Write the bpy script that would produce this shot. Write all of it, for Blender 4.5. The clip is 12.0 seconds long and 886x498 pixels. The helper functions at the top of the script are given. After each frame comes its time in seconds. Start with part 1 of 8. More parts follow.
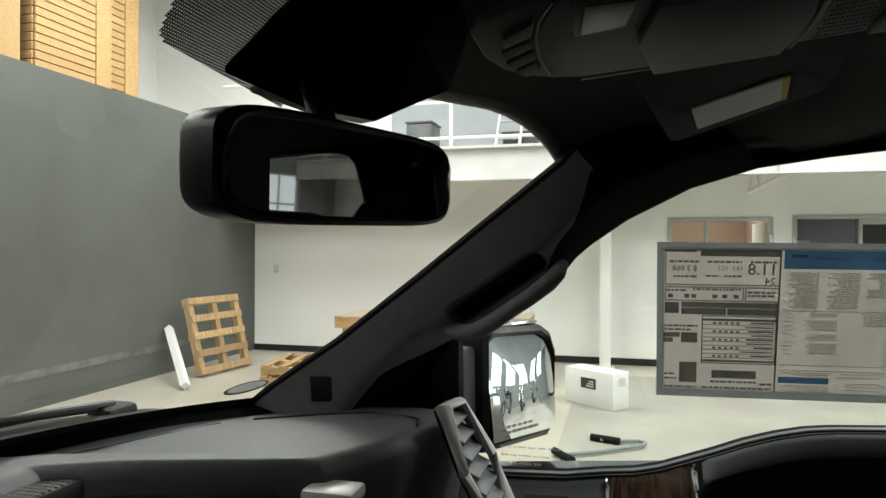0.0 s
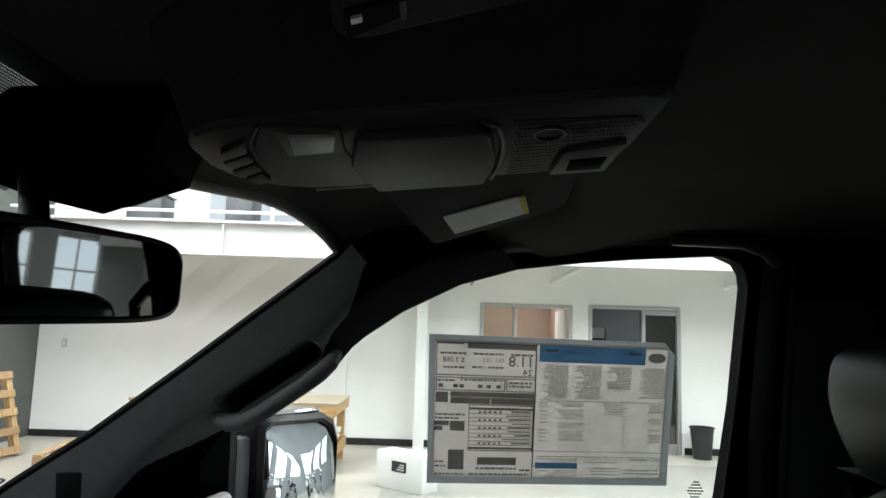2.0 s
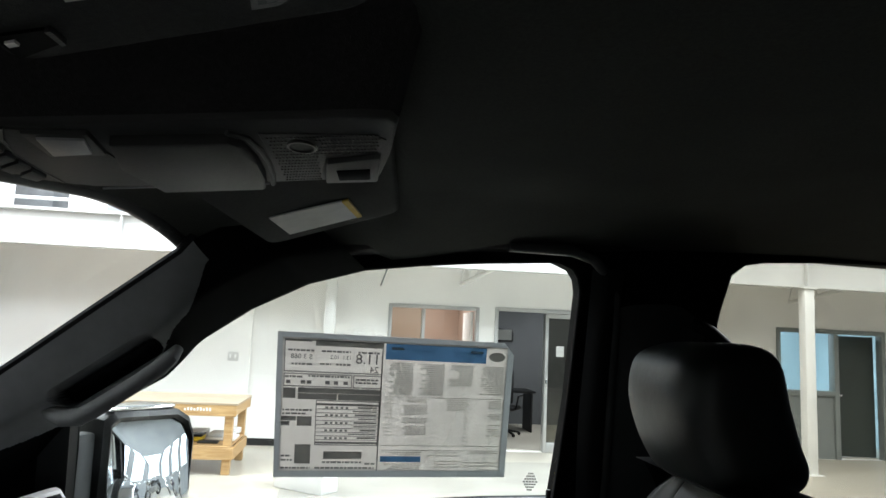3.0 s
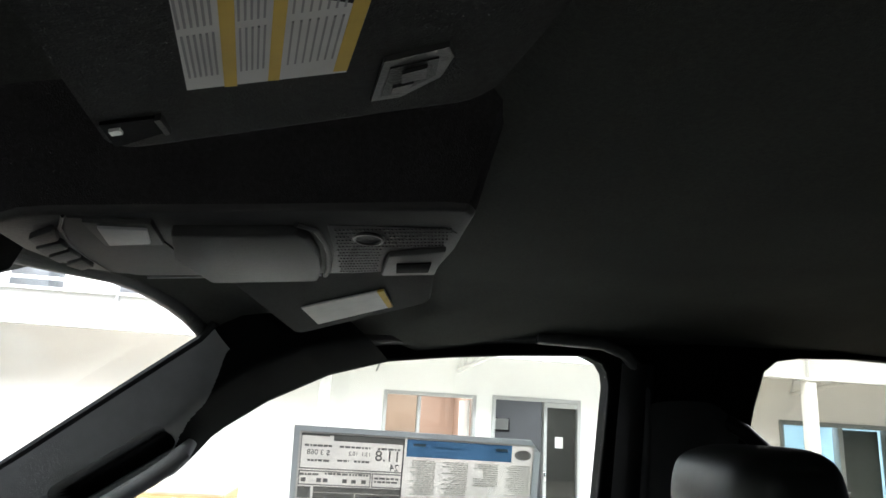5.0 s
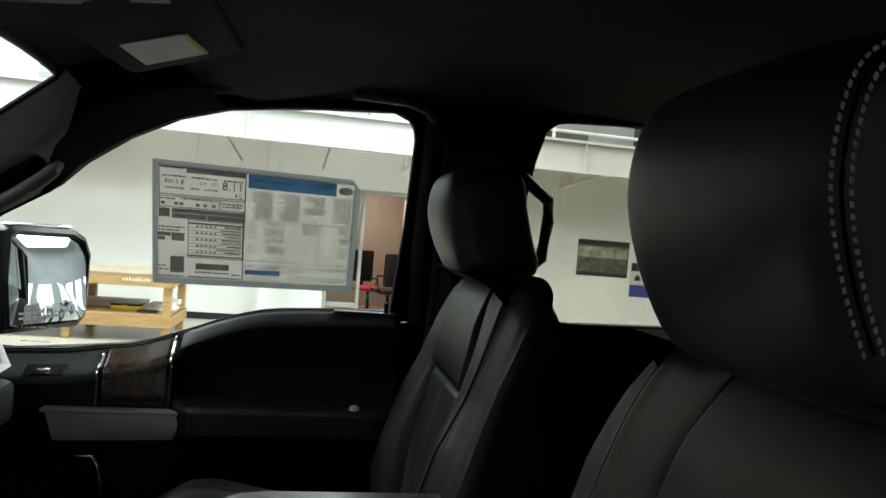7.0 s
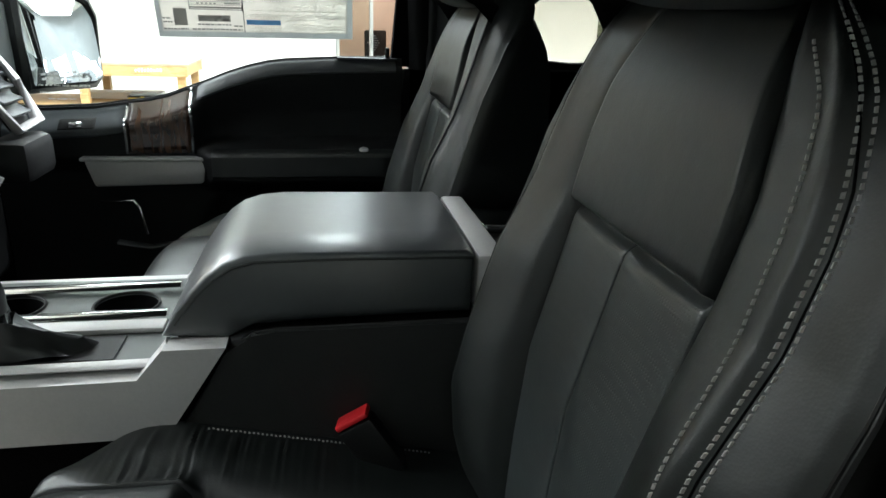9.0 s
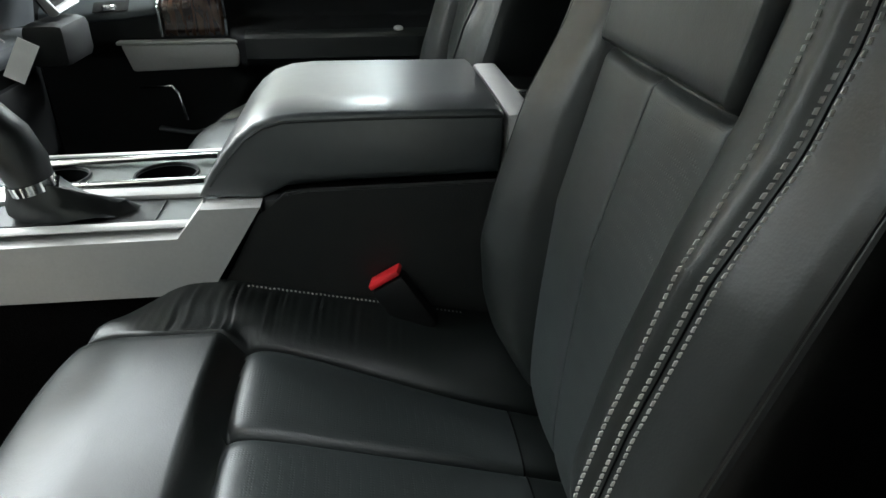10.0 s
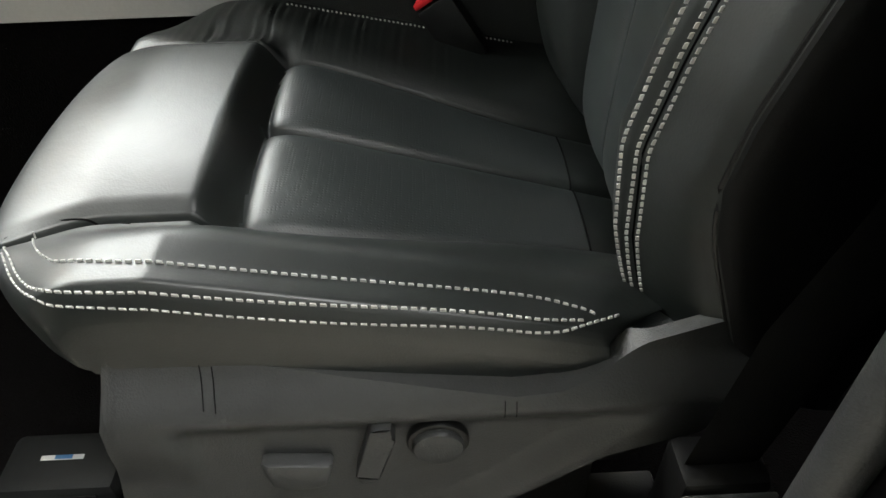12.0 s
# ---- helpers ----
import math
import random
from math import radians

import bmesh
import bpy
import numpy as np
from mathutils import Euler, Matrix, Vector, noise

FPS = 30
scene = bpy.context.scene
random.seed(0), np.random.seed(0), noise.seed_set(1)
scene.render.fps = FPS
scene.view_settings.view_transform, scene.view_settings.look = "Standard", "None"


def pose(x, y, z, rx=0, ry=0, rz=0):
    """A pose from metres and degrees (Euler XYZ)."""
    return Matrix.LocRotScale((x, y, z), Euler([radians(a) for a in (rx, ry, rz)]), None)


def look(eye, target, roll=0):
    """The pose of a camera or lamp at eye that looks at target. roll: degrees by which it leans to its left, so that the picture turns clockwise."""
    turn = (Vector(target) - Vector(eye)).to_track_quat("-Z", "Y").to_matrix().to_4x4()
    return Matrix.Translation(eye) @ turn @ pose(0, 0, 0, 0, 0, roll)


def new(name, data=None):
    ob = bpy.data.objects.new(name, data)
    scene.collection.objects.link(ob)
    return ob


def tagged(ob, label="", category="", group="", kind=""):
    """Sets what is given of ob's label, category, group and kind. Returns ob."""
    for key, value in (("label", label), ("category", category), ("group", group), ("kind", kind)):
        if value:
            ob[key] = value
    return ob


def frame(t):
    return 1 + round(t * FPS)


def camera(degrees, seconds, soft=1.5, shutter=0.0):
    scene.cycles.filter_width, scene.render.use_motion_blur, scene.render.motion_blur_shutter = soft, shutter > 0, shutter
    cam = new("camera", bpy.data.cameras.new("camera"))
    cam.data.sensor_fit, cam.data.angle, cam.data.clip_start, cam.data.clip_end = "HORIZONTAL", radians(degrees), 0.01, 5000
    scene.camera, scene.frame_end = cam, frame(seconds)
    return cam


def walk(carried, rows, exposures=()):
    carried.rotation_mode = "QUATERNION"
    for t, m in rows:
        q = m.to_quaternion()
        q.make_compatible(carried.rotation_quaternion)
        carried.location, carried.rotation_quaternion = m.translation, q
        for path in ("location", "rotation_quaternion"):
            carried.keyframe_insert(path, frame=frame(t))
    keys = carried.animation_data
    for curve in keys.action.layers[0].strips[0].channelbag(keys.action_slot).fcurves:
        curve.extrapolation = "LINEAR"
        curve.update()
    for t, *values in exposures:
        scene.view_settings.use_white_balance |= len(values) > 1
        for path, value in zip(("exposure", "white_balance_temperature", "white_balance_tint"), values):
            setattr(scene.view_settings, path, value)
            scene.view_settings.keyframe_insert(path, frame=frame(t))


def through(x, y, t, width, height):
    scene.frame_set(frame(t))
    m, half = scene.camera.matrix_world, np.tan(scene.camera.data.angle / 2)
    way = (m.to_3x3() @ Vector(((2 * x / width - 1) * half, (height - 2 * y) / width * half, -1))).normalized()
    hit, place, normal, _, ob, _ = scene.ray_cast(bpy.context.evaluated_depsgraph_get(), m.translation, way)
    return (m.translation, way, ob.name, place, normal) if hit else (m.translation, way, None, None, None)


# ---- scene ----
cam = camera(66.6, 12.0)
PATH = [
    (0, (0.126, -0.414, 1.65), (-0.378, 1.522, 1.651), 0.2),
    (0.5, (0.129, -0.406, 1.652), (-0.285, 1.549, 1.748), 0.5),
    (1, (0.158, -0.41, 1.659), (-0.145, 1.56, 1.825), 1.2),
    (1.5, (0.179, -0.42, 1.666), (0.023, 1.561, 1.888), 1.7),
    (2, (0.208, -0.435, 1.669), (0.209, 1.55, 1.911), 1.8),
    (2.5, (0.312, -0.496, 1.662), (0.497, 1.481, 1.902), 2.0),
    (3, (0.331, -0.491, 1.67), (0.571, 1.478, 1.923), 2.6),
    (3.5, (0.301, -0.473, 1.68), (0.571, 1.485, 1.987), 2.4),
    (3.7, (0.287, -0.47, 1.683), (0.558, 1.483, 2.018), 1.9),
    (5.5, (0.276, -0.456, 1.678), (0.514, 1.46, 2.2), 5.1),
    (6, (0.405, -0.542, 1.640), (0.674, 1.390, 2.080), 7.1),
    (6.5, (0.495, -0.676, 1.588), (0.83, 1.282, 1.821), 5.9),
    (7, (0.529, -0.761, 1.557), (0.92, 1.2, 1.509), 4.8),
    (7.2, (0.537, -0.79, 1.553), (0.941, 1.163, 1.402), 4.6),
    (8.8, (0.554, -0.883, 1.478), (0.925, 0.985, 0.866), 2.5),
    (9, (0.559, -0.886, 1.468), (0.904, 0.969, 0.805), 2.1),
    (9.5, (0.564, -0.9, 1.438), (0.835, 0.913, 0.639), 1.2),
    (10, (0.575, -0.909, 1.421), (0.778, 0.851, 0.494), 0.1),
    (10.5, (0.578, -0.924, 1.381), (0.701, 0.797, 0.369), -1.5),
    (11, (0.574, -0.94, 1.349), (0.664, 0.72, 0.238), -1.5),
    (11.5, (0.583, -0.949, 1.322), (0.662, 0.632, 0.099), -1.7),
    (12, (0.579, -0.955, 1.301), (0.602, 0.539, -0.029), -1.9),
]
EXPOSURES = [(0.0, -0.45, 6500, 10), (1.0, -0.35, 6250, 10), (1.6, -0.22, 6050, 13), (2.4, 0.0, 5950, 14), (3.0, 0.28, 5900, 15), (3.7, 0.38, 5900, 15), (5.3, 1.25, 5900, 17), (5.9, 1.28, 5900, 16), (6.4, 0.3, 6000, 9), (7.2, 0.05, 6050, 7), (8.8, 1.05, 5950, 10), (9.5, 1.42, 5950, 10), (10.3, 1.66, 6000, 10), (12.0, 1.74, 6400, 12)]
walk(cam, [(t, look(eye, target, roll)) for t, eye, target, roll in PATH], EXPOSURES)

# ---------------------------------------------------------------- light
world = bpy.data.worlds.new("world")
scene.world = world
world.use_nodes = True
world.node_tree.nodes["Background"].inputs[0].default_value = (0.75, 0.85, 1.0, 1)
world.node_tree.nodes["Background"].inputs[1].default_value = 1.0


def area_lamp(name, place, target, sx, sy, watts, colour):
    data = bpy.data.lights.new(name, "AREA")
    data.shape, data.size, data.size_y, data.energy, data.color = "RECTANGLE", sx, sy, watts, colour
    ob = new(name, data)
    ob.matrix_world = look(place, target)
    return ob


HALL_X0, HALL_X1, HALL_Y0, HALL_Y1, HALL_Z = -7.6, 15.0, -3.8, 9.6, 6.2
# lamp places are assumed; (2.6, -2.6) is added to brighten the seat's side
LAMP_ROWS = [(-3.4, 6.4, 330), (-5.0, 3.0, 215), (-6.0, -0.8, 80), (2.4, 6.4, 330), (3.4, 3.2, 320), (8.2, 5.6, 290), (2.6, -2.6, 50), (11.5, -1.6, 110), (11.6, 2.6, 120)]
for lx, ly, lw in LAMP_ROWS:
    area_lamp("hall_lamp", (lx, ly, 5.55), (lx, ly, 0), 3.2, 2.2, lw, (0.96, 0.98, 0.95))
# daylight through the shop windows of the end wall
area_lamp("window_daylight", (15.7, 2.9, 1.9), (0, 2.9, 1.2), 12.5, 2.2, 130, (0.86, 0.93, 1.0))

# ---------------------------------------------------------------- materials


def material(name, colour, rough=0.5, metal=0.0, grain=0.0, scale=40.0, bump=0.0, bump_scale=200.0, patch=0.0, patch_scale=2.0, coat=0.0, spec=0.5, spread=0.0):
    """A surface with fine grain, larger patches and a fine relief."""
    m = bpy.data.materials.new(name)
    m.use_nodes = True
    nt = m.node_tree
    n, l = nt.nodes, nt.links
    b = n["Principled BSDF"]
    b.inputs["Base Color"].default_value = (*colour, 1)
    b.inputs["Roughness"].default_value = rough
    b.inputs["Metallic"].default_value = metal
    b.inputs["Coat Weight"].default_value = coat
    b.inputs["Specular IOR Level"].default_value = spec
    tex = n.new("ShaderNodeTexCoord")
    src = None
    rgb = n.new("ShaderNodeRGB")
    rgb.outputs[0].default_value = (*colour, 1)
    src = rgb.outputs[0]
    if spread:
        info = n.new("ShaderNodeObjectInfo")
        hsv = n.new("ShaderNodeHueSaturation")
        mr = n.new("ShaderNodeMapRange")
        mr.inputs[3].default_value, mr.inputs[4].default_value = 1 - spread, 1 + spread
        l.new(info.outputs["Random"], mr.inputs[0])
        l.new(mr.outputs[0], hsv.inputs["Value"])
        l.new(src, hsv.inputs["Color"])
        src = hsv.outputs[0]
    for amount, sc in ((grain, scale), (patch, patch_scale)):
        if amount:
            nz = n.new("ShaderNodeTexNoise")
            nz.inputs["Scale"].default_value, nz.inputs["Detail"].default_value = sc, 5
            l.new(tex.outputs["Object"], nz.inputs["Vector"])
            mr = n.new("ShaderNodeMapRange")
            mr.inputs[1].default_value, mr.inputs[2].default_value = 0.3, 0.7
            mr.inputs[3].default_value, mr.inputs[4].default_value = 1 - amount, 1 + amount
            l.new(nz.outputs["Fac"], mr.inputs[0])
            mul = n.new("ShaderNodeVectorMath")
            mul.operation = "SCALE"
            l.new(src, mul.inputs[0])
            l.new(mr.outputs[0], mul.inputs["Scale"])
            src = mul.outputs[0]
    l.new(src, b.inputs["Base Color"])
    if bump:
        nz = n.new("ShaderNodeTexNoise")
        nz.inputs["Scale"].default_value, nz.inputs["Detail"].default_value = bump_scale, 3
        l.new(tex.outputs["Object"], nz.inputs["Vector"])
        bp = n.new("ShaderNodeBump")
        bp.inputs["Strength"].default_value, bp.inputs["Distance"].default_value = bump, 0.002
        l.new(nz.outputs["Fac"], bp.inputs["Height"])
        l.new(bp.outputs[0], b.inputs["Normal"])
        rr = n.new("ShaderNodeMapRange")
        rr.inputs[3].default_value, rr.inputs[4].default_value = max(0.02, rough - 0.08), min(1, rough + 0.08)
        l.new(nz.outputs["Fac"], rr.inputs[0])
        l.new(rr.outputs[0], b.inputs["Roughness"])
    return m


def leather_material(name, colour, perforated=False, rough=0.42, spec=0.5):
    """Grained leather: cells of a Voronoi for the pores, soft creases over them; perforated panels have rows of pin holes."""
    m = material(name, colour, rough=rough, grain=0.12, scale=60, patch=0.15, patch_scale=5, spec=spec)
    n, l = m.node_tree.nodes, m.node_tree.links
    tex = n.new("ShaderNodeTexCoord")
    vor = n.new("ShaderNodeTexVoronoi")
    vor.inputs["Scale"].default_value = 520
    l.new(tex.outputs["Object"], vor.inputs["Vector"])
    soft = n.new("ShaderNodeTexNoise")
    soft.inputs["Scale"].default_value, soft.inputs["Detail"].default_value = 26, 3
    l.new(tex.outputs["Object"], soft.inputs["Vector"])
    b1, b2 = n.new("ShaderNodeBump"), n.new("ShaderNodeBump")
    b1.inputs["Strength"].default_value, b1.inputs["Distance"].default_value = 0.10, 0.0006
    b2.inputs["Strength"].default_value, b2.inputs["Distance"].default_value = 0.16, 0.004
    l.new(vor.outputs["Distance"], b1.inputs["Height"])
    l.new(soft.outputs["Fac"], b2.inputs["Height"])
    l.new(b2.outputs[0], b1.inputs["Normal"])
    l.new(b1.outputs[0], n["Principled BSDF"].inputs["Normal"])
    if perforated:
        dots = n.new("ShaderNodeTexVoronoi")
        dots.inputs["Scale"].default_value, dots.inputs["Randomness"].default_value = 330, 0.0
        l.new(tex.outputs["Object"], dots.inputs["Vector"])
        b3 = n.new("ShaderNodeBump")
        b3.inputs["Strength"].default_value, b3.inputs["Distance"].default_value = 0.25, 0.0006
        step = n.new("ShaderNodeMapRange")
        step.inputs[1].default_value, step.inputs[2].default_value = 0.2, 0.35
        l.new(dots.outputs["Distance"], step.inputs[0])
        l.new(step.outputs[0], b3.inputs["Height"])
        l.new(b1.outputs[0], b3.inputs["Normal"])
        l.new(b3.outputs[0], n["Principled BSDF"].inputs["Normal"])
    return m


def glass_material(name, tint):
    m = bpy.data.materials.new(name)
    m.use_nodes = True
    n, l = m.node_tree.nodes, m.node_tree.links
    out = n["Material Output"]
    n.remove(n["Principled BSDF"])
    clear, gloss, mix, lw, pw, mr = n.new("ShaderNodeBsdfTransparent"), n.new("ShaderNodeBsdfGlossy"), n.new("ShaderNodeMixShader"), n.new("ShaderNodeLayerWeight"), n.new("ShaderNodeMath"), n.new("ShaderNodeMapRange")
    clear.inputs[0].default_value = (*tint, 1)
    gloss.inputs["Roughness"].default_value = 0.0
    lw.inputs["Blend"].default_value = 0.5
    pw.operation, pw.inputs[1].default_value = "POWER", 5.0
    mr.inputs[3].default_value, mr.inputs[4].default_value = 0.035, 0.8
    l.new(lw.outputs["Facing"], pw.inputs[0])
    l.new(pw.outputs[0], mr.inputs[0])
    l.new(mr.outputs[0], mix.inputs[0])
    l.new(clear.outputs[0], mix.inputs[1])
    l.new(gloss.outputs[0], mix.inputs[2])
    l.new(mix.outputs[0], out.inputs[0])
    return m


def glow_material(name, colour, strength):
    m = bpy.data.materials.new(name)
    m.use_nodes = True
    b = m.node_tree.nodes["Principled BSDF"]
    b.inputs["Base Color"].default_value = (*colour, 1)
    b.inputs["Emission Color"].default_value = (*colour, 1)
    b.inputs["Emission Strength"].default_value = strength
    return m


def wood_material(name, light, dark, stretch=(1, 14, 14), rough=0.6, coat=0.0, spread=0.12):
    """Boards with long grain along local x."""
    m = material(name, light, rough=rough, coat=coat, spread=spread)
    n, l = m.node_tree.nodes, m.node_tree.links
    tex, mp, nz, ramp, mul = n.new("ShaderNodeTexCoord"), n.new("ShaderNodeMapping"), n.new("ShaderNodeTexNoise"), n.new("ShaderNodeMapRange"), n.new("ShaderNodeMix")
    mp.inputs["Scale"].default_value = stretch
    nz.inputs["Scale"].default_value, nz.inputs["Detail"].default_value, nz.inputs["Distortion"].default_value = 5, 6, 0.6
    l.new(tex.outputs["Object"], mp.inputs[0])
    l.new(mp.outputs[0], nz.inputs["Vector"])
    ramp.inputs[1].default_value, ramp.inputs[2].default_value = 0.35, 0.65
    l.new(nz.outputs["Fac"], ramp.inputs[0])
    mul.data_type = "RGBA"
    b = n["Principled BSDF"]
    old = b.inputs["Base Color"].links[0].from_socket
    l.new(ramp.outputs[0], mul.inputs[0])
    l.new(old, mul.inputs[6])
    mul.inputs[7].default_value = (*dark, 1)
    l.new(mul.outputs[2], b.inputs["Base Color"])
    bp = n.new("ShaderNodeBump")
    bp.inputs["Strength"].default_value, bp.inputs["Distance"].default_value = 0.3, 0.002
    l.new(nz.outputs["Fac"], bp.inputs["Height"])
    if not coat:
        l.new(bp.outputs[0], b.inputs["Normal"])
    return m


M_LEATHER = leather_material("black_leather", (0.0054, 0.0076, 0.0067), rough=0.43, spec=0.80)
M_PERF = leather_material("perforated_leather", (0.0110, 0.0152, 0.0149), True, 0.47, 1.0)
M_BACKSHELL = material("seat_back_vinyl", (0.004, 0.004, 0.004), 0.55, spec=0.2, bump=0.06, bump_scale=600, grain=0.1)
M_THREAD = material("pale_thread", (0.46, 0.455, 0.435), 0.8, grain=0.15, scale=300)
M_TRIM = material("charcoal_plastic", (0.012, 0.0125, 0.0125), 0.55, spec=0.35, bump=0.25, bump_scale=700, grain=0.08, scale=80, patch=0.08, patch_scale=6)
M_TRIM_SOFT = material("soft_dash_skin", (0.075, 0.081, 0.085), 0.46, bump=0.3, bump_scale=600, grain=0.08, patch=0.1, patch_scale=4)
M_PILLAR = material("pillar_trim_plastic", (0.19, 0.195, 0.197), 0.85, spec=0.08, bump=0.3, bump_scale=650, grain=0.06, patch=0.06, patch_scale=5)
M_BPILLAR = material("door_pillar_plastic", (0.040, 0.042, 0.042), 0.5, bump=0.3, bump_scale=650, grain=0.06, patch=0.06, patch_scale=5)
# roof edge trim; its near-black also puts in the pillar's window-side shade
M_HEADTRIM_SHADE = material("roof_edge_trim_and_pillar_shade", (0.0055, 0.0057, 0.0056), 0.95, bump=0.3, bump_scale=700, grain=0.08, patch=0.08, patch_scale=5, spec=0.04)
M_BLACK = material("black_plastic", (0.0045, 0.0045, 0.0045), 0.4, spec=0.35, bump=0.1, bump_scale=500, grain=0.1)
M_DOORSKIN = material("black_door_skin", (0.0062, 0.0068, 0.0070), 0.62, grain=0.08, bump=0.25, bump_scale=700, patch=0.1, patch_scale=6, spec=0.35)
M_LEDGE = material("grey_ledge_plastic", (0.070, 0.080, 0.086), 0.5, grain=0.05, bump=0.25, bump_scale=700, patch=0.06, patch_scale=6)
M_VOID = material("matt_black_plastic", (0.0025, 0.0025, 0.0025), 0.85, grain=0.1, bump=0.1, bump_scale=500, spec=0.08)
M_LID = leather_material("smooth_console_vinyl", (0.034, 0.041, 0.043), rough=0.45)
M_LID.node_tree.nodes["Principled BSDF"].inputs["Specular IOR Level"].default_value = 1.0
M_LID.node_tree.nodes["Principled BSDF"].inputs["Coat Weight"].default_value = 0.8
M_LID.node_tree.nodes["Principled BSDF"].inputs["Coat Roughness"].default_value = 0.28
M_RUBBER = material("black_rubber", (0.004, 0.004, 0.004), 0.7, spec=0.25, bump=0.2, bump_scale=500, grain=0.1)
M_HEADLINER = material("charcoal_headliner_cloth", (0.043, 0.0452, 0.0400), 0.95, bump=0.6, bump_scale=900, grain=0.15, scale=300, patch=0.12, patch_scale=5, spec=0.1)
# headliner cloth again, the recess's shade put in as a darker colour
M_MOUNT = material("recess_shaded_headliner_cloth", (0.026, 0.0248, 0.0256), 0.95, bump=0.6, bump_scale=900, grain=0.15, scale=300, patch=0.12, patch_scale=6, spec=0.1)
M_VISOR = material("visor_cloth", (0.039, 0.0400, 0.0378), 0.95, bump=0.6, bump_scale=900, grain=0.15, scale=300, patch=0.1, patch_scale=8, spec=0.1)
M_CONSOLE = material("grey_console_plastic", (0.032, 0.033, 0.033), 0.52, bump=0.2, bump_scale=600, grain=0.06, patch=0.06, patch_scale=9)
M_CARPET = material("black_carpet", (0.006, 0.0055, 0.0055), 1.0, bump=1.0, bump_scale=400, grain=0.3, scale=200, spec=0.0)
M_SILVER = material("satin_silver_paint", (0.63, 0.62, 0.61), 0.40, metal=0.25, bump=0.05, bump_scale=900, grain=0.03, scale=300, patch=0.04, patch_scale=6)
M_TRAY = material("dull_grey_tray_paint", (0.15, 0.16, 0.155), 0.4, metal=0.3, bump=0.05, bump_scale=900, grain=0.04, patch=0.05, patch_scale=9)
M_CHROME = material("chrome", (0.75, 0.75, 0.75), 0.12, metal=1.0, grain=0.03)
M_RED = material("red_button_plastic", (0.62, 0.02, 0.025), 0.4, grain=0.05, bump=0.05)
M_WALNUT = wood_material("glossy_dark_wood", (0.075, 0.035, 0.018), (0.02, 0.009, 0.005), (18, 1.2, 2.5), 0.25, 0.8, 0.0)
M_MIRROR = material("mirror_silver", (0.88, 0.9, 0.9), 0.015, metal=1.0)
M_DIMMIRROR = material("dimming_mirror_silver", (0.42, 0.44, 0.46), 0.02, metal=1.0)
M_GLASS = glass_material("clear_glass", (0.93, 0.96, 0.94))
M_TINT = glass_material("privacy_glass", (0.655, 0.65, 0.60))
# for unseen rear panes, tinted extra dark to block light from behind
M_BLOCKGLASS = glass_material("light_blocking_privacy_glass", (0.16, 0.165, 0.16))
M_WALL = material("white_wall_paint", (0.86, 0.85, 0.825), 0.75, bump=0.25, bump_scale=60, grain=0.02, scale=30, patch=0.05, patch_scale=0.7)
M_GREYWALL = material("grey_wall_paint", (0.100, 0.106, 0.096), 0.6, bump=0.25, bump_scale=50, grain=0.04, scale=20, patch=0.16, patch_scale=0.8)
M_FLOOR = material("sealed_concrete", (0.45, 0.415, 0.35), 0.38, bump=0.15, bump_scale=70, grain=0.07, scale=25, patch=0.12, patch_scale=0.9)
M_FLOOR2 = material("worn_concrete", (0.34, 0.325, 0.285), 0.45, bump=0.15, bump_scale=70, grain=0.07, scale=25, patch=0.14, patch_scale=1.3)
M_BASE = material("black_baseboard_vinyl", (0.012, 0.012, 0.012), 0.5, grain=0.1, bump=0.1)
M_BEAM = material("dulled_white_beam_paint", (0.60, 0.60, 0.585), 0.6, bump=0.1, bump_scale=90, grain=0.04, patch=0.08, patch_scale=1.5)
M_STEELWHITE = material("white_painted_steel", (0.84, 0.84, 0.82), 0.5, bump=0.1, bump_scale=90, grain=0.03, patch=0.06, patch_scale=2)
M_CEIL = material("white_deck_paint", (0.80, 0.79, 0.765), 0.8, bump=0.2, bump_scale=80, grain=0.03, patch=0.08, patch_scale=0.8)
M_ALU = material("brushed_aluminium", (0.48, 0.48, 0.47), 0.42, metal=0.6, grain=0.05, scale=90, bump=0.05)
M_GREYDOOR = material("grey_door_paint", (0.22, 0.24, 0.235), 0.55, grain=0.04, patch=0.06, bump=0.08)
M_PINE = wood_material("raw_pine", (0.58, 0.38, 0.17), (0.38, 0.22, 0.085))
M_BENCHTOP = wood_material("worn_bench_board", (0.50, 0.42, 0.32), (0.36, 0.28, 0.19))
M_PALLET = wood_material("pallet_wood", (0.55, 0.38, 0.19), (0.33, 0.20, 0.09), spread=0.3)
M_CARDWHITE = material("white_cardboard", (0.80, 0.79, 0.77), 0.8, bump=0.15, bump_scale=120, grain=0.03, patch=0.05, patch_scale=4)
M_INK = material("black_ink", (0.03, 0.03, 0.035), 0.7, grain=0.15)
M_BROWNROOM = material("tan_room_paint", (0.38, 0.275, 0.21), 0.8, grain=0.03, patch=0.08, patch_scale=1, bump=0.2, bump_scale=60)
M_DARKROOM = material("slate_room_paint", (0.11, 0.115, 0.12), 0.8, grain=0.04, patch=0.1, patch_scale=1, bump=0.2, bump_scale=60)
M_BLUEROOM = material("pale_blue_room_paint", (0.60, 0.74, 0.80), 0.7, grain=0.03, patch=0.06, bump=0.2, bump_scale=60)
M_WOODFLOOR = wood_material("oak_laminate", (0.48, 0.30, 0.16), (0.34, 0.19, 0.09), (1, 9, 9), 0.4)
M_YELLOW = material("yellow_plastic", (0.80, 0.55, 0.02), 0.45, grain=0.05, bump=0.05)
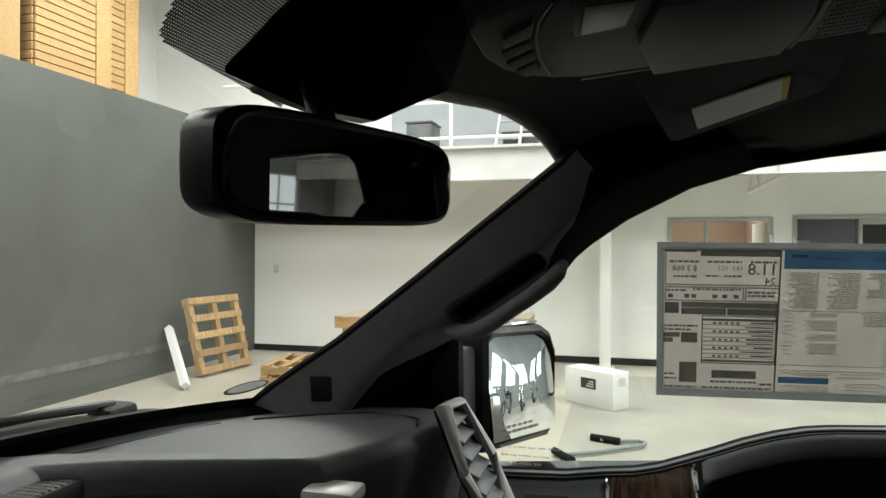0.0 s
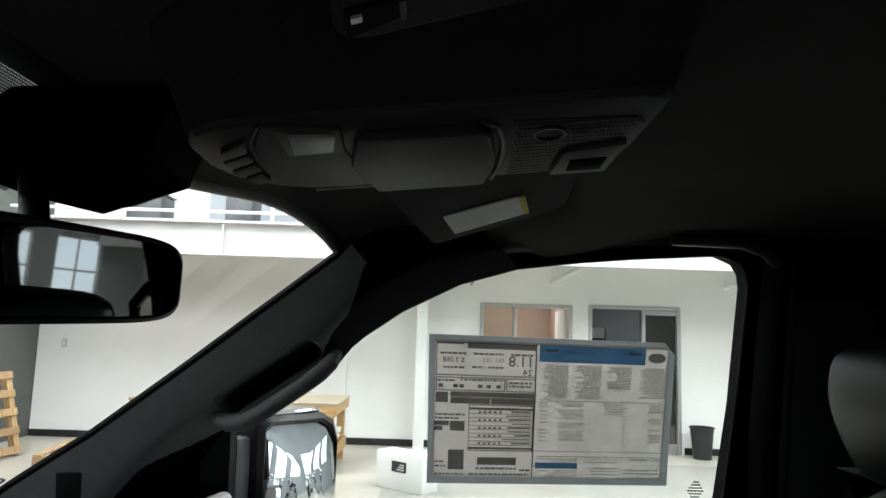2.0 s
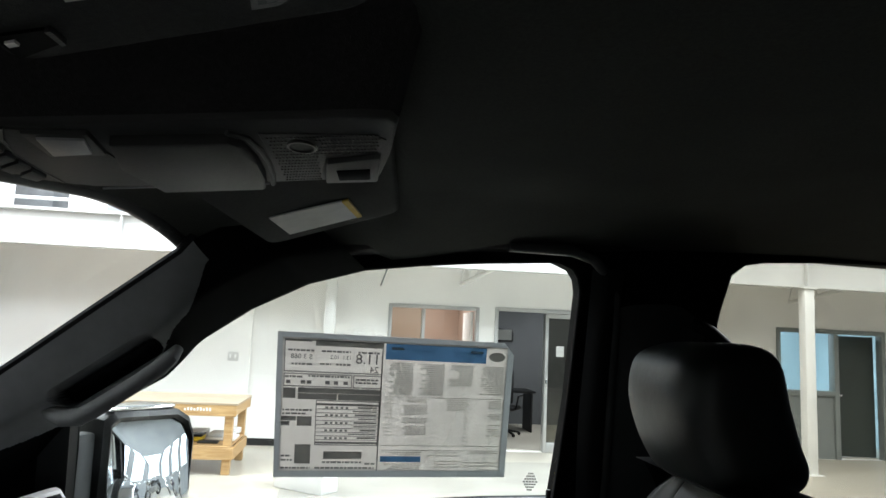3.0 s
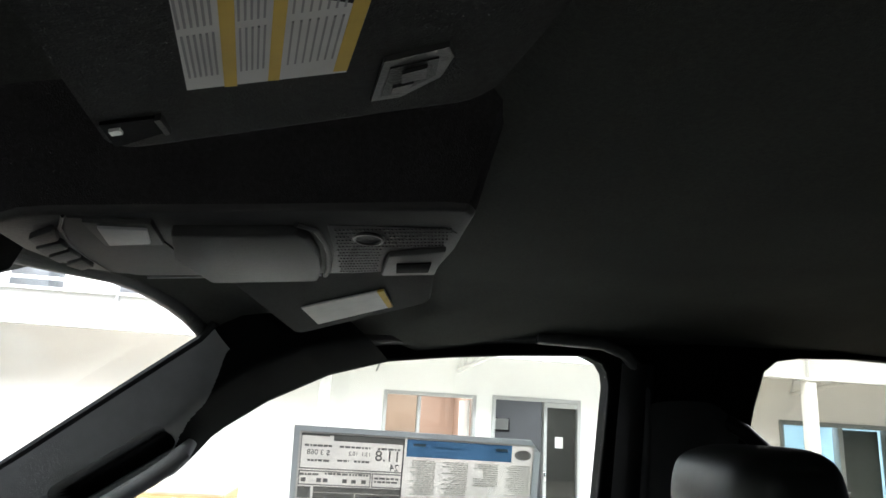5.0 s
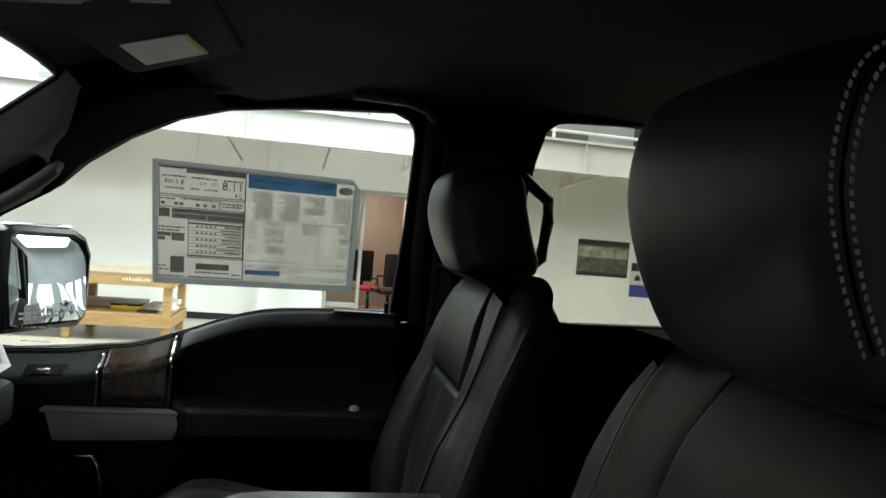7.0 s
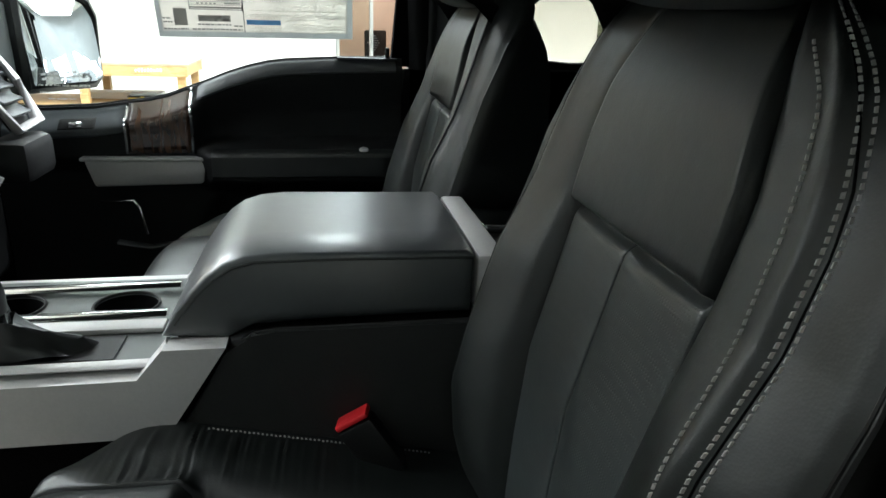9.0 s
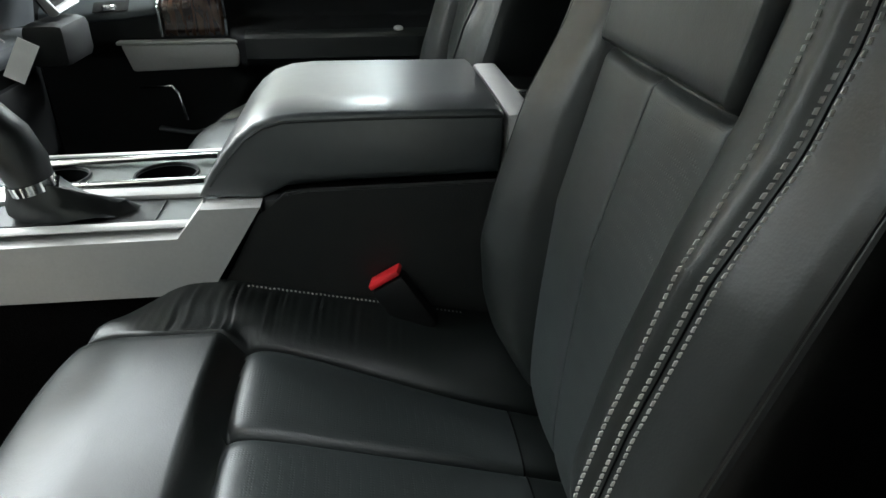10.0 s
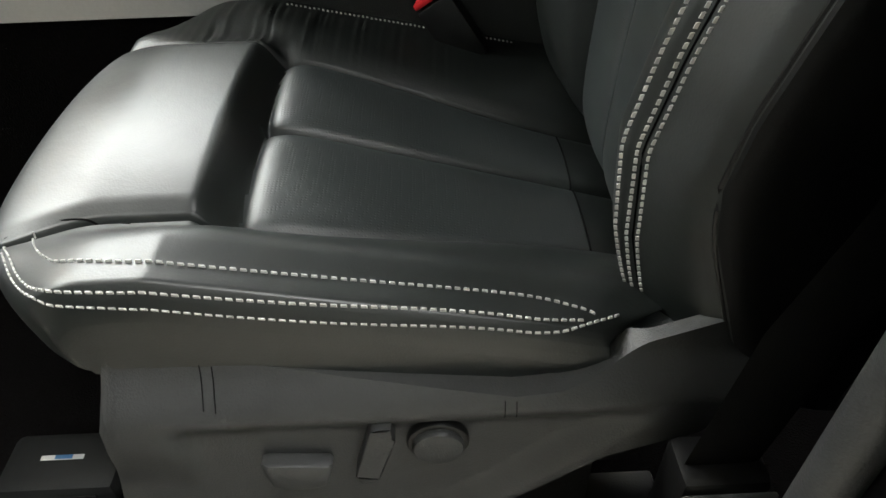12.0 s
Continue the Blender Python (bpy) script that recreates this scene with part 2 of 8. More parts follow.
M_REDCLOTH = material("red_cloth", (0.55, 0.03, 0.04), 0.9, grain=0.1, bump=0.3, bump_scale=300)
M_BIN = material("black_bin_plastic", (0.02, 0.021, 0.022), 0.5, grain=0.1, bump=0.1)
M_HOOD = material("black_car_paint", (0.008, 0.008, 0.009), 0.12, coat=1.0, grain=0.05)
M_TYRE = material("tyre_rubber", (0.02, 0.02, 0.02), 0.85, grain=0.15, bump=0.3, bump_scale=120)
M_GREEN = material("muted_poster_green", (0.10, 0.11, 0.07), 0.6, grain=0.5, scale=14, patch=0.4, patch_scale=5)
M_LAMPGLOW = glow_material("lamp_diffuser", (0.97, 0.98, 0.94), 3.5)
M_OVERHEAD = material("charcoal_console_plastic", (0.020, 0.0206, 0.0197), 0.55, bump=0.2, bump_scale=600, grain=0.06, patch=0.06, patch_scale=9, spec=0.35)
M_DAY = glow_material("daylight_outside", (0.86, 0.93, 1.0), 1.6)
M_SHOPWALL = material("blue_grey_shop_paint", (0.36, 0.385, 0.41), 0.7, bump=0.2, bump_scale=60, grain=0.03, patch=0.1, patch_scale=0.8)


def paper_material(name, colour, through=0.5):
    """Thin paper that lets light from behind glow through it."""
    m = bpy.data.materials.new(name)
    m.use_nodes = True
    n, l = m.node_tree.nodes, m.node_tree.links
    n.remove(n["Principled BSDF"])
    d, t, mix, nz, mr, tex, mul = (n.new("ShaderNodeBsdfDiffuse"), n.new("ShaderNodeBsdfTranslucent"), n.new("ShaderNodeMixShader"), n.new("ShaderNodeTexNoise"),
                                   n.new("ShaderNodeMapRange"), n.new("ShaderNodeTexCoord"), n.new("ShaderNodeVectorMath"))
    nz.inputs["Scale"].default_value, nz.inputs["Detail"].default_value = 18, 4
    l.new(tex.outputs["Object"], nz.inputs["Vector"])
    mr.inputs[3].default_value, mr.inputs[4].default_value = 0.9, 1.1
    l.new(nz.outputs["Fac"], mr.inputs[0])
    mul.operation = "SCALE"
    mul.inputs[0].default_value = colour
    l.new(mr.outputs[0], mul.inputs["Scale"])
    l.new(mul.outputs[0], d.inputs[0])
    l.new(mul.outputs[0], t.inputs[0])
    mix.inputs[0].default_value = through
    l.new(d.outputs[0], mix.inputs[1])
    l.new(t.outputs[0], mix.inputs[2])
    l.new(mix.outputs[0], n["Material Output"].inputs[0])
    return m


M_PAPER = paper_material("window_label_paper", (0.565, 0.55, 0.52), 0.74)
M_POUCH = paper_material("clear_pouch_film", (0.44, 0.455, 0.455), 0.60)
M_PRINT = paper_material("grey_print", (0.25, 0.255, 0.25), 0.68)
M_PRINTLIGHT = paper_material("pale_grey_print", (0.56, 0.57, 0.54), 0.68)
M_PRINTPALE = paper_material("faint_grey_print", (0.68, 0.68, 0.65), 0.70)
M_PRINTDARK = paper_material("dark_print", (0.25, 0.255, 0.25), 0.66)
M_PRINTBLUE = paper_material("blue_print", (0.12, 0.28, 0.54), 0.68)
M_LABEL = material("white_label", (0.62, 0.62, 0.60), 0.7, grain=0.04, patch=0.05, patch_scale=20)
M_LABELYELLOW = material("yellow_label_band", (0.62, 0.43, 0.06), 0.7, grain=0.05, patch=0.06, patch_scale=20)
M_LABELTEXT = material("grey_label_text", (0.30, 0.30, 0.30), 0.7, grain=0.1)
M_LENS = material("frosted_lamp_lens", (0.26, 0.26, 0.27), 0.4, grain=0.04, bump=0.1)
M_POSTBLUE = material("blue_poster_ink", (0.05, 0.06, 0.30), 0.6, grain=0.1)

# ---------------------------------------------------------------- building helpers


def link_mesh(name, bm, mat, smooth=True):
    me = bpy.data.meshes.new(name)
    bmesh.ops.recalc_face_normals(bm, faces=bm.faces)
    bm.to_mesh(me)
    bm.free()
    me.materials.append(mat)
    if smooth:
        me.shade_smooth()
        me.set_sharp_from_angle(angle=radians(38))
    return new(name, me)


def thing(name, place=(0, 0, 0), label="", category="", group="", kind="", rz=0.0):
    ob = new(name)
    ob.empty_display_size = 0.1
    ob.matrix_world = pose(*place, 0, 0, rz)
    return tagged(ob, label, category, group, kind)


def part(name, bm, mat, parent, label="", local=False, smooth=True, kind=""):
    """One mesh under a thing or a part. Its coordinates are the world's, unless local."""
    ob = link_mesh(name, bm, mat, smooth)
    ob.parent = parent
    if not local:
        ob.matrix_parent_inverse = world_of(parent).inverted()
    if label:
        ob["label"] = label
    if kind:
        ob["kind"] = kind
    return ob


def world_of(ob):
    m = ob.matrix_basis.copy()
    return world_of(ob.parent) @ ob.matrix_parent_inverse @ m if ob.parent else m


def single(name, bm, mat, label="", category="", group="", kind="", smooth=True):
    return tagged(link_mesh(name, bm, mat, smooth), label, category, group, kind)


def box(bm, a, b, bevel=0.0, seg=2, m=None):
    """A box from corner a to corner b, with rounded edges, moved by m."""
    a, b = Vector(a), Vector(b)
    res = bmesh.ops.create_cube(bm, size=1.0)
    vs = res["verts"]
    for v in vs:
        v.co = Vector((v.co.x * (b.x - a.x), v.co.y * (b.y - a.y), v.co.z * (b.z - a.z))) + (a + b) / 2
    if bevel:
        es = list({e for v in vs for e in v.link_edges})
        r = bmesh.ops.bevel(bm, geom=es, offset=bevel, segments=seg, profile=0.5, affect="EDGES", clamp_overlap=True)
        vs = list({v for f in r["faces"] for v in f.verts} | {v for v in vs if v.is_valid})
        seen, todo = set(), list(vs)
        while todo:
            v = todo.pop()
            if v in seen:
                continue
            seen.add(v)
            todo += [e.other_vert(v) for e in v.link_edges]
        vs = list(seen)
    if m is not None:
        for v in vs:
            v.co = m @ v.co
    return vs


def boxes(*items, bevel=0.0, seg=2):
    bm = bmesh.new()
    for it in items:
        box(bm, it[0], it[1], bevel if len(it) < 3 else it[2], seg)
    return bm


def prism(poly, lift, holes=(), merge=False):
    """A flat outline with holes, as a plate. lift(u, v) gives the two places, front and back, of a point of the outline."""
    bm = bmesh.new()
    edges = []
    for ring in (poly, *holes):
        vs = [bm.verts.new((u, v, 0)) for u, v in ring]
        edges += [bm.edges.new((vs[i], vs[(i + 1) % len(vs)])) for i in range(len(vs))]
    bmesh.ops.triangle_fill(bm, use_beauty=True, use_dissolve=False, edges=edges)
    flat = [(v, v.co.copy()) for v in bm.verts]
    faces = list(bm.faces)
    back = {v: bm.verts.new(lift(c.x, c.y)[1]) for v, c in flat}
    rim = [e for e in bm.edges if len(e.link_faces) == 1]
    for f in faces:
        bm.faces.new([back[v] for v in reversed(f.verts)])
    for e in rim:
        a, b = e.verts
        bm.faces.new((a, b, back[b], back[a]))
    for v, c in flat:
        v.co = lift(c.x, c.y)[0]
    if merge:
        bmesh.ops.dissolve_limit(bm, angle_limit=0.01, verts=bm.verts, edges=bm.edges)
    return bm


def sweep(bm, path, ring, closed=False, up=Vector((0, 0, 1)), caps=True, scales=None):
    """A tube of the 2D outline ring along the path; ring's first axis lies across, its second along up."""
    path = [Vector(p) for p in path]
    rows = []
    for i, p in enumerate(path):
        a = path[i - 1] if i or closed else p
        b = path[(i + 1) % len(path)] if i < len(path) - 1 or closed else p
        t = (b - a).normalized()
        side = t.cross(up)
        side = side.normalized() if side.length > 1e-5 else Vector((1, 0, 0))
        u = side.cross(t)
        k = scales[i] if scales else 1.0
        rows.append([bm.verts.new(p + side * (x * k) + u * (y * k)) for x, y in ring])
    n = len(ring)
    span = len(rows) if closed else len(rows) - 1
    for i in range(span):
        r, s = rows[i], rows[(i + 1) % len(rows)]
        for j in range(n):
            bm.faces.new((r[j], r[(j + 1) % n], s[(j + 1) % n], s[j]))
    if caps and not closed:
        bm.faces.new(rows[0][::-1])
        bm.faces.new(rows[-1])
    return bm


def disc(r, n=16, sx=1.0, sy=1.0):
    return [(r * sx * math.cos(2 * math.pi * i / n), r * sy * math.sin(2 * math.pi * i / n)) for i in range(n)]


def tube(path, r, n=10, closed=False, flat=1.0):
    return sweep(bmesh.new(), path, disc(r, n, 1, flat), closed)


def cylinder(bm, centre, axis, r, h, n=24, bevel=0.0, r2=None):
    q = Vector(axis).to_track_quat("Z", "Y").to_matrix().to_4x4()
    res = bmesh.ops.create_cone(bm, cap_ends=True, segments=n, radius1=r, radius2=r if r2 is None else r2, depth=h, matrix=Matrix.Translation(centre) @ q)
    if bevel:
        es = [e for e in {e for v in res["verts"] for e in v.link_edges} if any(len(f.verts) > 4 for f in e.link_faces)]
        bmesh.ops.bevel(bm, geom=es, offset=bevel, segments=2, profile=0.5, affect="EDGES")
    return bm


def blob(centre, half, power=2.6, nu=36, nv=22, warp=None):
    """A cushion-like rounded body."""
    bm = bmesh.new()

    def sp(v, p):
        return math.copysign(abs(v) ** p, v)

    rows = []
    e = 2.0 / power
    for j in range(nv + 1):
        lat = -math.pi / 2 + math.pi * j / nv
        row = []
        for i in range(nu):
            lon = 2 * math.pi * i / nu
            p = Vector((half[0] * sp(math.cos(lat), e) * sp(math.cos(lon), e), half[1] * sp(math.cos(lat), e) * sp(math.sin(lon), e), half[2] * sp(math.sin(lat), e)))
            if warp:
                p = warp(p)
            row.append(bm.verts.new(Vector(centre) + p))
        rows.append(row)
    for j in range(nv):
        for i in range(nu):
            a, b, c, d = rows[j][i], rows[j][(i + 1) % nu], rows[j + 1][(i + 1) % nu], rows[j + 1][i]
            bm.faces.new((a, b, c, d))
    bmesh.ops.remove_doubles(bm, verts=bm.verts, dist=1e-6)
    return bm


def sheet(fn, us, vs, keep=None):
    """A grid of places fn(u, v); keep(u, v) picks the cells."""
    bm = bmesh.new()
    made = {}

    def vert(i, j):
        if (i, j) not in made:
            made[(i, j)] = bm.verts.new(fn(us[i], vs[j]))
        return made[(i, j)]

    for i in range(len(us) - 1):
        for j in range(len(vs) - 1):
            if keep is None or keep((us[i] + us[i + 1]) / 2, (vs[j] + vs[j + 1]) / 2):
                bm.faces.new((vert(i, j), vert(i + 1, j), vert(i + 1, j + 1), vert(i, j + 1)))
    return bm


def step(a, b, x):
    t = min(1.0, max(0.0, (x - a) / (b - a)))
    return t * t * (3 - 2 * t)


def dip(x, at, width):
    return math.exp(-(((x - at) / width) ** 2))


def interp(x, xs, ys):
    return float(np.interp(x, xs, ys))


def lettering(words, size, m, mat, parent, name="lettering", depth=0.0004):
    """Words in the built-in font, as a thin mesh at the pose m."""
    cu = bpy.data.curves.new(name, "FONT")
    cu.body, cu.size, cu.extrude, cu.align_x, cu.align_y = words, size, depth, "CENTER", "CENTER"
    tmp = bpy.data.objects.new(name, cu)
    me = bpy.data.meshes.new_from_object(tmp)
    bpy.data.objects.remove(tmp)
    bpy.data.curves.remove(cu)
    me.transform(m)
    if m.determinant() < 0:
        me.flip_normals()
    me.materials.append(mat)
    ob = new(name, me)
    ob.parent = parent
    ob.matrix_parent_inverse = world_of(parent).inverted()
    return ob


# ---------------------------------------------------------------- the hall


def wall_plate(name, x0, x1, z0, z1, y, thick, holes, mat, label):
    """A wall along x whose near face lies at y, with rectangular openings (x0, x1, z0, z1) through it."""
    rings = [[(a, max(c, z0 + 0.001)), (b, max(c, z0 + 0.001)), (b, d), (a, d)] for a, b, c, d in holes]
    return single(name, prism([(x0, z0), (x1, z0), (x1, z1), (x0, z1)], lambda u, v: (Vector((u, y, v)), Vector((u, y + thick, v))), rings), mat, label, "wall", kind="structure", smooth=False)


def plain_box(name, a, b, mat, label, category, kind="structure", bevel=0.0):
    bm = bmesh.new()
    box(bm, a, b, bevel)
    return single(name, bm, mat, label, category, kind=kind)


plain_box("floor", (HALL_X0 - 0.2, HALL_Y0 - 0.2, -0.2), (HALL_X1 + 0.2, 14.0, 0.0), M_FLOOR, "sealed beige concrete showroom floor with worn patches", "floor")
plain_box("floor_patch", (-0.36, 3.6, 0.0), (4.6, 8.75, 0.004), M_FLOOR2, "greyer worn concrete bay on the showroom floor", "floor")

# openings of the office wall
UNIT_A, UNIT_B, UNIT_C = (0.80, 2.15, 0.0, 2.10), (2.41, 3.75, 0.0, 2.12), (6.98, 8.86, 0.0, 2.03)
wall_plate("wall_north", HALL_X0, HALL_X1, 0.0, HALL_Z, HALL_Y1, 0.14, [UNIT_A, UNIT_B, UNIT_C], M_WALL, "white painted office wall with two doorways and a kitchen opening")
plain_box("wall_west", (HALL_X0 - 0.2, HALL_Y0, 0), (HALL_X0, HALL_Y1, HALL_Z), M_WALL, "white painted end wall high behind the grey partition", "wall")
plain_box("grey_partition", (-5.85, HALL_Y0, 0), (-5.65, HALL_Y1 - 0.002, 3.52), M_GREYWALL, "dark grey painted partition wall with scuffs", "wall")
plain_box("partition_ledge", (HALL_X0 + 0.002, HALL_Y0, 3.40), (-5.852, HALL_Y1 - 0.002, 3.50), M_CEIL, "white deck behind the grey partition", "floor")
plain_box("ceiling", (HALL_X0 - 0.2, HALL_Y0 - 0.2, HALL_Z), (HALL_X1 + 0.2, HALL_Y1 + 0.2, HALL_Z + 0.2), M_CEIL, "white painted hall ceiling", "ceiling")
for a, b in ((HALL_X0, UNIT_A[0] - 0.05), (UNIT_A[1] + 0.05, UNIT_B[0] - 0.05), (UNIT_B[1] + 0.05, UNIT_C[0] - 0.05), (UNIT_C[1] + 0.05, HALL_X1)):
    plain_box("baseboard", (max(a, -5.64), HALL_Y1 - 0.012, 0.002), (b, HALL_Y1 - 0.001, 0.10), M_BASE, "black vinyl baseboard along the white wall", "baseboard")
# scuff line and bumper strip on the grey wall
plain_box("trim", (-5.648, -2.0, 0.32), (-5.640, 9.0, 0.40), material("faded_grey_band", (0.145, 0.15, 0.135), 0.65, grain=0.25, scale=6, patch=0.3, patch_scale=1.5), "scuffed darker band along the grey wall", "trim")

# end wall with shop windows, and an added plain wall on the driver's side
EAST_WINDOWS = [(-3.4 + 1.55 * i, -3.4 + 1.55 * i + 1.08, 1.0, 2.7) for i in range(8)]
rings = [[(a, c), (b, c), (b, d), (a, d)] for a, b, c, d in EAST_WINDOWS]
single("wall_east", prism([(HALL_Y0, 0), (HALL_Y1, 0), (HALL_Y1, HALL_Z), (HALL_Y0, HALL_Z)], lambda u, v: (Vector((HALL_X1, u, v)), Vector((HALL_X1 + 0.2, u, v))), rings), M_SHOPWALL, "blue-grey showroom end wall with a row of windows", "wall", kind="structure", smooth=False)
plain_box("backdrop", (HALL_X1 + 1.2, HALL_Y0 - 1, 0.0), (HALL_X1 + 1.25, HALL_Y1 + 1, 4.0), M_DAY, "bright overcast daylight outside the shop windows", "backdrop")
for k, (a, b, c, d) in enumerate(EAST_WINDOWS):
    w = thing("window_%d" % (k + 1), (HALL_X1 + 0.1, (a + b) / 2, c), "white framed showroom window with a cross bar", "window", "end wall windows", "structure")
    for p, q in (((a, c), (b, c + 0.06)), ((a, d - 0.06), (b, d)), ((a, c + 0.06), (a + 0.06, d - 0.06)), ((b - 0.06, c + 0.06), (b, d - 0.06)), (((a + b) / 2 - 0.02, c + 0.06), ((a + b) / 2 + 0.02, d - 0.06)), ((a + 0.06, 1.9), (b - 0.06, 1.95))):
        bm = bmesh.new()
        box(bm, (HALL_X1 + 0.06, p[0] + 0.001, p[1] + 0.001), (HALL_X1 + 0.12, q[0] - 0.001, q[1] - 0.001), 0.006)
        part("window_frame", bm, M_STEELWHITE, w)
# unseen wall, set near and dark to keep light off the driver's seat
plain_box("wall_south_light_block", (HALL_X0, HALL_Y0 - 0.2, 0), (HALL_X1, HALL_Y0, HALL_Z), M_GREYWALL, "unseen dark grey side wall, added close by to cut light", "wall")

# hall lamps at assumed places, with the one added for the seat
for lx, ly, lw in LAMP_ROWS:
    lamp = thing("ceiling_lamp", (lx, ly, 5.6), "white hanging panel lamp, lit, its place assumed", "ceiling lamp", "hall lamps")
    part("lamp_housing", boxes(((lx - 1.64, ly - 1.14, 5.62), (lx + 1.64, ly + 1.14, 5.72)), bevel=0.02), M_STEELWHITE, lamp)
    part("diffuser", boxes(((lx - 1.6, ly - 1.1, 5.585), (lx + 1.6, ly + 1.1, 5.615))), M_LAMPGLOW, lamp)
    for s in (-1, 1):
        part("hanger", boxes(((lx + s * 1.1 - 0.01, ly - 0.01, 5.72), (lx + s * 1.1 + 0.01, ly + 0.01, HALL_Z))), M_STEELWHITE, lamp)

# mezzanine: edge beam, deck, bar joists, railing
BEAM_Y = 8.3
plain_box("mezzanine_deck", (-5.64, BEAM_Y + 0.10, 2.88), (HALL_X1 - 0.002, HALL_Y1 - 0.002, 2.98), M_CEIL, "white painted underside of the mezzanine deck", "ceiling")
beam = thing("edge_beam", (4, BEAM_Y, 2.55), "white painted steel beam along the mezzanine edge", "beam", kind="structure")
part("web", boxes(((-5.64, BEAM_Y + 0.045, 2.585), (14.9, BEAM_Y + 0.060, 2.985))), M_BEAM, beam)
part("bottom_flange", boxes(((-5.64, BEAM_Y - 0.03, 2.56), (14.9, BEAM_Y + 0.13, 2.584))), M_BEAM, beam)
part("top_flange", boxes(((-5.64, BEAM_Y - 0.03, 2.986), (14.9, BEAM_Y + 0.13, 3.02))), M_BEAM, beam)
for k in range(9):
    x = -5.0 + 2.32 * k
    part("stiffener", boxes(((x, BEAM_Y - 0.02, 2.585), (x + 0.02, BEAM_Y + 0.044, 2.985))), M_BEAM, beam)


def bar_joist(x):
    """An open-web brace from the wall up to the beam."""
    j = thing("bar_joist", (x, 8.9, 2.45), "white open-web steel joist under the mezzanine", "joist", "mezzanine joists")
    p0, p1 = Vector((x, HALL_Y1 - 0.01, 2.44)), Vector((x + 0.38, BEAM_Y + 0.14, 2.66))
    q0, q1 = Vector((x, HALL_Y1 - 0.01, 2.85)), Vector((x + 0.38, BEAM_Y + 0.14, 2.85))
    part("chord", tube([p0, p1], 0.034, 6), M_STEELWHITE, j)
    part("chord", tube([q0, q1], 0.024, 6), M_STEELWHITE, j)
    for i in range(10):
        f, g = i / 10, (i + 1) / 10
        a, b = (p0.lerp(p1, f), q0.lerp(q1, g)) if i % 2 == 0 else (q0.lerp(q1, f), p0.lerp(p1, g))
        part("web_bar", tube([a, b], 0.016, 6), M_STEELWHITE, j)


for x in (1.86, 4.44, 7.2, 9.8):
    bar_joist(x)
for x, dx in ((-0.52, -0.12), (0.655, 0.07)):
    br = thing("beam_brace", (x, 8.9, 2.36), "thin grey steel brace between wall and beam", "brace", "beam braces")
    part("bar", tube([(x, HALL_Y1 - 0.005, 2.37), (x + dx, BEAM_Y + 0.15, 2.62)], 0.013, 6), M_GREYDOOR, br)


def railing():
    r = thing("mezzanine_railing", (4, BEAM_Y + 0.05, 3.02), "white painted steel tube railing on the mezzanine edge", "railing", kind="structure")
    for z in (3.14, 3.62, 4.02):
        part("rail", tube([(-5.5, BEAM_Y + 0.05, z), (14.8, BEAM_Y + 0.05, z)], 0.022, 8), M_STEELWHITE, r)
    for k in range(10):
        x = -4.0 + 1.95 * k
        part("post", tube([(x, BEAM_Y + 0.05, 3.02), (x, BEAM_Y + 0.05, 4.02)], 0.024, 8), M_STEELWHITE, r)


railing()
# stored goods on the mezzanine
rnd = random.Random(5)
for k in range(13):
    x = -4.2 + 1.36 * k + rnd.uniform(-0.1, 0.1)
    h, w = rnd.uniform(0.2, 0.5), rnd.uniform(0.3, 0.6)
    c = rnd.choice([(0.10, 0.105, 0.11), (0.06, 0.06, 0.062), (0.26, 0.27, 0.27), (0.45, 0.44, 0.42)])
    crate = thing("storage_tub", (x, 8.9, 2.98), "dark plastic storage tub on the mezzanine", "storage box", "mezzanine storage")
    mat = material("tub_plastic", c, 0.5, grain=0.1, bump=0.1, patch=0.2, patch_scale=4)
    part("tub", boxes(((x, 8.62, 2.982), (x + w, 9.1, 2.98 + h)), bevel=0.03), mat, crate)
    part("lid", boxes(((x - 0.015, 8.605, 2.981 + h), (x + w + 0.015, 9.115, 3.01 + h)), bevel=0.01), mat, crate)

# stepladder left on the mezzanine
ld = thing("step_ladder", (-1.3, 8.7, 2.98), "pale aluminium step ladder leaning on the mezzanine", "ladder")
for x in (-1.48, -1.16):
    part("stile", tube([(x, 8.52, 2.985), (x + 0.10, 9.0, 4.3)], 0.022, 6), M_ALU, ld)
for k in range(5):
    f = 0.12 + 0.19 * k
    part("rung", tube([(-1.48 + 0.10 * f, 8.52 + 0.48 * f, 2.985 + 1.315 * f), (-1.16 + 0.10 * f, 8.52 + 0.48 * f, 2.985 + 1.315 * f)], 0.016, 6), M_ALU, ld)

# columns
for x, y in ((-0.05, 9.25), (6.62, BEAM_Y + 0.05)):
    col = thing("steel_column", (x, y, 0), "white painted square steel column", "column", "hall columns", "structure")
    top = 2.88 if y > 9 else 2.56
    part("shaft", boxes(((x - 0.075, y - 0.075, 0.012), (x + 0.075, y + 0.075, top - 0.014)), bevel=0.012), M_STEELWHITE, col)
    part("base_plate", boxes(((x - 0.13, y - 0.13, 0.0), (x + 0.13, y + 0.13, 0.012))), M_STEELWHITE, col)
    part("cap_plate", boxes(((x - 0.11, y - 0.11, top - 0.013), (x + 0.11, y + 0.11, top - 0.001))), M_STEELWHITE, col)

plain_box("wall_upper", (-3.3, HALL_Y1 - 0.06, 2.985), (HALL_X1 - 0.002, HALL_Y1 - 0.003, HALL_Z - 0.002), M_SHOPWALL, "blue-grey painted wall above the mezzanine", "wall")
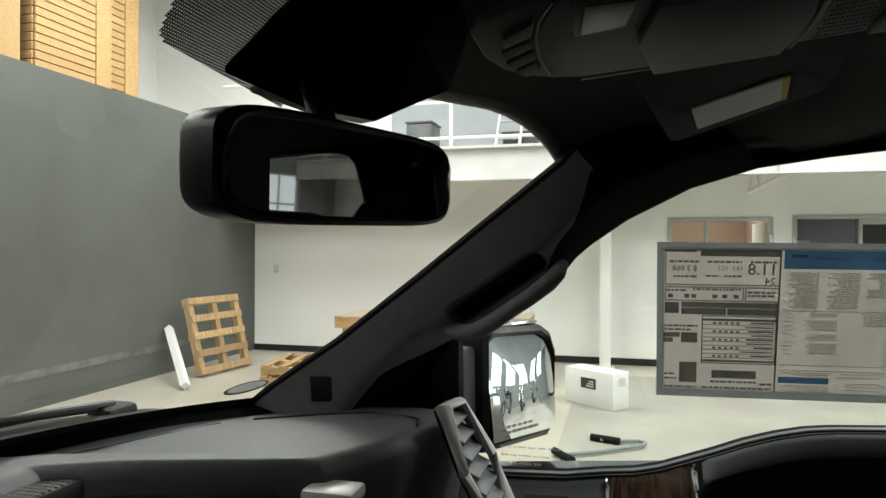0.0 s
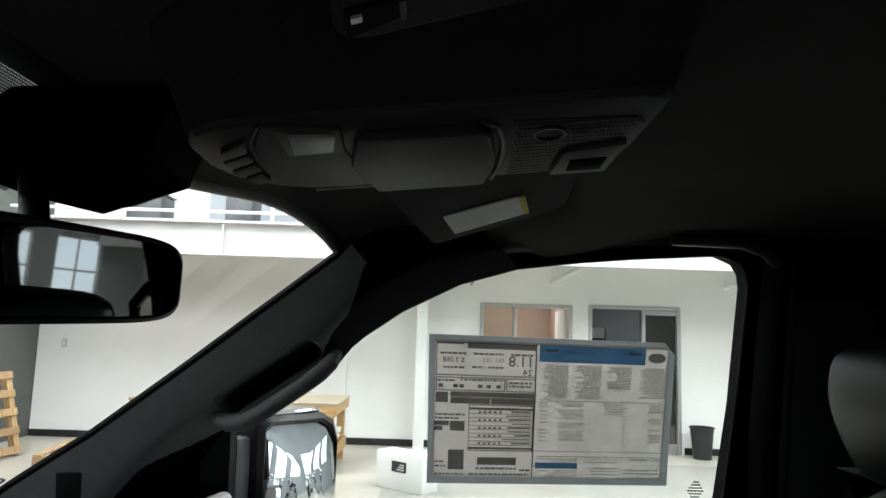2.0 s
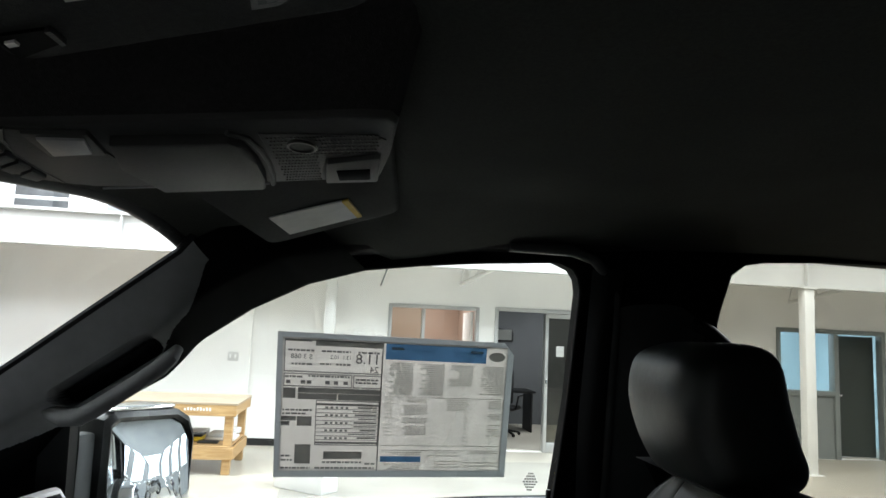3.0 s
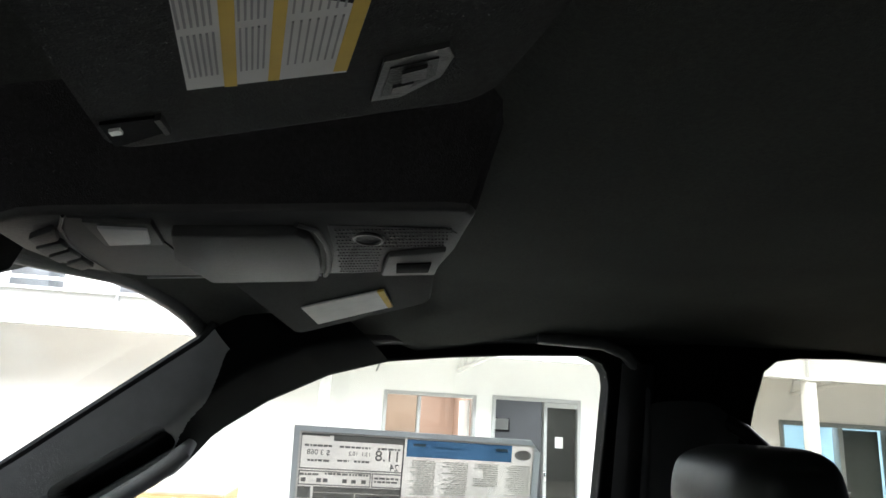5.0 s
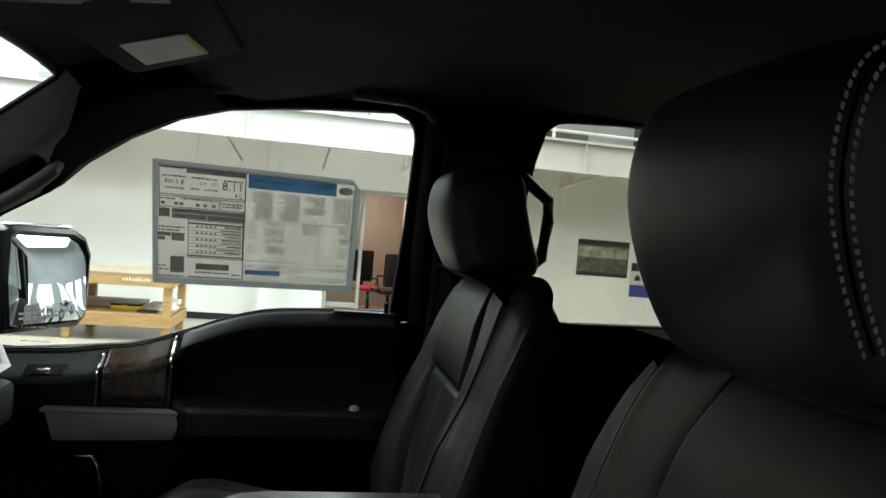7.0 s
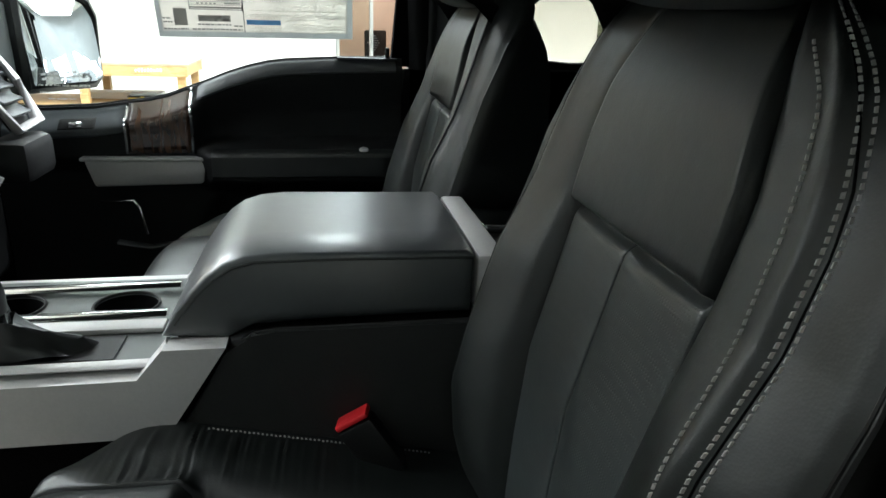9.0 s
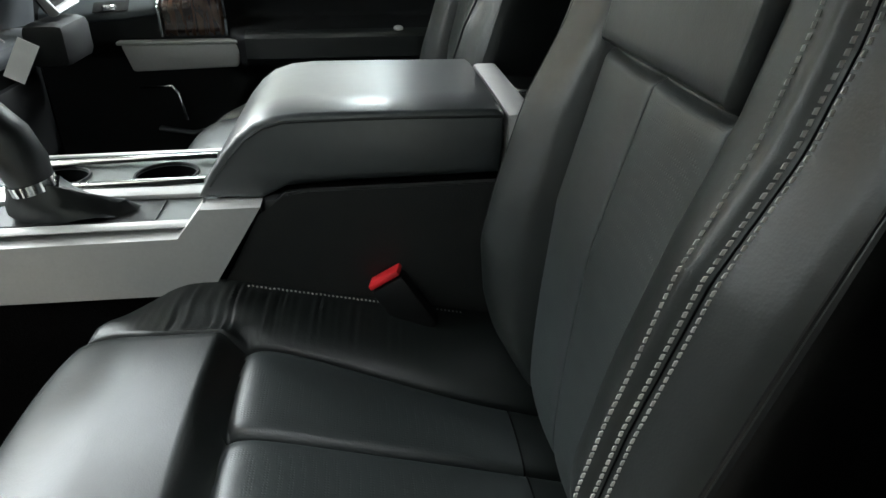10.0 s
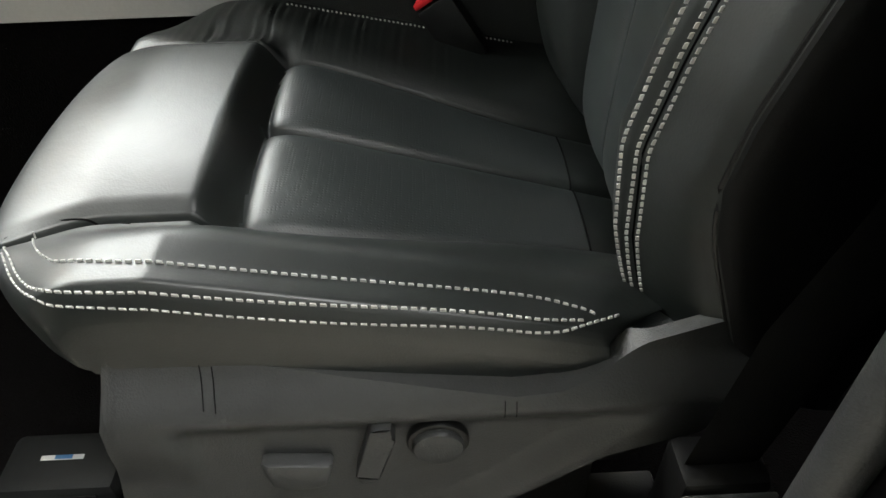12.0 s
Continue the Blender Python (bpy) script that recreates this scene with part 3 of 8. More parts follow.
# raised lobby corner of the left wall
plain_box("wall_pilaster", (-5.64, HALL_Y1 - 0.10, 0.0), (-1.15, HALL_Y1 - 0.003, 2.876), M_WALL, "white painted stretch of wall that stands proud", "wall")
plain_box("baseboard", (-5.64, HALL_Y1 - 0.112, 0.002), (-1.15, HALL_Y1 - 0.101, 0.10), M_BASE, "black vinyl baseboard along the white wall", "baseboard")
for x, z, w, h in ((-1.38, 1.24, 0.15, 0.13), (-5.25, 1.33, 0.08, 0.13)):
    sw = thing("wall_switch", (x, HALL_Y1 - 0.1, z - h / 2), "white plastic switch plate on the white wall", "switch")
    part("plate", boxes(((x - w / 2, HALL_Y1 - 0.112, z - h / 2), (x + w / 2, HALL_Y1 - 0.1, z + h / 2)), bevel=0.003), M_LABEL, sw)
    for k in range(max(1, round(w / 0.07))):
        cx = x - w / 2 + 0.035 + 0.07 * k
        part("toggle", boxes(((cx - 0.012, HALL_Y1 - 0.122, z - 0.025), (cx + 0.012, HALL_Y1 - 0.1125, z + 0.025)), bevel=0.003), M_STEELWHITE, sw)

# ---------------------------------------------------------------- offices behind the wall


def room(name, x0, x1, depth, mat, floor_mat, label, z1=2.55):
    y0 = HALL_Y1 + 0.145
    plain_box("wall_" + name, (x0, y0 + depth, 0), (x1, y0 + depth + 0.1, z1), mat, label, "wall")
    plain_box("wall_" + name, (x0 - 0.1, y0, 0), (x0 - 0.001, y0 + depth + 0.1, z1), mat, label, "wall")
    plain_box("wall_" + name, (x1 + 0.001, y0, 0), (x1 + 0.1, y0 + depth + 0.1, z1), mat, label, "wall")
    plain_box("ceiling_" + name, (x0 - 0.1, y0, z1 + 0.001), (x1 + 0.1, y0 + depth + 0.1, z1 + 0.1), M_CEIL, "white office ceiling", "ceiling")
    plain_box("floor_" + name, (x0, y0, 0.001), (x1, y0 + depth - 0.001, 0.012), floor_mat, "floor of the small office", "floor")


room("tan", 0.45, 2.25, 2.6, M_BROWNROOM, M_WOODFLOOR, "tan painted office wall")
room("slate", 2.38, 5.2, 3.0, M_DARKROOM, M_FLOOR, "dark slate painted office wall")
room("kitchen", 6.4, 9.6, 2.6, M_BLUEROOM, M_FLOOR, "pale blue kitchen wall")
# unseen area lights without fixtures, added to brighten the three rooms
area_lamp("office_fill_light", (1.4, 11.2, 2.5), (1.4, 11.2, 0), 0.6, 0.6, 35, (1.0, 0.93, 0.85))
area_lamp("office_fill_light", (3.9, 11.3, 2.5), (3.9, 11.3, 0), 0.8, 0.8, 40, (1.0, 0.97, 0.92))
area_lamp("kitchen_fill_light", (7.5, 11.3, 2.5), (7.5, 11.3, 0), 0.8, 0.8, 110, (0.75, 0.9, 1.0))


def door_frame(name, x0, x1, z1, post, mat, label, extra=()):
    """An aluminium frame set in the wall: jambs, head and mullions at the given places."""
    f = thing(name, ((x0 + x1) / 2, HALL_Y1, 0), label, "door frame", kind="structure")
    ya, yb = HALL_Y1 - 0.02, HALL_Y1 + 0.12
    for a, b in ((x0 - 0.01, x0 + post), (x1 - post, x1 + 0.01)):
        part("jamb", boxes(((a, ya, 0.0), (b, yb, z1 + 0.01)), bevel=0.004), mat, f)
    part("head", boxes(((x0 + post + 0.001, ya, z1 - post), (x1 - post - 0.001, yb, z1 + 0.01)), bevel=0.004), mat, f)
    for a, b, c, d in extra:
        part("mullion", boxes(((a, ya + 0.002, c), (b, yb - 0.002, d)), bevel=0.004), mat, f)
    return f


fa = door_frame("door_1", UNIT_A[0], UNIT_A[1], 2.10, 0.045, M_ALU, "grey aluminium office door frame with a side light", [(1.29, 1.34, 0.0, 2.05), (0.85, 1.288, 0.30, 0.36), (0.85, 1.288, 0.0, 0.08)])
pane = part("pane", boxes(((0.848, HALL_Y1 + 0.04, 0.361), (1.288, HALL_Y1 + 0.048, 2.05))), M_GLASS, fa)
pane.visible_shadow = False
leaf = thing("office_door", (2.08, HALL_Y1 + 0.15, 0.02), "white office door standing open into the tan room", "door")
part("leaf", boxes(((2.06, HALL_Y1 + 0.16, 0.02), (2.10, HALL_Y1 + 0.92, 2.04)), bevel=0.004), M_WALL, leaf)
part("handle", boxes(((2.01, HALL_Y1 + 0.80, 0.98), (2.055, HALL_Y1 + 0.90, 1.01)), bevel=0.006), M_CHROME, leaf)
fb = door_frame("door_2", UNIT_B[0], UNIT_B[1], 2.12, 0.045, M_ALU, "grey aluminium sliding door frame with one glazed leaf", [(3.19, 3.24, 0.0, 2.07), (3.242, 3.70, 0.0, 0.14), (3.242, 3.70, 2.0, 2.07)])
pane = part("pane", boxes(((3.242, HALL_Y1 + 0.04, 0.141), (3.70, HALL_Y1 + 0.048, 2.0))), M_TINT, fb)
pane.visible_shadow = False
part("notice", boxes(((3.38, HALL_Y1 + 0.035, 1.42), (3.50, HALL_Y1 + 0.039, 1.58))), M_LABEL, fb)
part("latch", boxes(((3.20, HALL_Y1 - 0.035, 0.95), (3.225, HALL_Y1 - 0.021, 1.08)), bevel=0.004), M_CHROME, fb)
fc = door_frame("door_3", UNIT_C[0], UNIT_C[1], 2.03, 0.06, M_GREYDOOR, "grey steel frame with a serving window beside a doorway", [(7.96, 8.04, 0.0, 1.965), (7.04, 7.958, 0.98, 1.06)])
plain_box("wall_panel", (7.042, HALL_Y1 + 0.02, 0.0), (7.958, HALL_Y1 + 0.10, 0.978), M_GREYDOOR, "grey painted panel under the serving window", "wall")
leaf = thing("kitchen_door", (8.7, HALL_Y1 + 0.15, 0.02), "dark green-grey door standing slightly open into the kitchen", "door")
md = Matrix.Translation((8.78, HALL_Y1 + 0.15, 0.02)) @ pose(0, 0, 0, 0, 0, -9)
bm = bmesh.new()
box(bm, (-0.70, 0, 0), (0, 0.045, 1.93), 0.004, m=md)
part("leaf", bm, material("dark_green_door_paint", (0.045, 0.055, 0.050), 0.55, grain=0.05, patch=0.08, bump=0.08), leaf)
bm = bmesh.new()
box(bm, (-0.66, -0.05, 0.95), (-0.54, -0.005, 0.98), 0.006, m=md)
part("handle", bm, M_CHROME, leaf)

# kitchen tap seen through the serving window
tap = thing("kitchen_tap", (7.72, 10.6, 0.9), "tall chrome kitchen tap on the counter", "tap")
part("spout", tube([(7.72, 10.6, 0.902), (7.72, 10.6, 1.35), (7.70, 10.6, 1.45), (7.62, 10.6, 1.48), (7.55, 10.6, 1.44), (7.53, 10.6, 1.36)], 0.018, 8), M_CHROME, tap)
plain_box("kitchen_counter", (6.5, 10.3, 0.012), (7.9, 10.95, 0.90), M_LABEL, "plain white kitchen counter below the tap", "counter", kind="", bevel=0.01)


def office_chair(x, y, rz, seat_mat, label):
    c = thing("office_chair", (x, y, 0.012), label, "chair", rz=rz)
    part("seat", boxes(((-0.24, -0.24, 0.43), (0.24, 0.24, 0.50)), bevel=0.03), seat_mat, c, local=True)
    part("backrest", boxes(((-0.22, 0.2, 0.56), (0.22, 0.26, 1.12)), bevel=0.03), M_BLACK, c, local=True)
    part("back_bar", boxes(((-0.03, 0.22, 0.40), (0.03, 0.25, 0.60)), bevel=0.006), M_BLACK, c, local=True)
    bm = bmesh.new()
    cylinder(bm, (0, 0, 0.26), (0, 0, 1), 0.03, 0.34, 12)
    part("gas_column", bm, M_BLACK, c, local=True)
    for k in range(5):
        a = 2 * math.pi * k / 5
        p = (0.28 * math.cos(a), 0.28 * math.sin(a), 0.05)
        part("foot", tube([(0, 0, 0.10), p], 0.018, 6), M_BLACK, c, local=True)
        bm = bmesh.new()
        cylinder(bm, (p[0], p[1], 0.028), (-math.sin(a), math.cos(a), 0), 0.027, 0.03, 12)
        part("castor", bm, M_BLACK, c, local=True)
    for s in (-1, 1):
        part("armrest", tube([(s * 0.25, 0.15, 0.46), (s * 0.29, 0.15, 0.68), (s * 0.29, -0.12, 0.68)], 0.016, 6), M_BLACK, c, local=True)
    return c


office_chair(1.62, 11.1, 30, M_REDCLOTH, "black office chair with a red seat pad in the tan room")
office_chair(1.92, 10.7, 200, M_BLACK, "black office chair in the tan room")
office_chair(2.95, 11.2, 150, M_BLACK, "black office chair in the slate office")
desk = thing("office_desk", (2.9, 11.9, 0.012), "dark office desk with papers", "desk")
part("tabletop", boxes(((2.5, 11.55, 0.70), (3.6, 12.2, 0.74)), bevel=0.006), M_BLACK, desk)
for x in (2.54, 3.52):
    part("side_panel", boxes(((x, 11.58, 0.013), (x + 0.03, 12.17, 0.699))), M_BLACK, desk)
for x, z in ((2.62, 1.62), (3.08, 1.60)):
    pic = thing("framed_picture", (x, 12.7, z), "dark framed picture on the slate wall", "picture")
    part("picture_frame", boxes(((x, 12.715, z), (x + 0.34, 12.742, z + 0.26)), bevel=0.004), M_BLACK, pic)
    part("picture", boxes(((x + 0.03, 12.711, z + 0.03), (x + 0.31, 12.7145, z + 0.23))), M_PRINTLIGHT, pic)

# ---------------------------------------------------------------- posters, sign boxes, emergency light
poster = thing("landscape_poster", (5.28, HALL_Y1, 1.06), "dark landscape poster with a caption band on the white wall", "poster")
part("print", boxes(((4.83, HALL_Y1 - 0.006, 1.06), (5.73, HALL_Y1 - 0.002, 1.65))), M_GREEN, poster)
part("sky_band", boxes(((4.84, HALL_Y1 - 0.008, 1.36), (5.72, HALL_Y1 - 0.0065, 1.54))), material("cloudy_print", (0.30, 0.31, 0.24), 0.6, grain=0.5, scale=9, patch=0.4, patch_scale=4), poster)
part("title_band", boxes(((4.83, HALL_Y1 - 0.008, 1.57), (5.73, HALL_Y1 - 0.0065, 1.65))), M_INK, poster)
part("caption_band", boxes(((4.83, HALL_Y1 - 0.008, 1.06), (5.73, HALL_Y1 - 0.0065, 1.12))), M_INK, poster)
poster = thing("product_poster", (6.25, HALL_Y1, 0.76), "white poster with a row of small machines over a blue band", "poster")
part("print", boxes(((5.79, HALL_Y1 - 0.006, 0.76), (6.70, HALL_Y1 - 0.002, 1.33))), M_LABEL, poster)
part("title_band", boxes(((5.80, HALL_Y1 - 0.008, 1.19), (6.69, HALL_Y1 - 0.0065, 1.32))), M_INK, poster)
part("blue_band", boxes(((5.79, HALL_Y1 - 0.008, 0.76), (6.70, HALL_Y1 - 0.0065, 0.96))), M_POSTBLUE, poster)
for k in range(5):
    x = 5.87 + 0.165 * k
    bm = boxes(((x, HALL_Y1 - 0.009, 1.03), (x + 0.10, HALL_Y1 - 0.0065, 1.09)), ((x + 0.02, HALL_Y1 - 0.009, 1.091), (x + 0.08, HALL_Y1 - 0.0065, 1.12)))
    part("machine_picture", bm, M_INK, poster)
sig = thing("emergency_light", (6.35, HALL_Y1, 1.40), "white twin-head emergency light box on the white wall", "emergency light")
part("housing", boxes(((6.06, HALL_Y1 - 0.07, 1.40), (6.60, HALL_Y1 - 0.001, 1.60)), bevel=0.015), M_STEELWHITE, sig)
for x in (6.2, 6.44):
    bm = bmesh.new()
    cylinder(bm, (x, HALL_Y1 - 0.10, 1.51), (0, -1, 0), 0.065, 0.06, 20, 0.008)
    part("lamp_head", bm, M_ALU, sig)
bm = boxes(((6.70, HALL_Y1 - 0.04, 1.36), (6.80, HALL_Y1 - 0.001, 1.56)), bevel=0.01)
single("thermostat", bm, M_STEELWHITE, "small white wall thermostat box", "thermostat")

# ---------------------------------------------------------------- loose things on the hall floor


def workbench():
    w = thing("workbench", (-2.2, 8.2, 0), "raw pine workbench with a lower shelf", "workbench")
    x0, x1, y0, y1 = -3.375, -0.945, 7.535, 8.60
    for k in range(5):
        ya = y0 + (y1 - y0) * k / 5
        part("top_board", boxes(((x0, ya + 0.001, 0.772), (x1, ya + (y1 - y0) / 5 - 0.002, 0.797)), bevel=0.003, seg=1), M_BENCHTOP, w)
    part("apron", boxes(((x0 + 0.01, y0 + 0.004, 0.648), (x1 - 0.012, y0 + 0.042, 0.771)), bevel=0.003, seg=1), M_PINE, w)
    part("apron", boxes(((x1 - 0.050, y0 + 0.043, 0.660), (x1 - 0.012, y1 - 0.043, 0.771)), bevel=0.003, seg=1), M_PINE, w)
    part("apron", boxes(((x0 + 0.01, y1 - 0.042, 0.648), (x1 - 0.012, y1 - 0.004, 0.771)), bevel=0.003, seg=1), M_PINE, w)
    for x in (x0 + 0.1, (x0 + x1) / 2, x1 - 0.141):
        for y in (y0 + 0.043, y1 - 0.133):
            part("leg", boxes(((x, y, 0.0), (x + 0.09, y + 0.089, 0.647)), bevel=0.003, seg=1), M_PINE, w)
    part("shelf_rail", boxes(((x0 + 0.03, y0 + 0.004, 0.172), (x1 - 0.020, y0 + 0.042, 0.300)), bevel=0.003, seg=1), M_PINE, w)
    part("shelf_rail", boxes(((x1 - 0.050, y0 + 0.043, 0.172), (x1 - 0.014, y1 - 0.10, 0.300)), bevel=0.003, seg=1), M_PINE, w)
    part("shelf", boxes(((x0 + 0.05, y0 + 0.010, 0.302), (x1 - 0.055, y1 - 0.03, 0.318)), bevel=0.003, seg=1), M_PINE, w)
    for k in range(9):
        part("pencil_mark", boxes(((-1.53 + 0.034 * k, y0 + 0.0025, 0.705), (-1.51 + 0.034 * k, y0 + 0.0038, 0.740 if k % 3 else 0.730))), M_CARDWHITE, w)


workbench()
lev = thing("yellow_tool_case", (-1.55, 7.96, 0.318), "flat yellow tool case with a black lid on the workbench shelf", "tool case")
part("case", boxes(((-1.72, 7.85, 0.319), (-1.38, 8.10, 0.370)), bevel=0.012), M_YELLOW, lev)
part("lid", boxes(((-1.725, 7.845, 0.371), (-1.375, 8.105, 0.392)), bevel=0.008), M_BLACK, lev)
part("latch", boxes(((-1.58, 7.838, 0.345), (-1.53, 7.8445, 0.382)), bevel=0.002), M_YELLOW, lev)
single("black_pouch", boxes(((-1.40, 7.72, 0.319), (-1.17, 7.84, 0.343)), bevel=0.009), M_BIN, "small black pouch lying on the workbench shelf", "pouch")
for a, b in (((-1.36, 7.95, 0.319), (-1.02, 8.30, 0.348)), ((-1.34, 8.05, 0.349), (-1.06, 8.34, 0.385)), ((-2.3, 8.13, 0.319), (-1.40, 8.40, 0.398)), ((-1.20, 8.33, 0.349), (-1.03, 8.50, 0.41))):
    single("paper_stack", boxes((a, b), bevel=0.004), M_CARDWHITE, "loose pale papers on the workbench shelf", "papers")


def pallet(m, label):
    p = thing("wooden_pallet", (0, 0, 0), label, "pallet", "wooden pallets")
    p.matrix_world = m
    for k in range(5):
        x = -0.5 + k * 0.2275
        part("deck_board", boxes(((x, -0.5, 0.105), (x + 0.09, 0.5, 0.125)), bevel=0.003, seg=1), M_PALLET, p, local=True)
    for y in (-0.5, -0.045, 0.41):
        part("stringer", boxes(((-0.5, y, 0.018), (0.5, y + 0.09, 0.104)), bevel=0.003, seg=1), M_PALLET, p, local=True)
    for k in range(3):
        x = -0.5 + k * 0.455
        part("bottom_board", boxes(((x, -0.5, 0.0), (x + 0.09, 0.5, 0.017)), bevel=0.003, seg=1), M_PALLET, p, local=True)


pallet(Matrix.Translation((-5.16, 7.63, 0.497)) @ pose(0, 0, 0, 0, 76, -6), "rough wooden pallet leaning on its edge against the grey wall")
pallet(pose(-3.62, 7.40, 0.0, 0, 0, 12), "rough wooden pallet lying flat on the floor")
pallet(pose(-3.60, 7.42, 0.127, 0, 0, 9), "rough wooden pallet lying on another pallet")
tb = thing("white_post", (-5.1, 6.7, 0), "white square plastic post leaning against the grey wall", "post")
part("post_body", tube([(-4.74, 6.42, 0.050), (-5.585, 7.25, 0.60)], 0.058, 4), M_STEELWHITE, tb)

# slatted crates on the deck behind the grey partition
def slat_crate(y0, y1, z0, z1, x=-6.0):
    c = thing("slatted_crate", (x, (y0 + y1) / 2, z0), "tall pale wooden crate with dark gaps between slats", "crate", "slatted crates")
    part("core", boxes(((x - 0.5, y0 + 0.02, z0), (x - 0.03, y1 - 0.02, z1 - 0.01))), M_PRINTDARK, c)
    n = int((z1 - z0) / 0.095)
    for k in range(n):
        za = z0 + 0.005 + k * 0.095
        part("slat", boxes(((x - 0.028, y0, za), (x, y1 - 0.26, za + 0.082)), bevel=0.003, seg=1), M_PINE, c)
    part("corner_board", boxes(((x - 0.028, y1 - 0.25, z0), (x + 0.004, y1, z1)), bevel=0.003, seg=1), M_PINE, c)
    for k in range(n):
        za = z0 + 0.005 + k * 0.095
        part("side_slat", boxes(((x - 0.5, y0 - 0.022, za), (x - 0.03, y0 - 0.001, za + 0.082)), bevel=0.003, seg=1), M_PINE, c)


slat_crate(4.2, 5.35, 3.502, 5.2)
slat_crate(5.5, 6.62, 3.502, 5.3, -5.95)
slat_crate(6.72, 7.35, 3.502, 5.25, -6.15)

# white carton with a black label
ct = thing("white_carton", (-0.08, 6.85, 0), "white cardboard carton with a black label", "carton")
mc = Matrix.Translation((0.077, 6.656, 0.0)) @ pose(0, 0, 0, 0, 0, 142.8)
bm = bmesh.new()
box(bm, (0, -0.26, 0.005), (0.64, 0, 0.385), 0.006, m=mc)
part("carton", bm, M_CARDWHITE, ct)
bm = bmesh.new()
box(bm, (0.22, 0.0005, 0.19), (0.42, 0.003, 0.30), m=mc)
part("label", bm, M_INK, ct, "black printed label")
bm = bmesh.new()
for k in range(3):
    box(bm, (0.25 + 0.0 * k, 0.0035, 0.21 + 0.025 * k), (0.35 - 0.02 * k, 0.0045, 0.222 + 0.025 * k), m=mc)
part("label_print", bm, M_LABEL, ct)
bm = bmesh.new()
for k in range(4):
    box(bm, (-0.002, -0.20, 0.25 + 0.022 * k), (-0.0005, -0.07 - 0.02 * (k % 2), 0.257 + 0.022 * k), m=mc)
part("side_print", bm, M_LABELTEXT, ct)
bm = bmesh.new()
box(bm, (0.0, -0.14, 0.3855), (0.64, -0.10, 0.387), m=mc)
part("tape", bm, M_LABEL, ct)

# lever with a grip on the floor
tl = thing("steel_lever", (0, 5.2, 0.004), "dark steel lever with two grips lying on the floor", "tool")
part("bent_rod", tube([(-0.30, 4.98, 0.03), (-0.05, 5.12, 0.03), (0.22, 5.33, 0.03), (0.33, 5.42, 0.03), (0.35, 5.50, 0.03), (0.29, 5.54, 0.03), (0.15, 5.50, 0.03), (-0.02, 5.50, 0.03)], 0.016, 8), M_GREYDOOR, tl)
part("grip", tube([(-0.10, 5.55, 0.035), (0.14, 5.47, 0.035)], 0.03, 10), M_RUBBER, tl)
part("grip", tube([(-0.37, 5.06, 0.035), (-0.21, 4.84, 0.035)], 0.03, 10), M_RUBBER, tl)

# waste bin
bn = thing("waste_bin", (3.95, 9.32, 0), "black plastic waste bin beside the white wall", "waste bin")
bm = bmesh.new()
n = 28
ro = [[bm.verts.new((3.95 + r * math.cos(2 * math.pi * i / n), 9.32 + r * math.sin(2 * math.pi * i / n), z)) for i in range(n)] for r, z in ((0.0001, 0.002), (0.125, 0.002), (0.16, 0.42), (0.175, 0.425), (0.175, 0.44), (0.155, 0.44), (0.12, 0.02), (0.0001, 0.02))]
for a, b in zip(ro, ro[1:]):
    for i in range(n):
        bm.faces.new((a[i], a[(i + 1) % n], b[(i + 1) % n], b[i]))
part("bucket", bm, M_BIN, bn)



def motorcycle(x, y, rz, colour, label):
    b = thing("motorcycle", (x, y, 0), label, "motorcycle", "parked motorcycles", rz=rz)
    paint = material("bike_paint", colour, 0.3, coat=0.6, grain=0.05)
    for wx in (-0.68, 0.68):
        w = part("wheel", sweep(bmesh.new(), [(wx + 0.25 * math.cos(a), 0, 0.30 + 0.25 * math.sin(a)) for a in [2 * math.pi * i / 28 for i in range(28)]], disc(0.05, 8), closed=True, up=Vector((0, 1, 0))), M_TYRE, b, local=True)
        bm = bmesh.new()
        cylinder(bm, (wx, 0, 0.30), (0, 1, 0), 0.05, 0.12, 16)
        part("hub", bm, M_ALU, w, local=True)
    part("engine", boxes(((-0.25, -0.17, 0.28), (0.22, 0.17, 0.62)), bevel=0.05), M_ALU, b, local=True)
    part("fuel_tank", blob((0.10, 0, 0.84), (0.30, 0.15, 0.13), 2.6, 24, 14), paint, b, local=True)
    part("saddle", blob((-0.38, 0, 0.78), (0.34, 0.13, 0.07), 2.8, 24, 12), M_BLACK, b, local=True)
    part("handlebar", tube([(0.30, -0.36, 1.02), (0.42, -0.2, 1.06), (0.45, 0.2, 1.06), (0.30, 0.36, 1.02)], 0.014, 8), M_CHROME, b, local=True)
    for s in (-1, 1):
        part("fork", tube([(0.46, s * 0.09, 1.04), (0.68, s * 0.09, 0.30)], 0.02, 8), M_CHROME, b, local=True)
    part("fender", sweep(bmesh.new(), [(-0.68 + 0.34 * math.cos(a), 0, 0.30 + 0.34 * math.sin(a)) for a in [radians(20 + 13 * k) for k in range(12)]], disc(0.07, 8, 1, 0.15), up=Vector((0, 1, 0))), paint, b, local=True)
    part("frame_tube", tube([(0.42, 0, 0.95), (0.1, 0, 0.66), (-0.3, 0, 0.62), (-0.68, 0, 0.30)], 0.03, 8), M_BLACK, b, local=True)
    bm = bmesh.new()
    cylinder(bm, (0.55, 0, 0.93), (1, 0, 0), 0.09, 0.12, 18, 0.01)
    part("headlight", bm, M_CHROME, b, local=True)
    return b


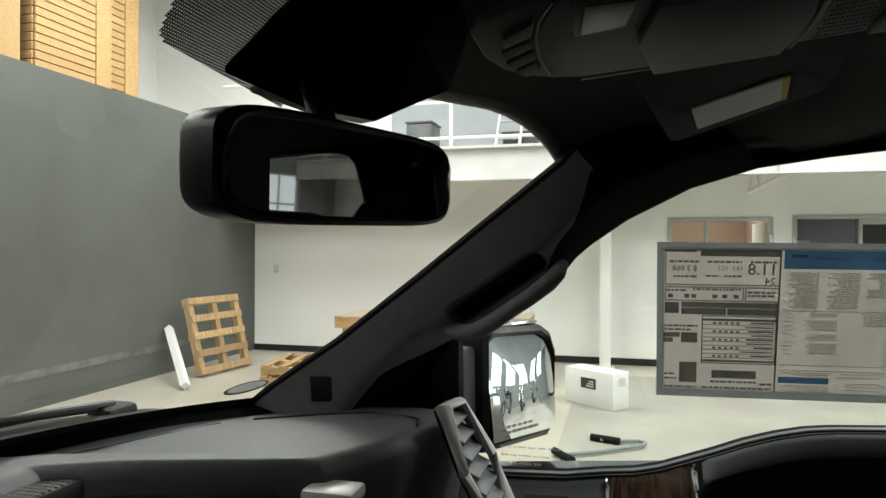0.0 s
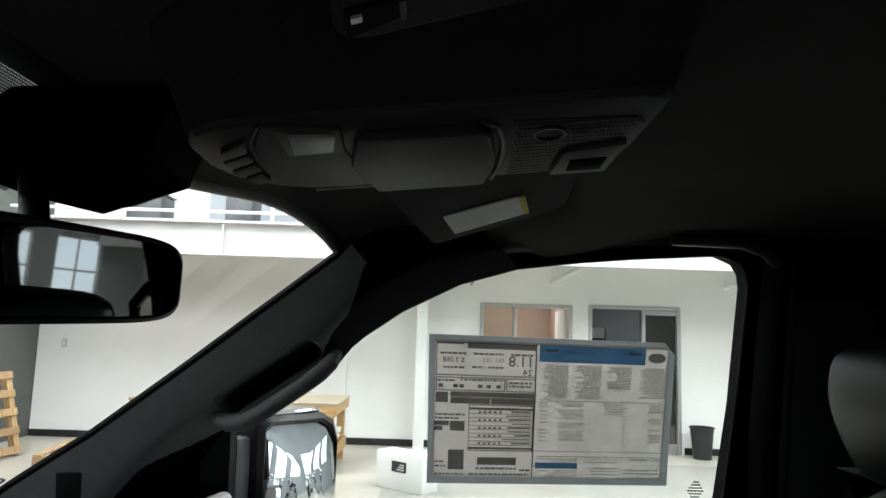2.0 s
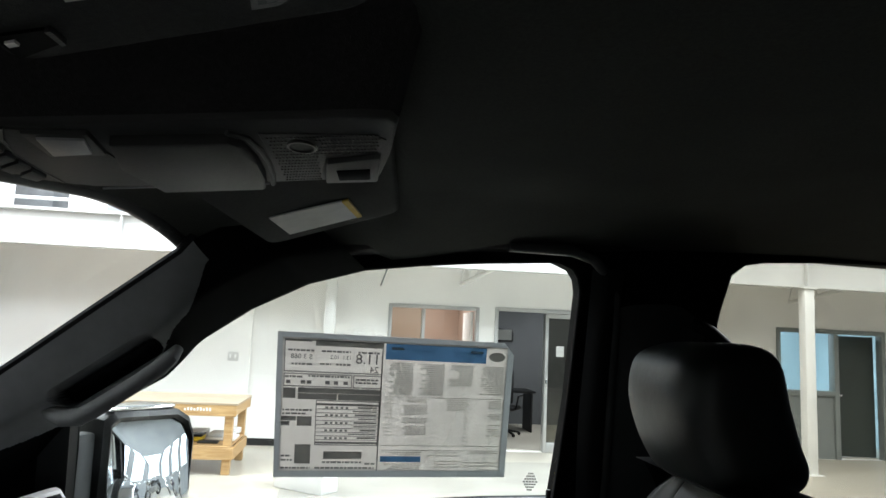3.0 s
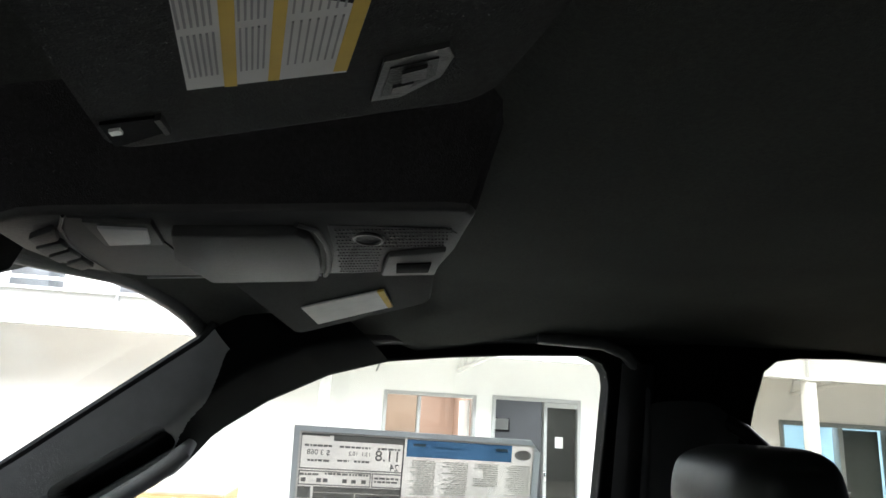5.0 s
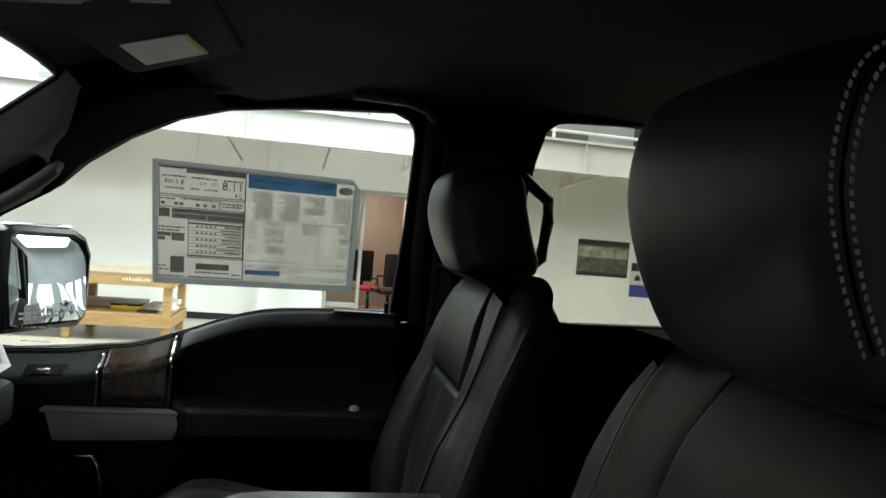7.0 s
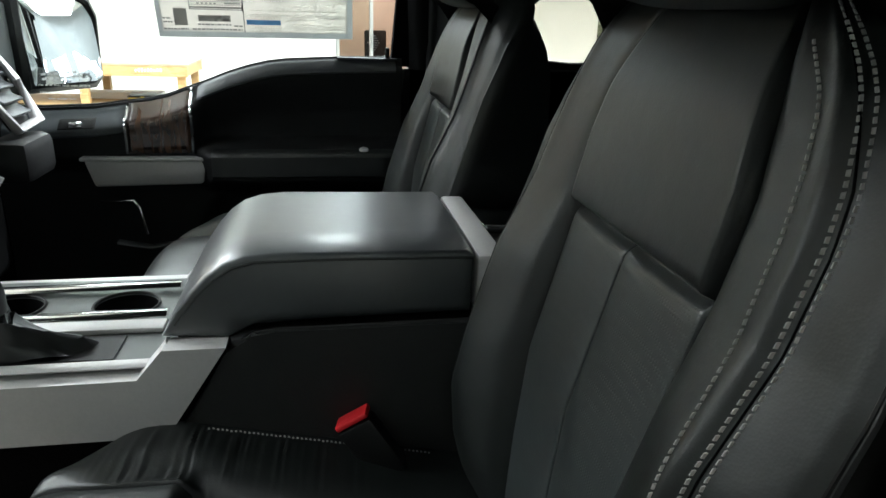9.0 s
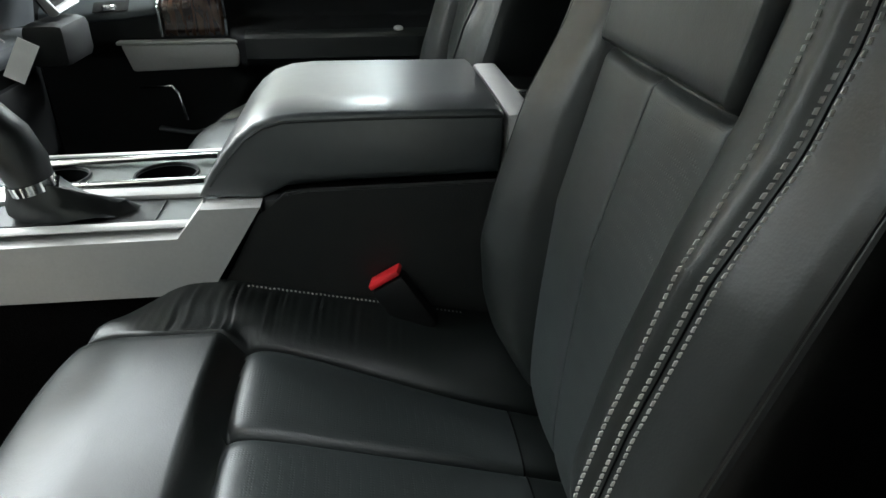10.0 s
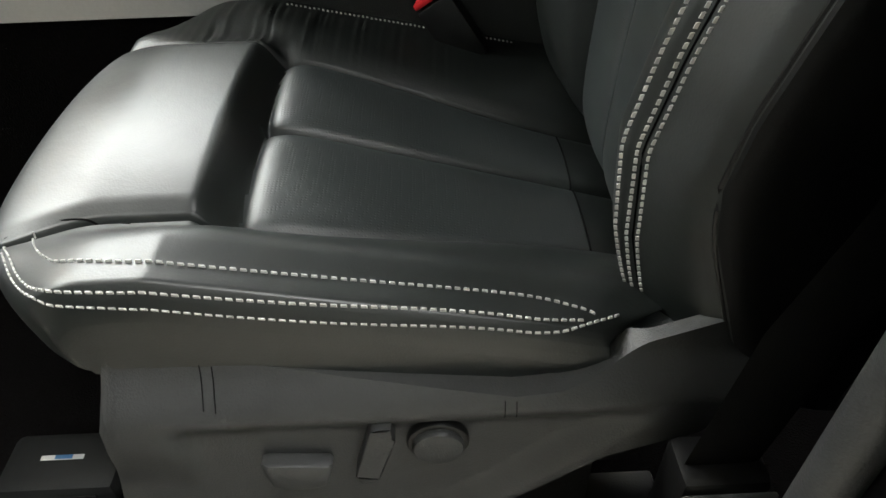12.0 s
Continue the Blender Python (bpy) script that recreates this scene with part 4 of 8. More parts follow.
for k in range(9):
    motorcycle(11.2 + 0.35 * (k % 3), -2.6 + 1.05 * k, 200 + 12 * (k % 2), [(0.02, 0.02, 0.025), (0.03, 0.03, 0.05), (0.015, 0.015, 0.015)][k % 3], "dark motorcycle parked in the showroom")

# ---------------------------------------------------------------- the truck cab: shell, roof, glass


def side_y(z, extra=0.0):
    """How far the inner face of the cab side lies from the middle, at a height."""
    return 0.85 - 0.24 * max(0.0, z - 1.35) + extra


SILL = [(-0.30, 1.225), (-0.16, 1.226), (-0.10, 1.224), (0.03, 1.230), (0.10, 1.241), (0.155, 1.247), (0.197, 1.257), (0.235, 1.271), (0.294, 1.293), (0.34, 1.312), (0.393, 1.329), (0.44, 1.340), (0.482, 1.345), (0.60, 1.352), (0.735, 1.356)]
FRONT_TOP = [(0.748, 1.55), (0.751, 1.765), (0.746, 1.788), (0.733, 1.806), (0.70, 1.819), (0.55, 1.809), (0.445, 1.799), (0.34, 1.785), (0.239, 1.755), (0.138, 1.704), (0.05, 1.643), (-0.005, 1.590), (-0.10, 1.533), (-0.168, 1.482)]
FRONT_WINDOW = [(-0.166, 1.228), *SILL[2:], *FRONT_TOP]
REAR_WINDOW = [(1.20, 1.350), (1.75, 1.362), (1.80, 1.39), (1.80, 1.76), (1.78, 1.82), (1.73, 1.845), (1.50, 1.852), (1.25, 1.850), (1.12, 1.843), (1.075, 1.835), (1.048, 1.812), (1.033, 1.74), (1.025, 1.66), (1.04, 1.50), (1.06, 1.36)]

cab = thing("truck_cab", (0.5, 0, 0.45), "black crew cab pickup truck, its front door standing open", "pickup truck")


def sill_at(x):
    return interp(x, [p[0] for p in SILL], [p[1] for p in SILL])


def side_plate(s, poly, holes, thick=0.05):
    return prism(poly, lambda u, v: (Vector((u, s * side_y(v), v)), Vector((u, s * side_y(v, thick), v))), holes)


UPPER = [(-0.30, 1.20), (-0.17, 1.20), (0.03, 1.206), (0.13, 1.222), (0.22, 1.245), (0.32, 1.284), (0.40, 1.310), (0.48, 1.325), (0.75, 1.335), (1.02, 1.335), (1.92, 1.335), (1.98, 1.45), (1.93, 1.90), (0.20, 1.90), (0.10, 1.86), (-0.02, 1.74), (-0.14, 1.64), (-0.30, 1.53)]
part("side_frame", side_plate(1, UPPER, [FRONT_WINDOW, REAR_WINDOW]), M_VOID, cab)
LEFT_UPPER = [(-0.30, 1.20), (-0.17, 1.20), (-0.166, 1.228), (-0.168, 1.482), (-0.10, 1.533), (-0.005, 1.590), (0.05, 1.643), (0.138, 1.704), (0.239, 1.755), (0.34, 1.785), (0.445, 1.799), (0.55, 1.809), (0.70, 1.819), (0.745, 1.80), (0.752, 1.765), (0.752, 1.335), (1.02, 1.335), (1.92, 1.335), (1.98, 1.45), (1.93, 1.90), (0.20, 1.90), (0.10, 1.86), (-0.02, 1.74), (-0.14, 1.64), (-0.30, 1.53)]
part("side_frame", side_plate(-1, LEFT_UPPER, [REAR_WINDOW]), M_TRIM, cab)
# rear door trims and lower rear sides
for s in (1, -1):
    part("rear_door_panel", side_plate(s, [(0.78, 0.55), (1.95, 0.55), (1.95, 1.334), (0.78, 1.334)], []), M_TRIM, cab)
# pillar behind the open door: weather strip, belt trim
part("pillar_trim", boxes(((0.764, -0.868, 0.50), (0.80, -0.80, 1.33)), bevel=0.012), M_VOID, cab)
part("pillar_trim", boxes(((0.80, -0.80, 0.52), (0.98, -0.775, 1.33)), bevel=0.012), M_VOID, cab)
part("door_opening_trim", tube([(0.757, -0.800, 0.52), (0.757, -0.800, 1.33)], 0.013, 12), M_CONSOLE, cab, "dark grey edge trim of the door opening")
part("weather_strip", tube([(0.752, -0.865, 0.50), (0.752, -0.865, 1.33), (0.758, -0.765, 1.74), (0.74, -0.745, 1.805), (0.69, -0.735, 1.825), (0.44, -0.74, 1.805), (0.24, -0.752, 1.76), (0.05, -0.78, 1.648), (-0.16, -0.815, 1.487)], 0.011, 10), M_RUBBER, cab)
part("sill_plate", boxes(((-0.2, -0.92, 0.46), (0.77, -0.62, 0.515)), bevel=0.015), M_SILVER, cab)
part("body_sill", boxes(((-0.35, -0.96, 0.38), (1.95, -0.87, 0.50)), bevel=0.02), M_HOOD, cab)
# outer skins below the belt
part("outer_skin", side_plate(1, [(-0.35, 0.40), (1.98, 0.40), (1.98, 1.33), (0.75, 1.33), (0.48, 1.32), (0.22, 1.24), (-0.35, 1.19)], [], 0.12), M_HOOD, cab)

# the driver's door, open on its front hinges; unseen, added to block side light
HINGE = Matrix.Translation((-0.20, -0.955, 0.0)) @ Matrix.Rotation(radians(-66), 4, "Z")


def swung(bm):
    for v in bm.verts:
        v.co = HINGE @ v.co
    return bm


def door_lift(y0, y1):
    return lambda u, v: (Vector((u, y0 + 0.24 * max(0.0, v - 1.35), v)), Vector((u, y1 + 0.24 * max(0.0, v - 1.35), v)))


dd = part("driver_door", swung(prism([(0.0, 0.50), (0.94, 0.50), (0.945, 1.33), (0.68, 1.32), (0.42, 1.24), (0.0, 1.20)], door_lift(0.0, 0.055))), M_HOOD, cab, "black front door standing wide open out of view")
part("door_trim", swung(prism([(0.03, 0.55), (0.92, 0.55), (0.925, 1.31), (0.68, 1.30), (0.42, 1.22), (0.03, 1.18)], door_lift(0.056, 0.095))), M_DOORSKIN, dd)
part("window_frame", swung(prism([(0.0, 1.201), (0.42, 1.241), (0.68, 1.321), (0.945, 1.331), (0.945, 1.80), (0.90, 1.835), (0.62, 1.825), (0.40, 1.775), (0.0, 1.49)], door_lift(0.012, 0.05), [[(0.06, 1.24), (0.42, 1.28), (0.68, 1.36), (0.895, 1.37), (0.90, 1.77), (0.87, 1.795), (0.62, 1.785), (0.42, 1.735), (0.06, 1.47)]])), M_BLACK, dd)
ob = part("door_glass", swung(prism([(0.06, 1.24), (0.42, 1.28), (0.68, 1.36), (0.895, 1.37), (0.90, 1.77), (0.87, 1.795), (0.62, 1.785), (0.42, 1.735), (0.06, 1.47)], door_lift(0.028, 0.033))), M_GLASS, dd, smooth=False)
ob.visible_shadow = False
part("armrest", swung(boxes(((0.42, 0.096, 1.02), (0.90, 0.165, 1.12)), bevel=0.025)), M_LEATHER, dd)
part("pull_handle", swung(boxes(((0.16, 0.096, 1.05), (0.41, 0.15, 1.11)), bevel=0.012)), M_SILVER, dd)
for z in (0.68, 1.08):
    part("hinge", boxes(((-0.23, -0.965, z), (-0.17, -0.88, z + 0.07)), bevel=0.006), M_BLACK, dd)

# weather strip round the passenger window, seen as a dark lip
for outline in (FRONT_WINDOW, REAR_WINDOW):
    part("weather_strip", tube([(x, side_y(z) + 0.004, z) for x, z in outline], 0.0045, 8, closed=True), M_RUBBER, cab)
# door seal band and pillar trim between the two doors
bm = sheet(lambda u, v: Vector((0.765 + 0.062 * u + 0.012 * step(1.55, 1.3, v), side_y(v) - 0.012 - 0.022 * math.sin(math.pi * u), v)), [i / 8 for i in range(9)], [1.33 + 0.025 * j for j in range(20)])
part("door_seal", bm, M_RUBBER, cab)
bm = sheet(lambda u, v: Vector((0.822 + u * (0.180 + 0.010 * step(1.4, 1.8, v)), side_y(v) - (0.012 + 0.022 * math.sin(math.pi * u) ** 0.7) * (1 - step(0.6, 1.0, u)) * (1 - step(1.62, 1.80, v)) + 0.02 * step(1.70, 1.82, v), v)), [i / 16 for i in range(17)], [0.9 + 0.0345 * j for j in range(28)])
part("pillar_trim", bm, M_BPILLAR, cab, "charcoal pillar trim")
lip_ = [(0.826, 1.00), (0.826, 1.40), (0.816, 1.70), (0.808, 1.755), (0.792, 1.795), (0.765, 1.822), (0.72, 1.836), (0.60, 1.838)]
part("pillar_lip", tube([(x, side_y(z) - 0.020, z) for x, z in lip_], 0.011, 12), M_BPILLAR, cab, "rounded edge of the pillar trim")
grip = part("assist_handle", tube([(0.985, 0.77, 1.715), (1.01, 0.755, 1.700), (1.078, 0.765, 1.652), (1.084, 0.775, 1.60), (1.080, 0.79, 1.515), (1.045, 0.80, 1.480), (1.015, 0.815, 1.468)], 0.015, 10), M_BLACK, cab, "black moulded assist handle")

# headliner, with a step behind the visors
HZ = ([-0.16, 0.0, 0.12, 0.352, 0.372, 0.60, 1.2, 1.75, 1.96], [1.812, 1.842, 1.868, 1.888, 1.872, 1.885, 1.895, 1.885, 1.85])


def headliner_z(x, y):
    return interp(x, *HZ) - (0.075 - 0.030 * step(0.35, 0.70, x)) * step(0.42 + 0.10 * step(0.35, 0.70, x), 0.79, abs(y)) - 0.012 * step(0.0, -0.16, x) * abs(y) + 0.010 * step(0.20, 0.10, abs(y)) * step(0.06, -0.06, x)


def header_x(y):
    """The front edge of the headliner, along the top of the windscreen."""
    return -0.10 + 0.155 * step(0.15, 0.72, abs(y)) + 0.036 * step(0.19, 0.09, abs(y))


def roof_point(u, v):
    y = v
    x = header_x(y) + u * (1.96 - header_x(y))
    return Vector((x, y, headliner_z(x, y)))


US = sorted({round(v, 4) for v in [i / 40 for i in range(41)] + [0.205 + 0.004 * k for k in range(12)]})
VS = [-0.775 + 1.55 * j / 44 for j in range(45)]
part("headliner", sheet(roof_point, US, VS), M_HEADLINER, cab, "charcoal cloth headliner")
part("roof_skin", sheet(lambda u, v: Vector((header_x(v) - 0.03 + u * (2.0 - header_x(v)), v * 1.04, headliner_z(header_x(v) + u * (1.96 - header_x(v)), v) + 0.05)), [i / 16 for i in range(17)], [-0.775 + 1.55 * j / 20 for j in range(21)]), M_HOOD, cab)
# header trim that rolls over at the windscreen edge
bm = bmesh.new()
pth = [(header_x(y) - 0.012, y, headliner_z(header_x(y), y) + 0.012) for y in [-0.72 + 0.04 * k for k in range(37)]]
sweep(bm, pth, disc(0.02, 10))
part("header_trim", bm, M_TRIM, cab)
# roof side rails
for s in (1, -1):
    pts = [(0.05, 0.70, 1.81), (0.20, 0.72, 1.818), (0.35, 0.735, 1.835), (0.55, 0.745, 1.851), (0.75, 0.748, 1.860), (1.05, 0.748, 1.882), (1.4, 0.748, 1.888), (1.85, 0.745, 1.88)]
    part("roof_rail_trim", sweep(bmesh.new(), [(x, s * y, z) for x, y, z in pts], disc(0.034, 14, 1, 0.75)), M_TRIM, cab)

# front pillars: a broad moulded trim between windscreen and door window
PG = [(-0.560, 1.345), (-0.513, 1.38), (-0.437, 1.430), (-0.362, 1.478), (-0.203, 1.594), (-0.09, 1.679), (0.047, 1.781), (0.068, 1.806), (0.12, 1.832), (0.24, 1.85)]
PW = [(-0.33, 1.26), (-0.29, 1.32), (-0.235, 1.40), (-0.178, 1.474), (-0.10, 1.530), (-0.005, 1.588), (0.05, 1.641), (0.138, 1.702), (0.239, 1.753), (0.34, 1.783)]


def pillar_point(s, u, v):
    ts = [i / 9 for i in range(10)]
    gx, gz = interp(u, ts, [p[0] for p in PG]), interp(u, ts, [p[1] for p in PG])
    wx, wz = interp(u, ts, [p[0] for p in PW]), interp(u, ts, [p[1] for p in PW])
    g, w = Vector((gx, 0.74 - 0.30 * (gz - 1.40), gz)), Vector((wx, side_y(wz) - 0.006, wz))
    grip = step(0.37, 0.44, u) * step(0.76, 0.56, u)
    w += Vector((0.010, -0.008, -0.013)) * grip
    p = g.lerp(w, v)
    # a flat face towards the screen, a rounded ridge, and a face that turns to the window
    r = 0.62
    rise, fall = v / r, (1 - v) / (1 - r)
    tent = 0.5 * (rise + fall - math.sqrt((rise - fall) ** 2 + 0.05))
    p.y -= 0.064 * max(0.0, tent + 0.03) * (1 - 0.5 * step(0.85, 1.0, u))
    p.y -= 0.018 * grip * step(0.70, 0.88, v)
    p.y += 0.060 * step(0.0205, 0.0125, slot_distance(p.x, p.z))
    return Vector((p.x, s * p.y, p.z))


def head_cut(v):
    """Where the pillar trim ends under the cloth of the roof."""
    return 0.757 + 0.030 * v + 0.012 * math.sin(math.pi * v)


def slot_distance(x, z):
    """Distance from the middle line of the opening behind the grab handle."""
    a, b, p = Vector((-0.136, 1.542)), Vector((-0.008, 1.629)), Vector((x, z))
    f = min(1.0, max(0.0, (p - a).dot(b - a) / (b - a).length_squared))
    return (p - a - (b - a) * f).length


for s in (1, -1):
    def trim_point(u, v):
        return pillar_point(s, u * head_cut(v), v)

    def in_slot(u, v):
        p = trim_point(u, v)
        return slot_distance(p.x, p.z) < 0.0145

    # door seal, plus pillar shade painted in where the trim turns to the window
    def on_seal_or_shade(u, v):
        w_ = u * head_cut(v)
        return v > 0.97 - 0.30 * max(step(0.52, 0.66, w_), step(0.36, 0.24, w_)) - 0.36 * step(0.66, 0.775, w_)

    PU, PV = [i / 200 for i in range(201)], [i / 90 for i in range(91)]
    pil = part("front_pillar_trim", sheet(trim_point, PU, PV, lambda u, v: not in_slot(u, v) and not on_seal_or_shade(u, v)), M_PILLAR, cab, "charcoal moulded windscreen pillar trim")
    # black part puts the shade of the handle's recess into colour
    part("handle_recess_shade", sheet(trim_point, PU, PV, in_slot), M_BLACK, pil, "recess behind the grab handle, its shade put in as black")
    part("door_seal_and_shade", sheet(trim_point, PU, PV, lambda u, v: on_seal_or_shade(u, v) and not in_slot(u, v)), M_HEADTRIM_SHADE, pil, "black door seal with the pillar's window-side shade in its colour")
    part("pillar_head", sheet(lambda u, v: pillar_point(s, head_cut(v) + (1 - head_cut(v)) * u, v), [i / 40 for i in range(41)], [i / 40 for i in range(41)]), M_HEADTRIM_SHADE, pil)
    bar = [(-0.192, 0.720, 1.533), (-0.168, 0.702, 1.523), (-0.145, 0.690, 1.517), (-0.118, 0.680, 1.520), (-0.090, 0.673, 1.536), (-0.055, 0.666, 1.560), (-0.020, 0.657, 1.584), (0.008, 0.652, 1.606), (0.022, 0.658, 1.622), (0.030, 0.672, 1.638)]
    part("grab_handle", sweep(bmesh.new(), [(x + 0.010, s * (y + 0.017), z - 0.009) for x, y, z in bar], disc(0.0165, 16, 1.0, 0.9), scales=[0.5, 0.85, 1, 1, 0.95, 0.92, 0.92, 0.95, 0.9, 0.55]), M_PILLAR, pil, "moulded grab handle on the pillar")
    bm = bmesh.new()
    if s > 0:
        sweep(bm, [(p[0] - 0.004, 0.745 - 0.30 * (p[1] - 1.40), p[1] + 0.004) for p in PG[:8]], disc(0.008, 8))
        part("windscreen_seal", bm, M_RUBBER, cab)
        pl = boxes(((-0.02, -0.0015, -0.025), (0.02, 0.0015, 0.025)), bevel=0.0012)
        m = Matrix.Translation(pillar_point(1, 0.17, 0.33) + Vector((0, -0.004, 0))) @ pose(0, 0, 0, 14, 0, 14)
        for v in pl.verts:
            v.co = m @ v.co
        part("bolt_cover", pl, M_TRIM, pil)

# windscreen


def screen_point(u, v):
    """u from the base to the top, v across."""
    ts = [i / 9 for i in range(10)]
    gx, gz = interp(u * 0.78, ts, [p[0] for p in PG]), interp(u * 0.78, ts, [p[1] for p in PG])
    half = 0.752 - 0.30 * (gz - 1.40)
    bow = 0.155 * (1 - abs(v) ** 2.2)
    return Vector((gx - bow - 0.008, v * half, gz + 0.035 * (1 - v * v)))


def dash_foot(y):
    return -0.66 + 0.16 * (abs(y) / 0.76) ** 2.2 - 0.13 * (1 - (abs(y) / 0.76) ** 2)


glass = part("windscreen", sheet(screen_point, [i / 14 for i in range(15)], [-1 + i / 12 for i in range(25)]), M_GLASS, cab, "clear windscreen")
glass.visible_shadow = False

# dotted frit and sensor housing above the mirror
m_frit = bpy.data.materials.new("black_frit_dots")
m_frit.use_nodes = True
n_, l_ = m_frit.node_tree.nodes, m_frit.node_tree.links
tex_, vor_, mr_, tr_, mx_ = n_.new("ShaderNodeTexCoord"), n_.new("ShaderNodeTexVoronoi"), n_.new("ShaderNodeMath"), n_.new("ShaderNodeBsdfTransparent"), n_.new("ShaderNodeMixShader")
vor_.inputs["Scale"].default_value, vor_.inputs["Randomness"].default_value = 430, 0.0
mr_.operation, mr_.inputs[1].default_value = "LESS_THAN", 0.205
sep_, com_, sc_ = n_.new("ShaderNodeSeparateXYZ"), n_.new("ShaderNodeCombineXYZ"), n_.new("ShaderNodeMath")
sc_.operation, sc_.inputs[1].default_value = "MULTIPLY", 1.25
l_.new(tex_.outputs["Object"], sep_.inputs[0])
l_.new(sep_.outputs[0], sc_.inputs[0])
l_.new(sc_.outputs[0], com_.inputs[0])
l_.new(sep_.outputs[1], com_.inputs[1])
vor_.voronoi_dimensions = "2D"
l_.new(com_.outputs[0], vor_.inputs["Vector"])
l_.new(vor_.outputs["Distance"], mr_.inputs[0])
n_["Principled BSDF"].inputs["Base Color"].default_value = (0.01, 0.01, 0.01, 1)
l_.new(mr_.outputs[0], mx_.inputs[0])
l_.new(n_["Principled BSDF"].outputs[0], mx_.inputs[1])
l_.new(tr_.outputs[0], mx_.inputs[2])
l_.new(mx_.outputs[0], n_["Material Output"].inputs[0])

# black band along the foot of the glass
part("glass_border", sheet(lambda u, v: screen_point(u, v) + Vector((0.003, 0, 0.0)), [0.0, 0.025, 0.05, 0.075], [-1 + i / 20 for i in range(41)]), M_RUBBER, cab, "black ceramic border of the windscreen")

# dark moulding that closes the foot of the glass to the dashboard
part("screen_foot", sheet(lambda u, v: screen_point(0.02, v).lerp(Vector((dash_foot(v * 0.77), v * 0.765, 1.336)), u) + Vector((0.004, 0, 0)), [0, 0.25, 0.5, 0.75, 1.0], [-1 + i / 20 for i in range(41)]), M_VOID, cab)

# door and rear glass
for s, ring, mat, name in ((1, FRONT_WINDOW, M_GLASS, "door_glass"), (1, REAR_WINDOW, M_TINT, "rear_door_glass"), (-1, REAR_WINDOW, M_BLOCKGLASS, "rear_door_glass")):
    bm = prism(ring, lambda u, v: (Vector((u, s * side_y(v, 0.020), v)), Vector((u, s * side_y(v, 0.024), v))))
    ob = part(name, bm, mat, cab, smooth=False)
    ob.visible_shadow = mat == M_BLOCKGLASS

# floor, firewall and back of the cab
part("cab_floor", boxes(((-0.75, -0.86, 0.47), (1.97, 0.90, 0.56))), M_CARPET, cab, "black carpet")
part("tunnel", boxes(((-0.72, -0.14, 0.561), (1.9, 0.14, 0.66)), bevel=0.03), M_CARPET, cab)
part("firewall", boxes(((-0.86, -0.92, 0.47), (-0.76, 0.92, 1.22))), M_CARPET, cab)
BACK_GLASS = [(-0.62, 1.40), (0.62, 1.40), (0.56, 1.80), (-0.56, 1.80)]
bm = prism([(-0.92, 0.47), (0.92, 0.47), (0.86, 1.36), (0.74, 1.88), (-0.74, 1.88), (-0.86, 1.36)], lambda u, v: (Vector((1.93 + 0.02, u, v)), Vector((2.0, u, v))), [BACK_GLASS])
part("back_panel", bm, M_TRIM, cab, smooth=False)
ob = part("back_glass", prism(BACK_GLASS, lambda u, v: (Vector((1.97, u, v)), Vector((1.975, u, v)))), M_BLOCKGLASS, cab, smooth=False)

# bonnet, wings, cargo bed and chassis of the truck
bm = sheet(lambda u, v: Vector((-0.80 - 1.15 * u, v * 0.84, 1.280 - 0.10 * u - 0.05 * abs(v) ** 3 + 0.02 * math.exp(-((abs(v) - 0.55) / 0.06) ** 2))), [i / 20 for i in range(21)], [-1 + i / 20 for i in range(41)])
part("bonnet", bm, M_HOOD, cab, "glossy black bonnet")
part("cowl", sheet(lambda u, v: screen_point(0.0, v) + Vector((-0.10 * u, 0, -0.004 - 0.008 * u)), [0, 0.3, 0.6, 1.0, 1.5, 2.0, 2.6], [-1 + i / 16 for i in range(33)]), M_BLACK, cab, "black plastic cowl")
for s in (1, -1):
    part("front_wing", boxes(((-2.0, s * 0.84 if s > 0 else -0.98, 0.75), (-0.36, 0.98 if s > 0 else -0.84, 1.185)), bevel=0.05), M_HOOD, cab)
    part("bed_side", boxes(((2.02, 0.78 if s > 0 else -0.96, 0.70), (3.75, 0.96 if s > 0 else -0.78, 1.36)), bevel=0.04), M_HOOD, cab)
part("front_end", boxes(((-2.12, -0.95, 0.55), (-1.96, 0.95, 1.14)), bevel=0.05), M_HOOD, cab)
part("bed_floor", boxes(((2.02, -0.78, 0.75), (3.75, 0.78, 0.82))), M_HOOD, cab)
part("tailgate", boxes(((3.69, -0.78, 0.82), (3.75, 0.78, 1.34)), bevel=0.02), M_HOOD, cab)
for y in (-0.45, 0.39):
    part("chassis_rail", boxes(((-1.9, y, 0.36), (3.6, y + 0.06, 0.465))), M_BLACK, cab)
for x in (-1.15, 2.75):
    for s in (1, -1):
        bm = bmesh.new()
        cylinder(bm, (x, s * 0.83, 0.39), (0, 1, 0), 0.39, 0.26, 40, 0.04)
        w = part("wheel", bm, M_TYRE, cab, "black truck tyre on an alloy rim")
        bm = bmesh.new()
        cylinder(bm, (x, s * 0.962, 0.39), (0, 1, 0), 0.24, 0.02, 32, 0.006)
        part("rim", bm, M_ALU, w)
    bm = bmesh.new()
    cylinder(bm, (x, 0, 0.39), (0, 1, 0), 0.05, 1.5, 12)
    part("axle", bm, M_BLACK, cab)

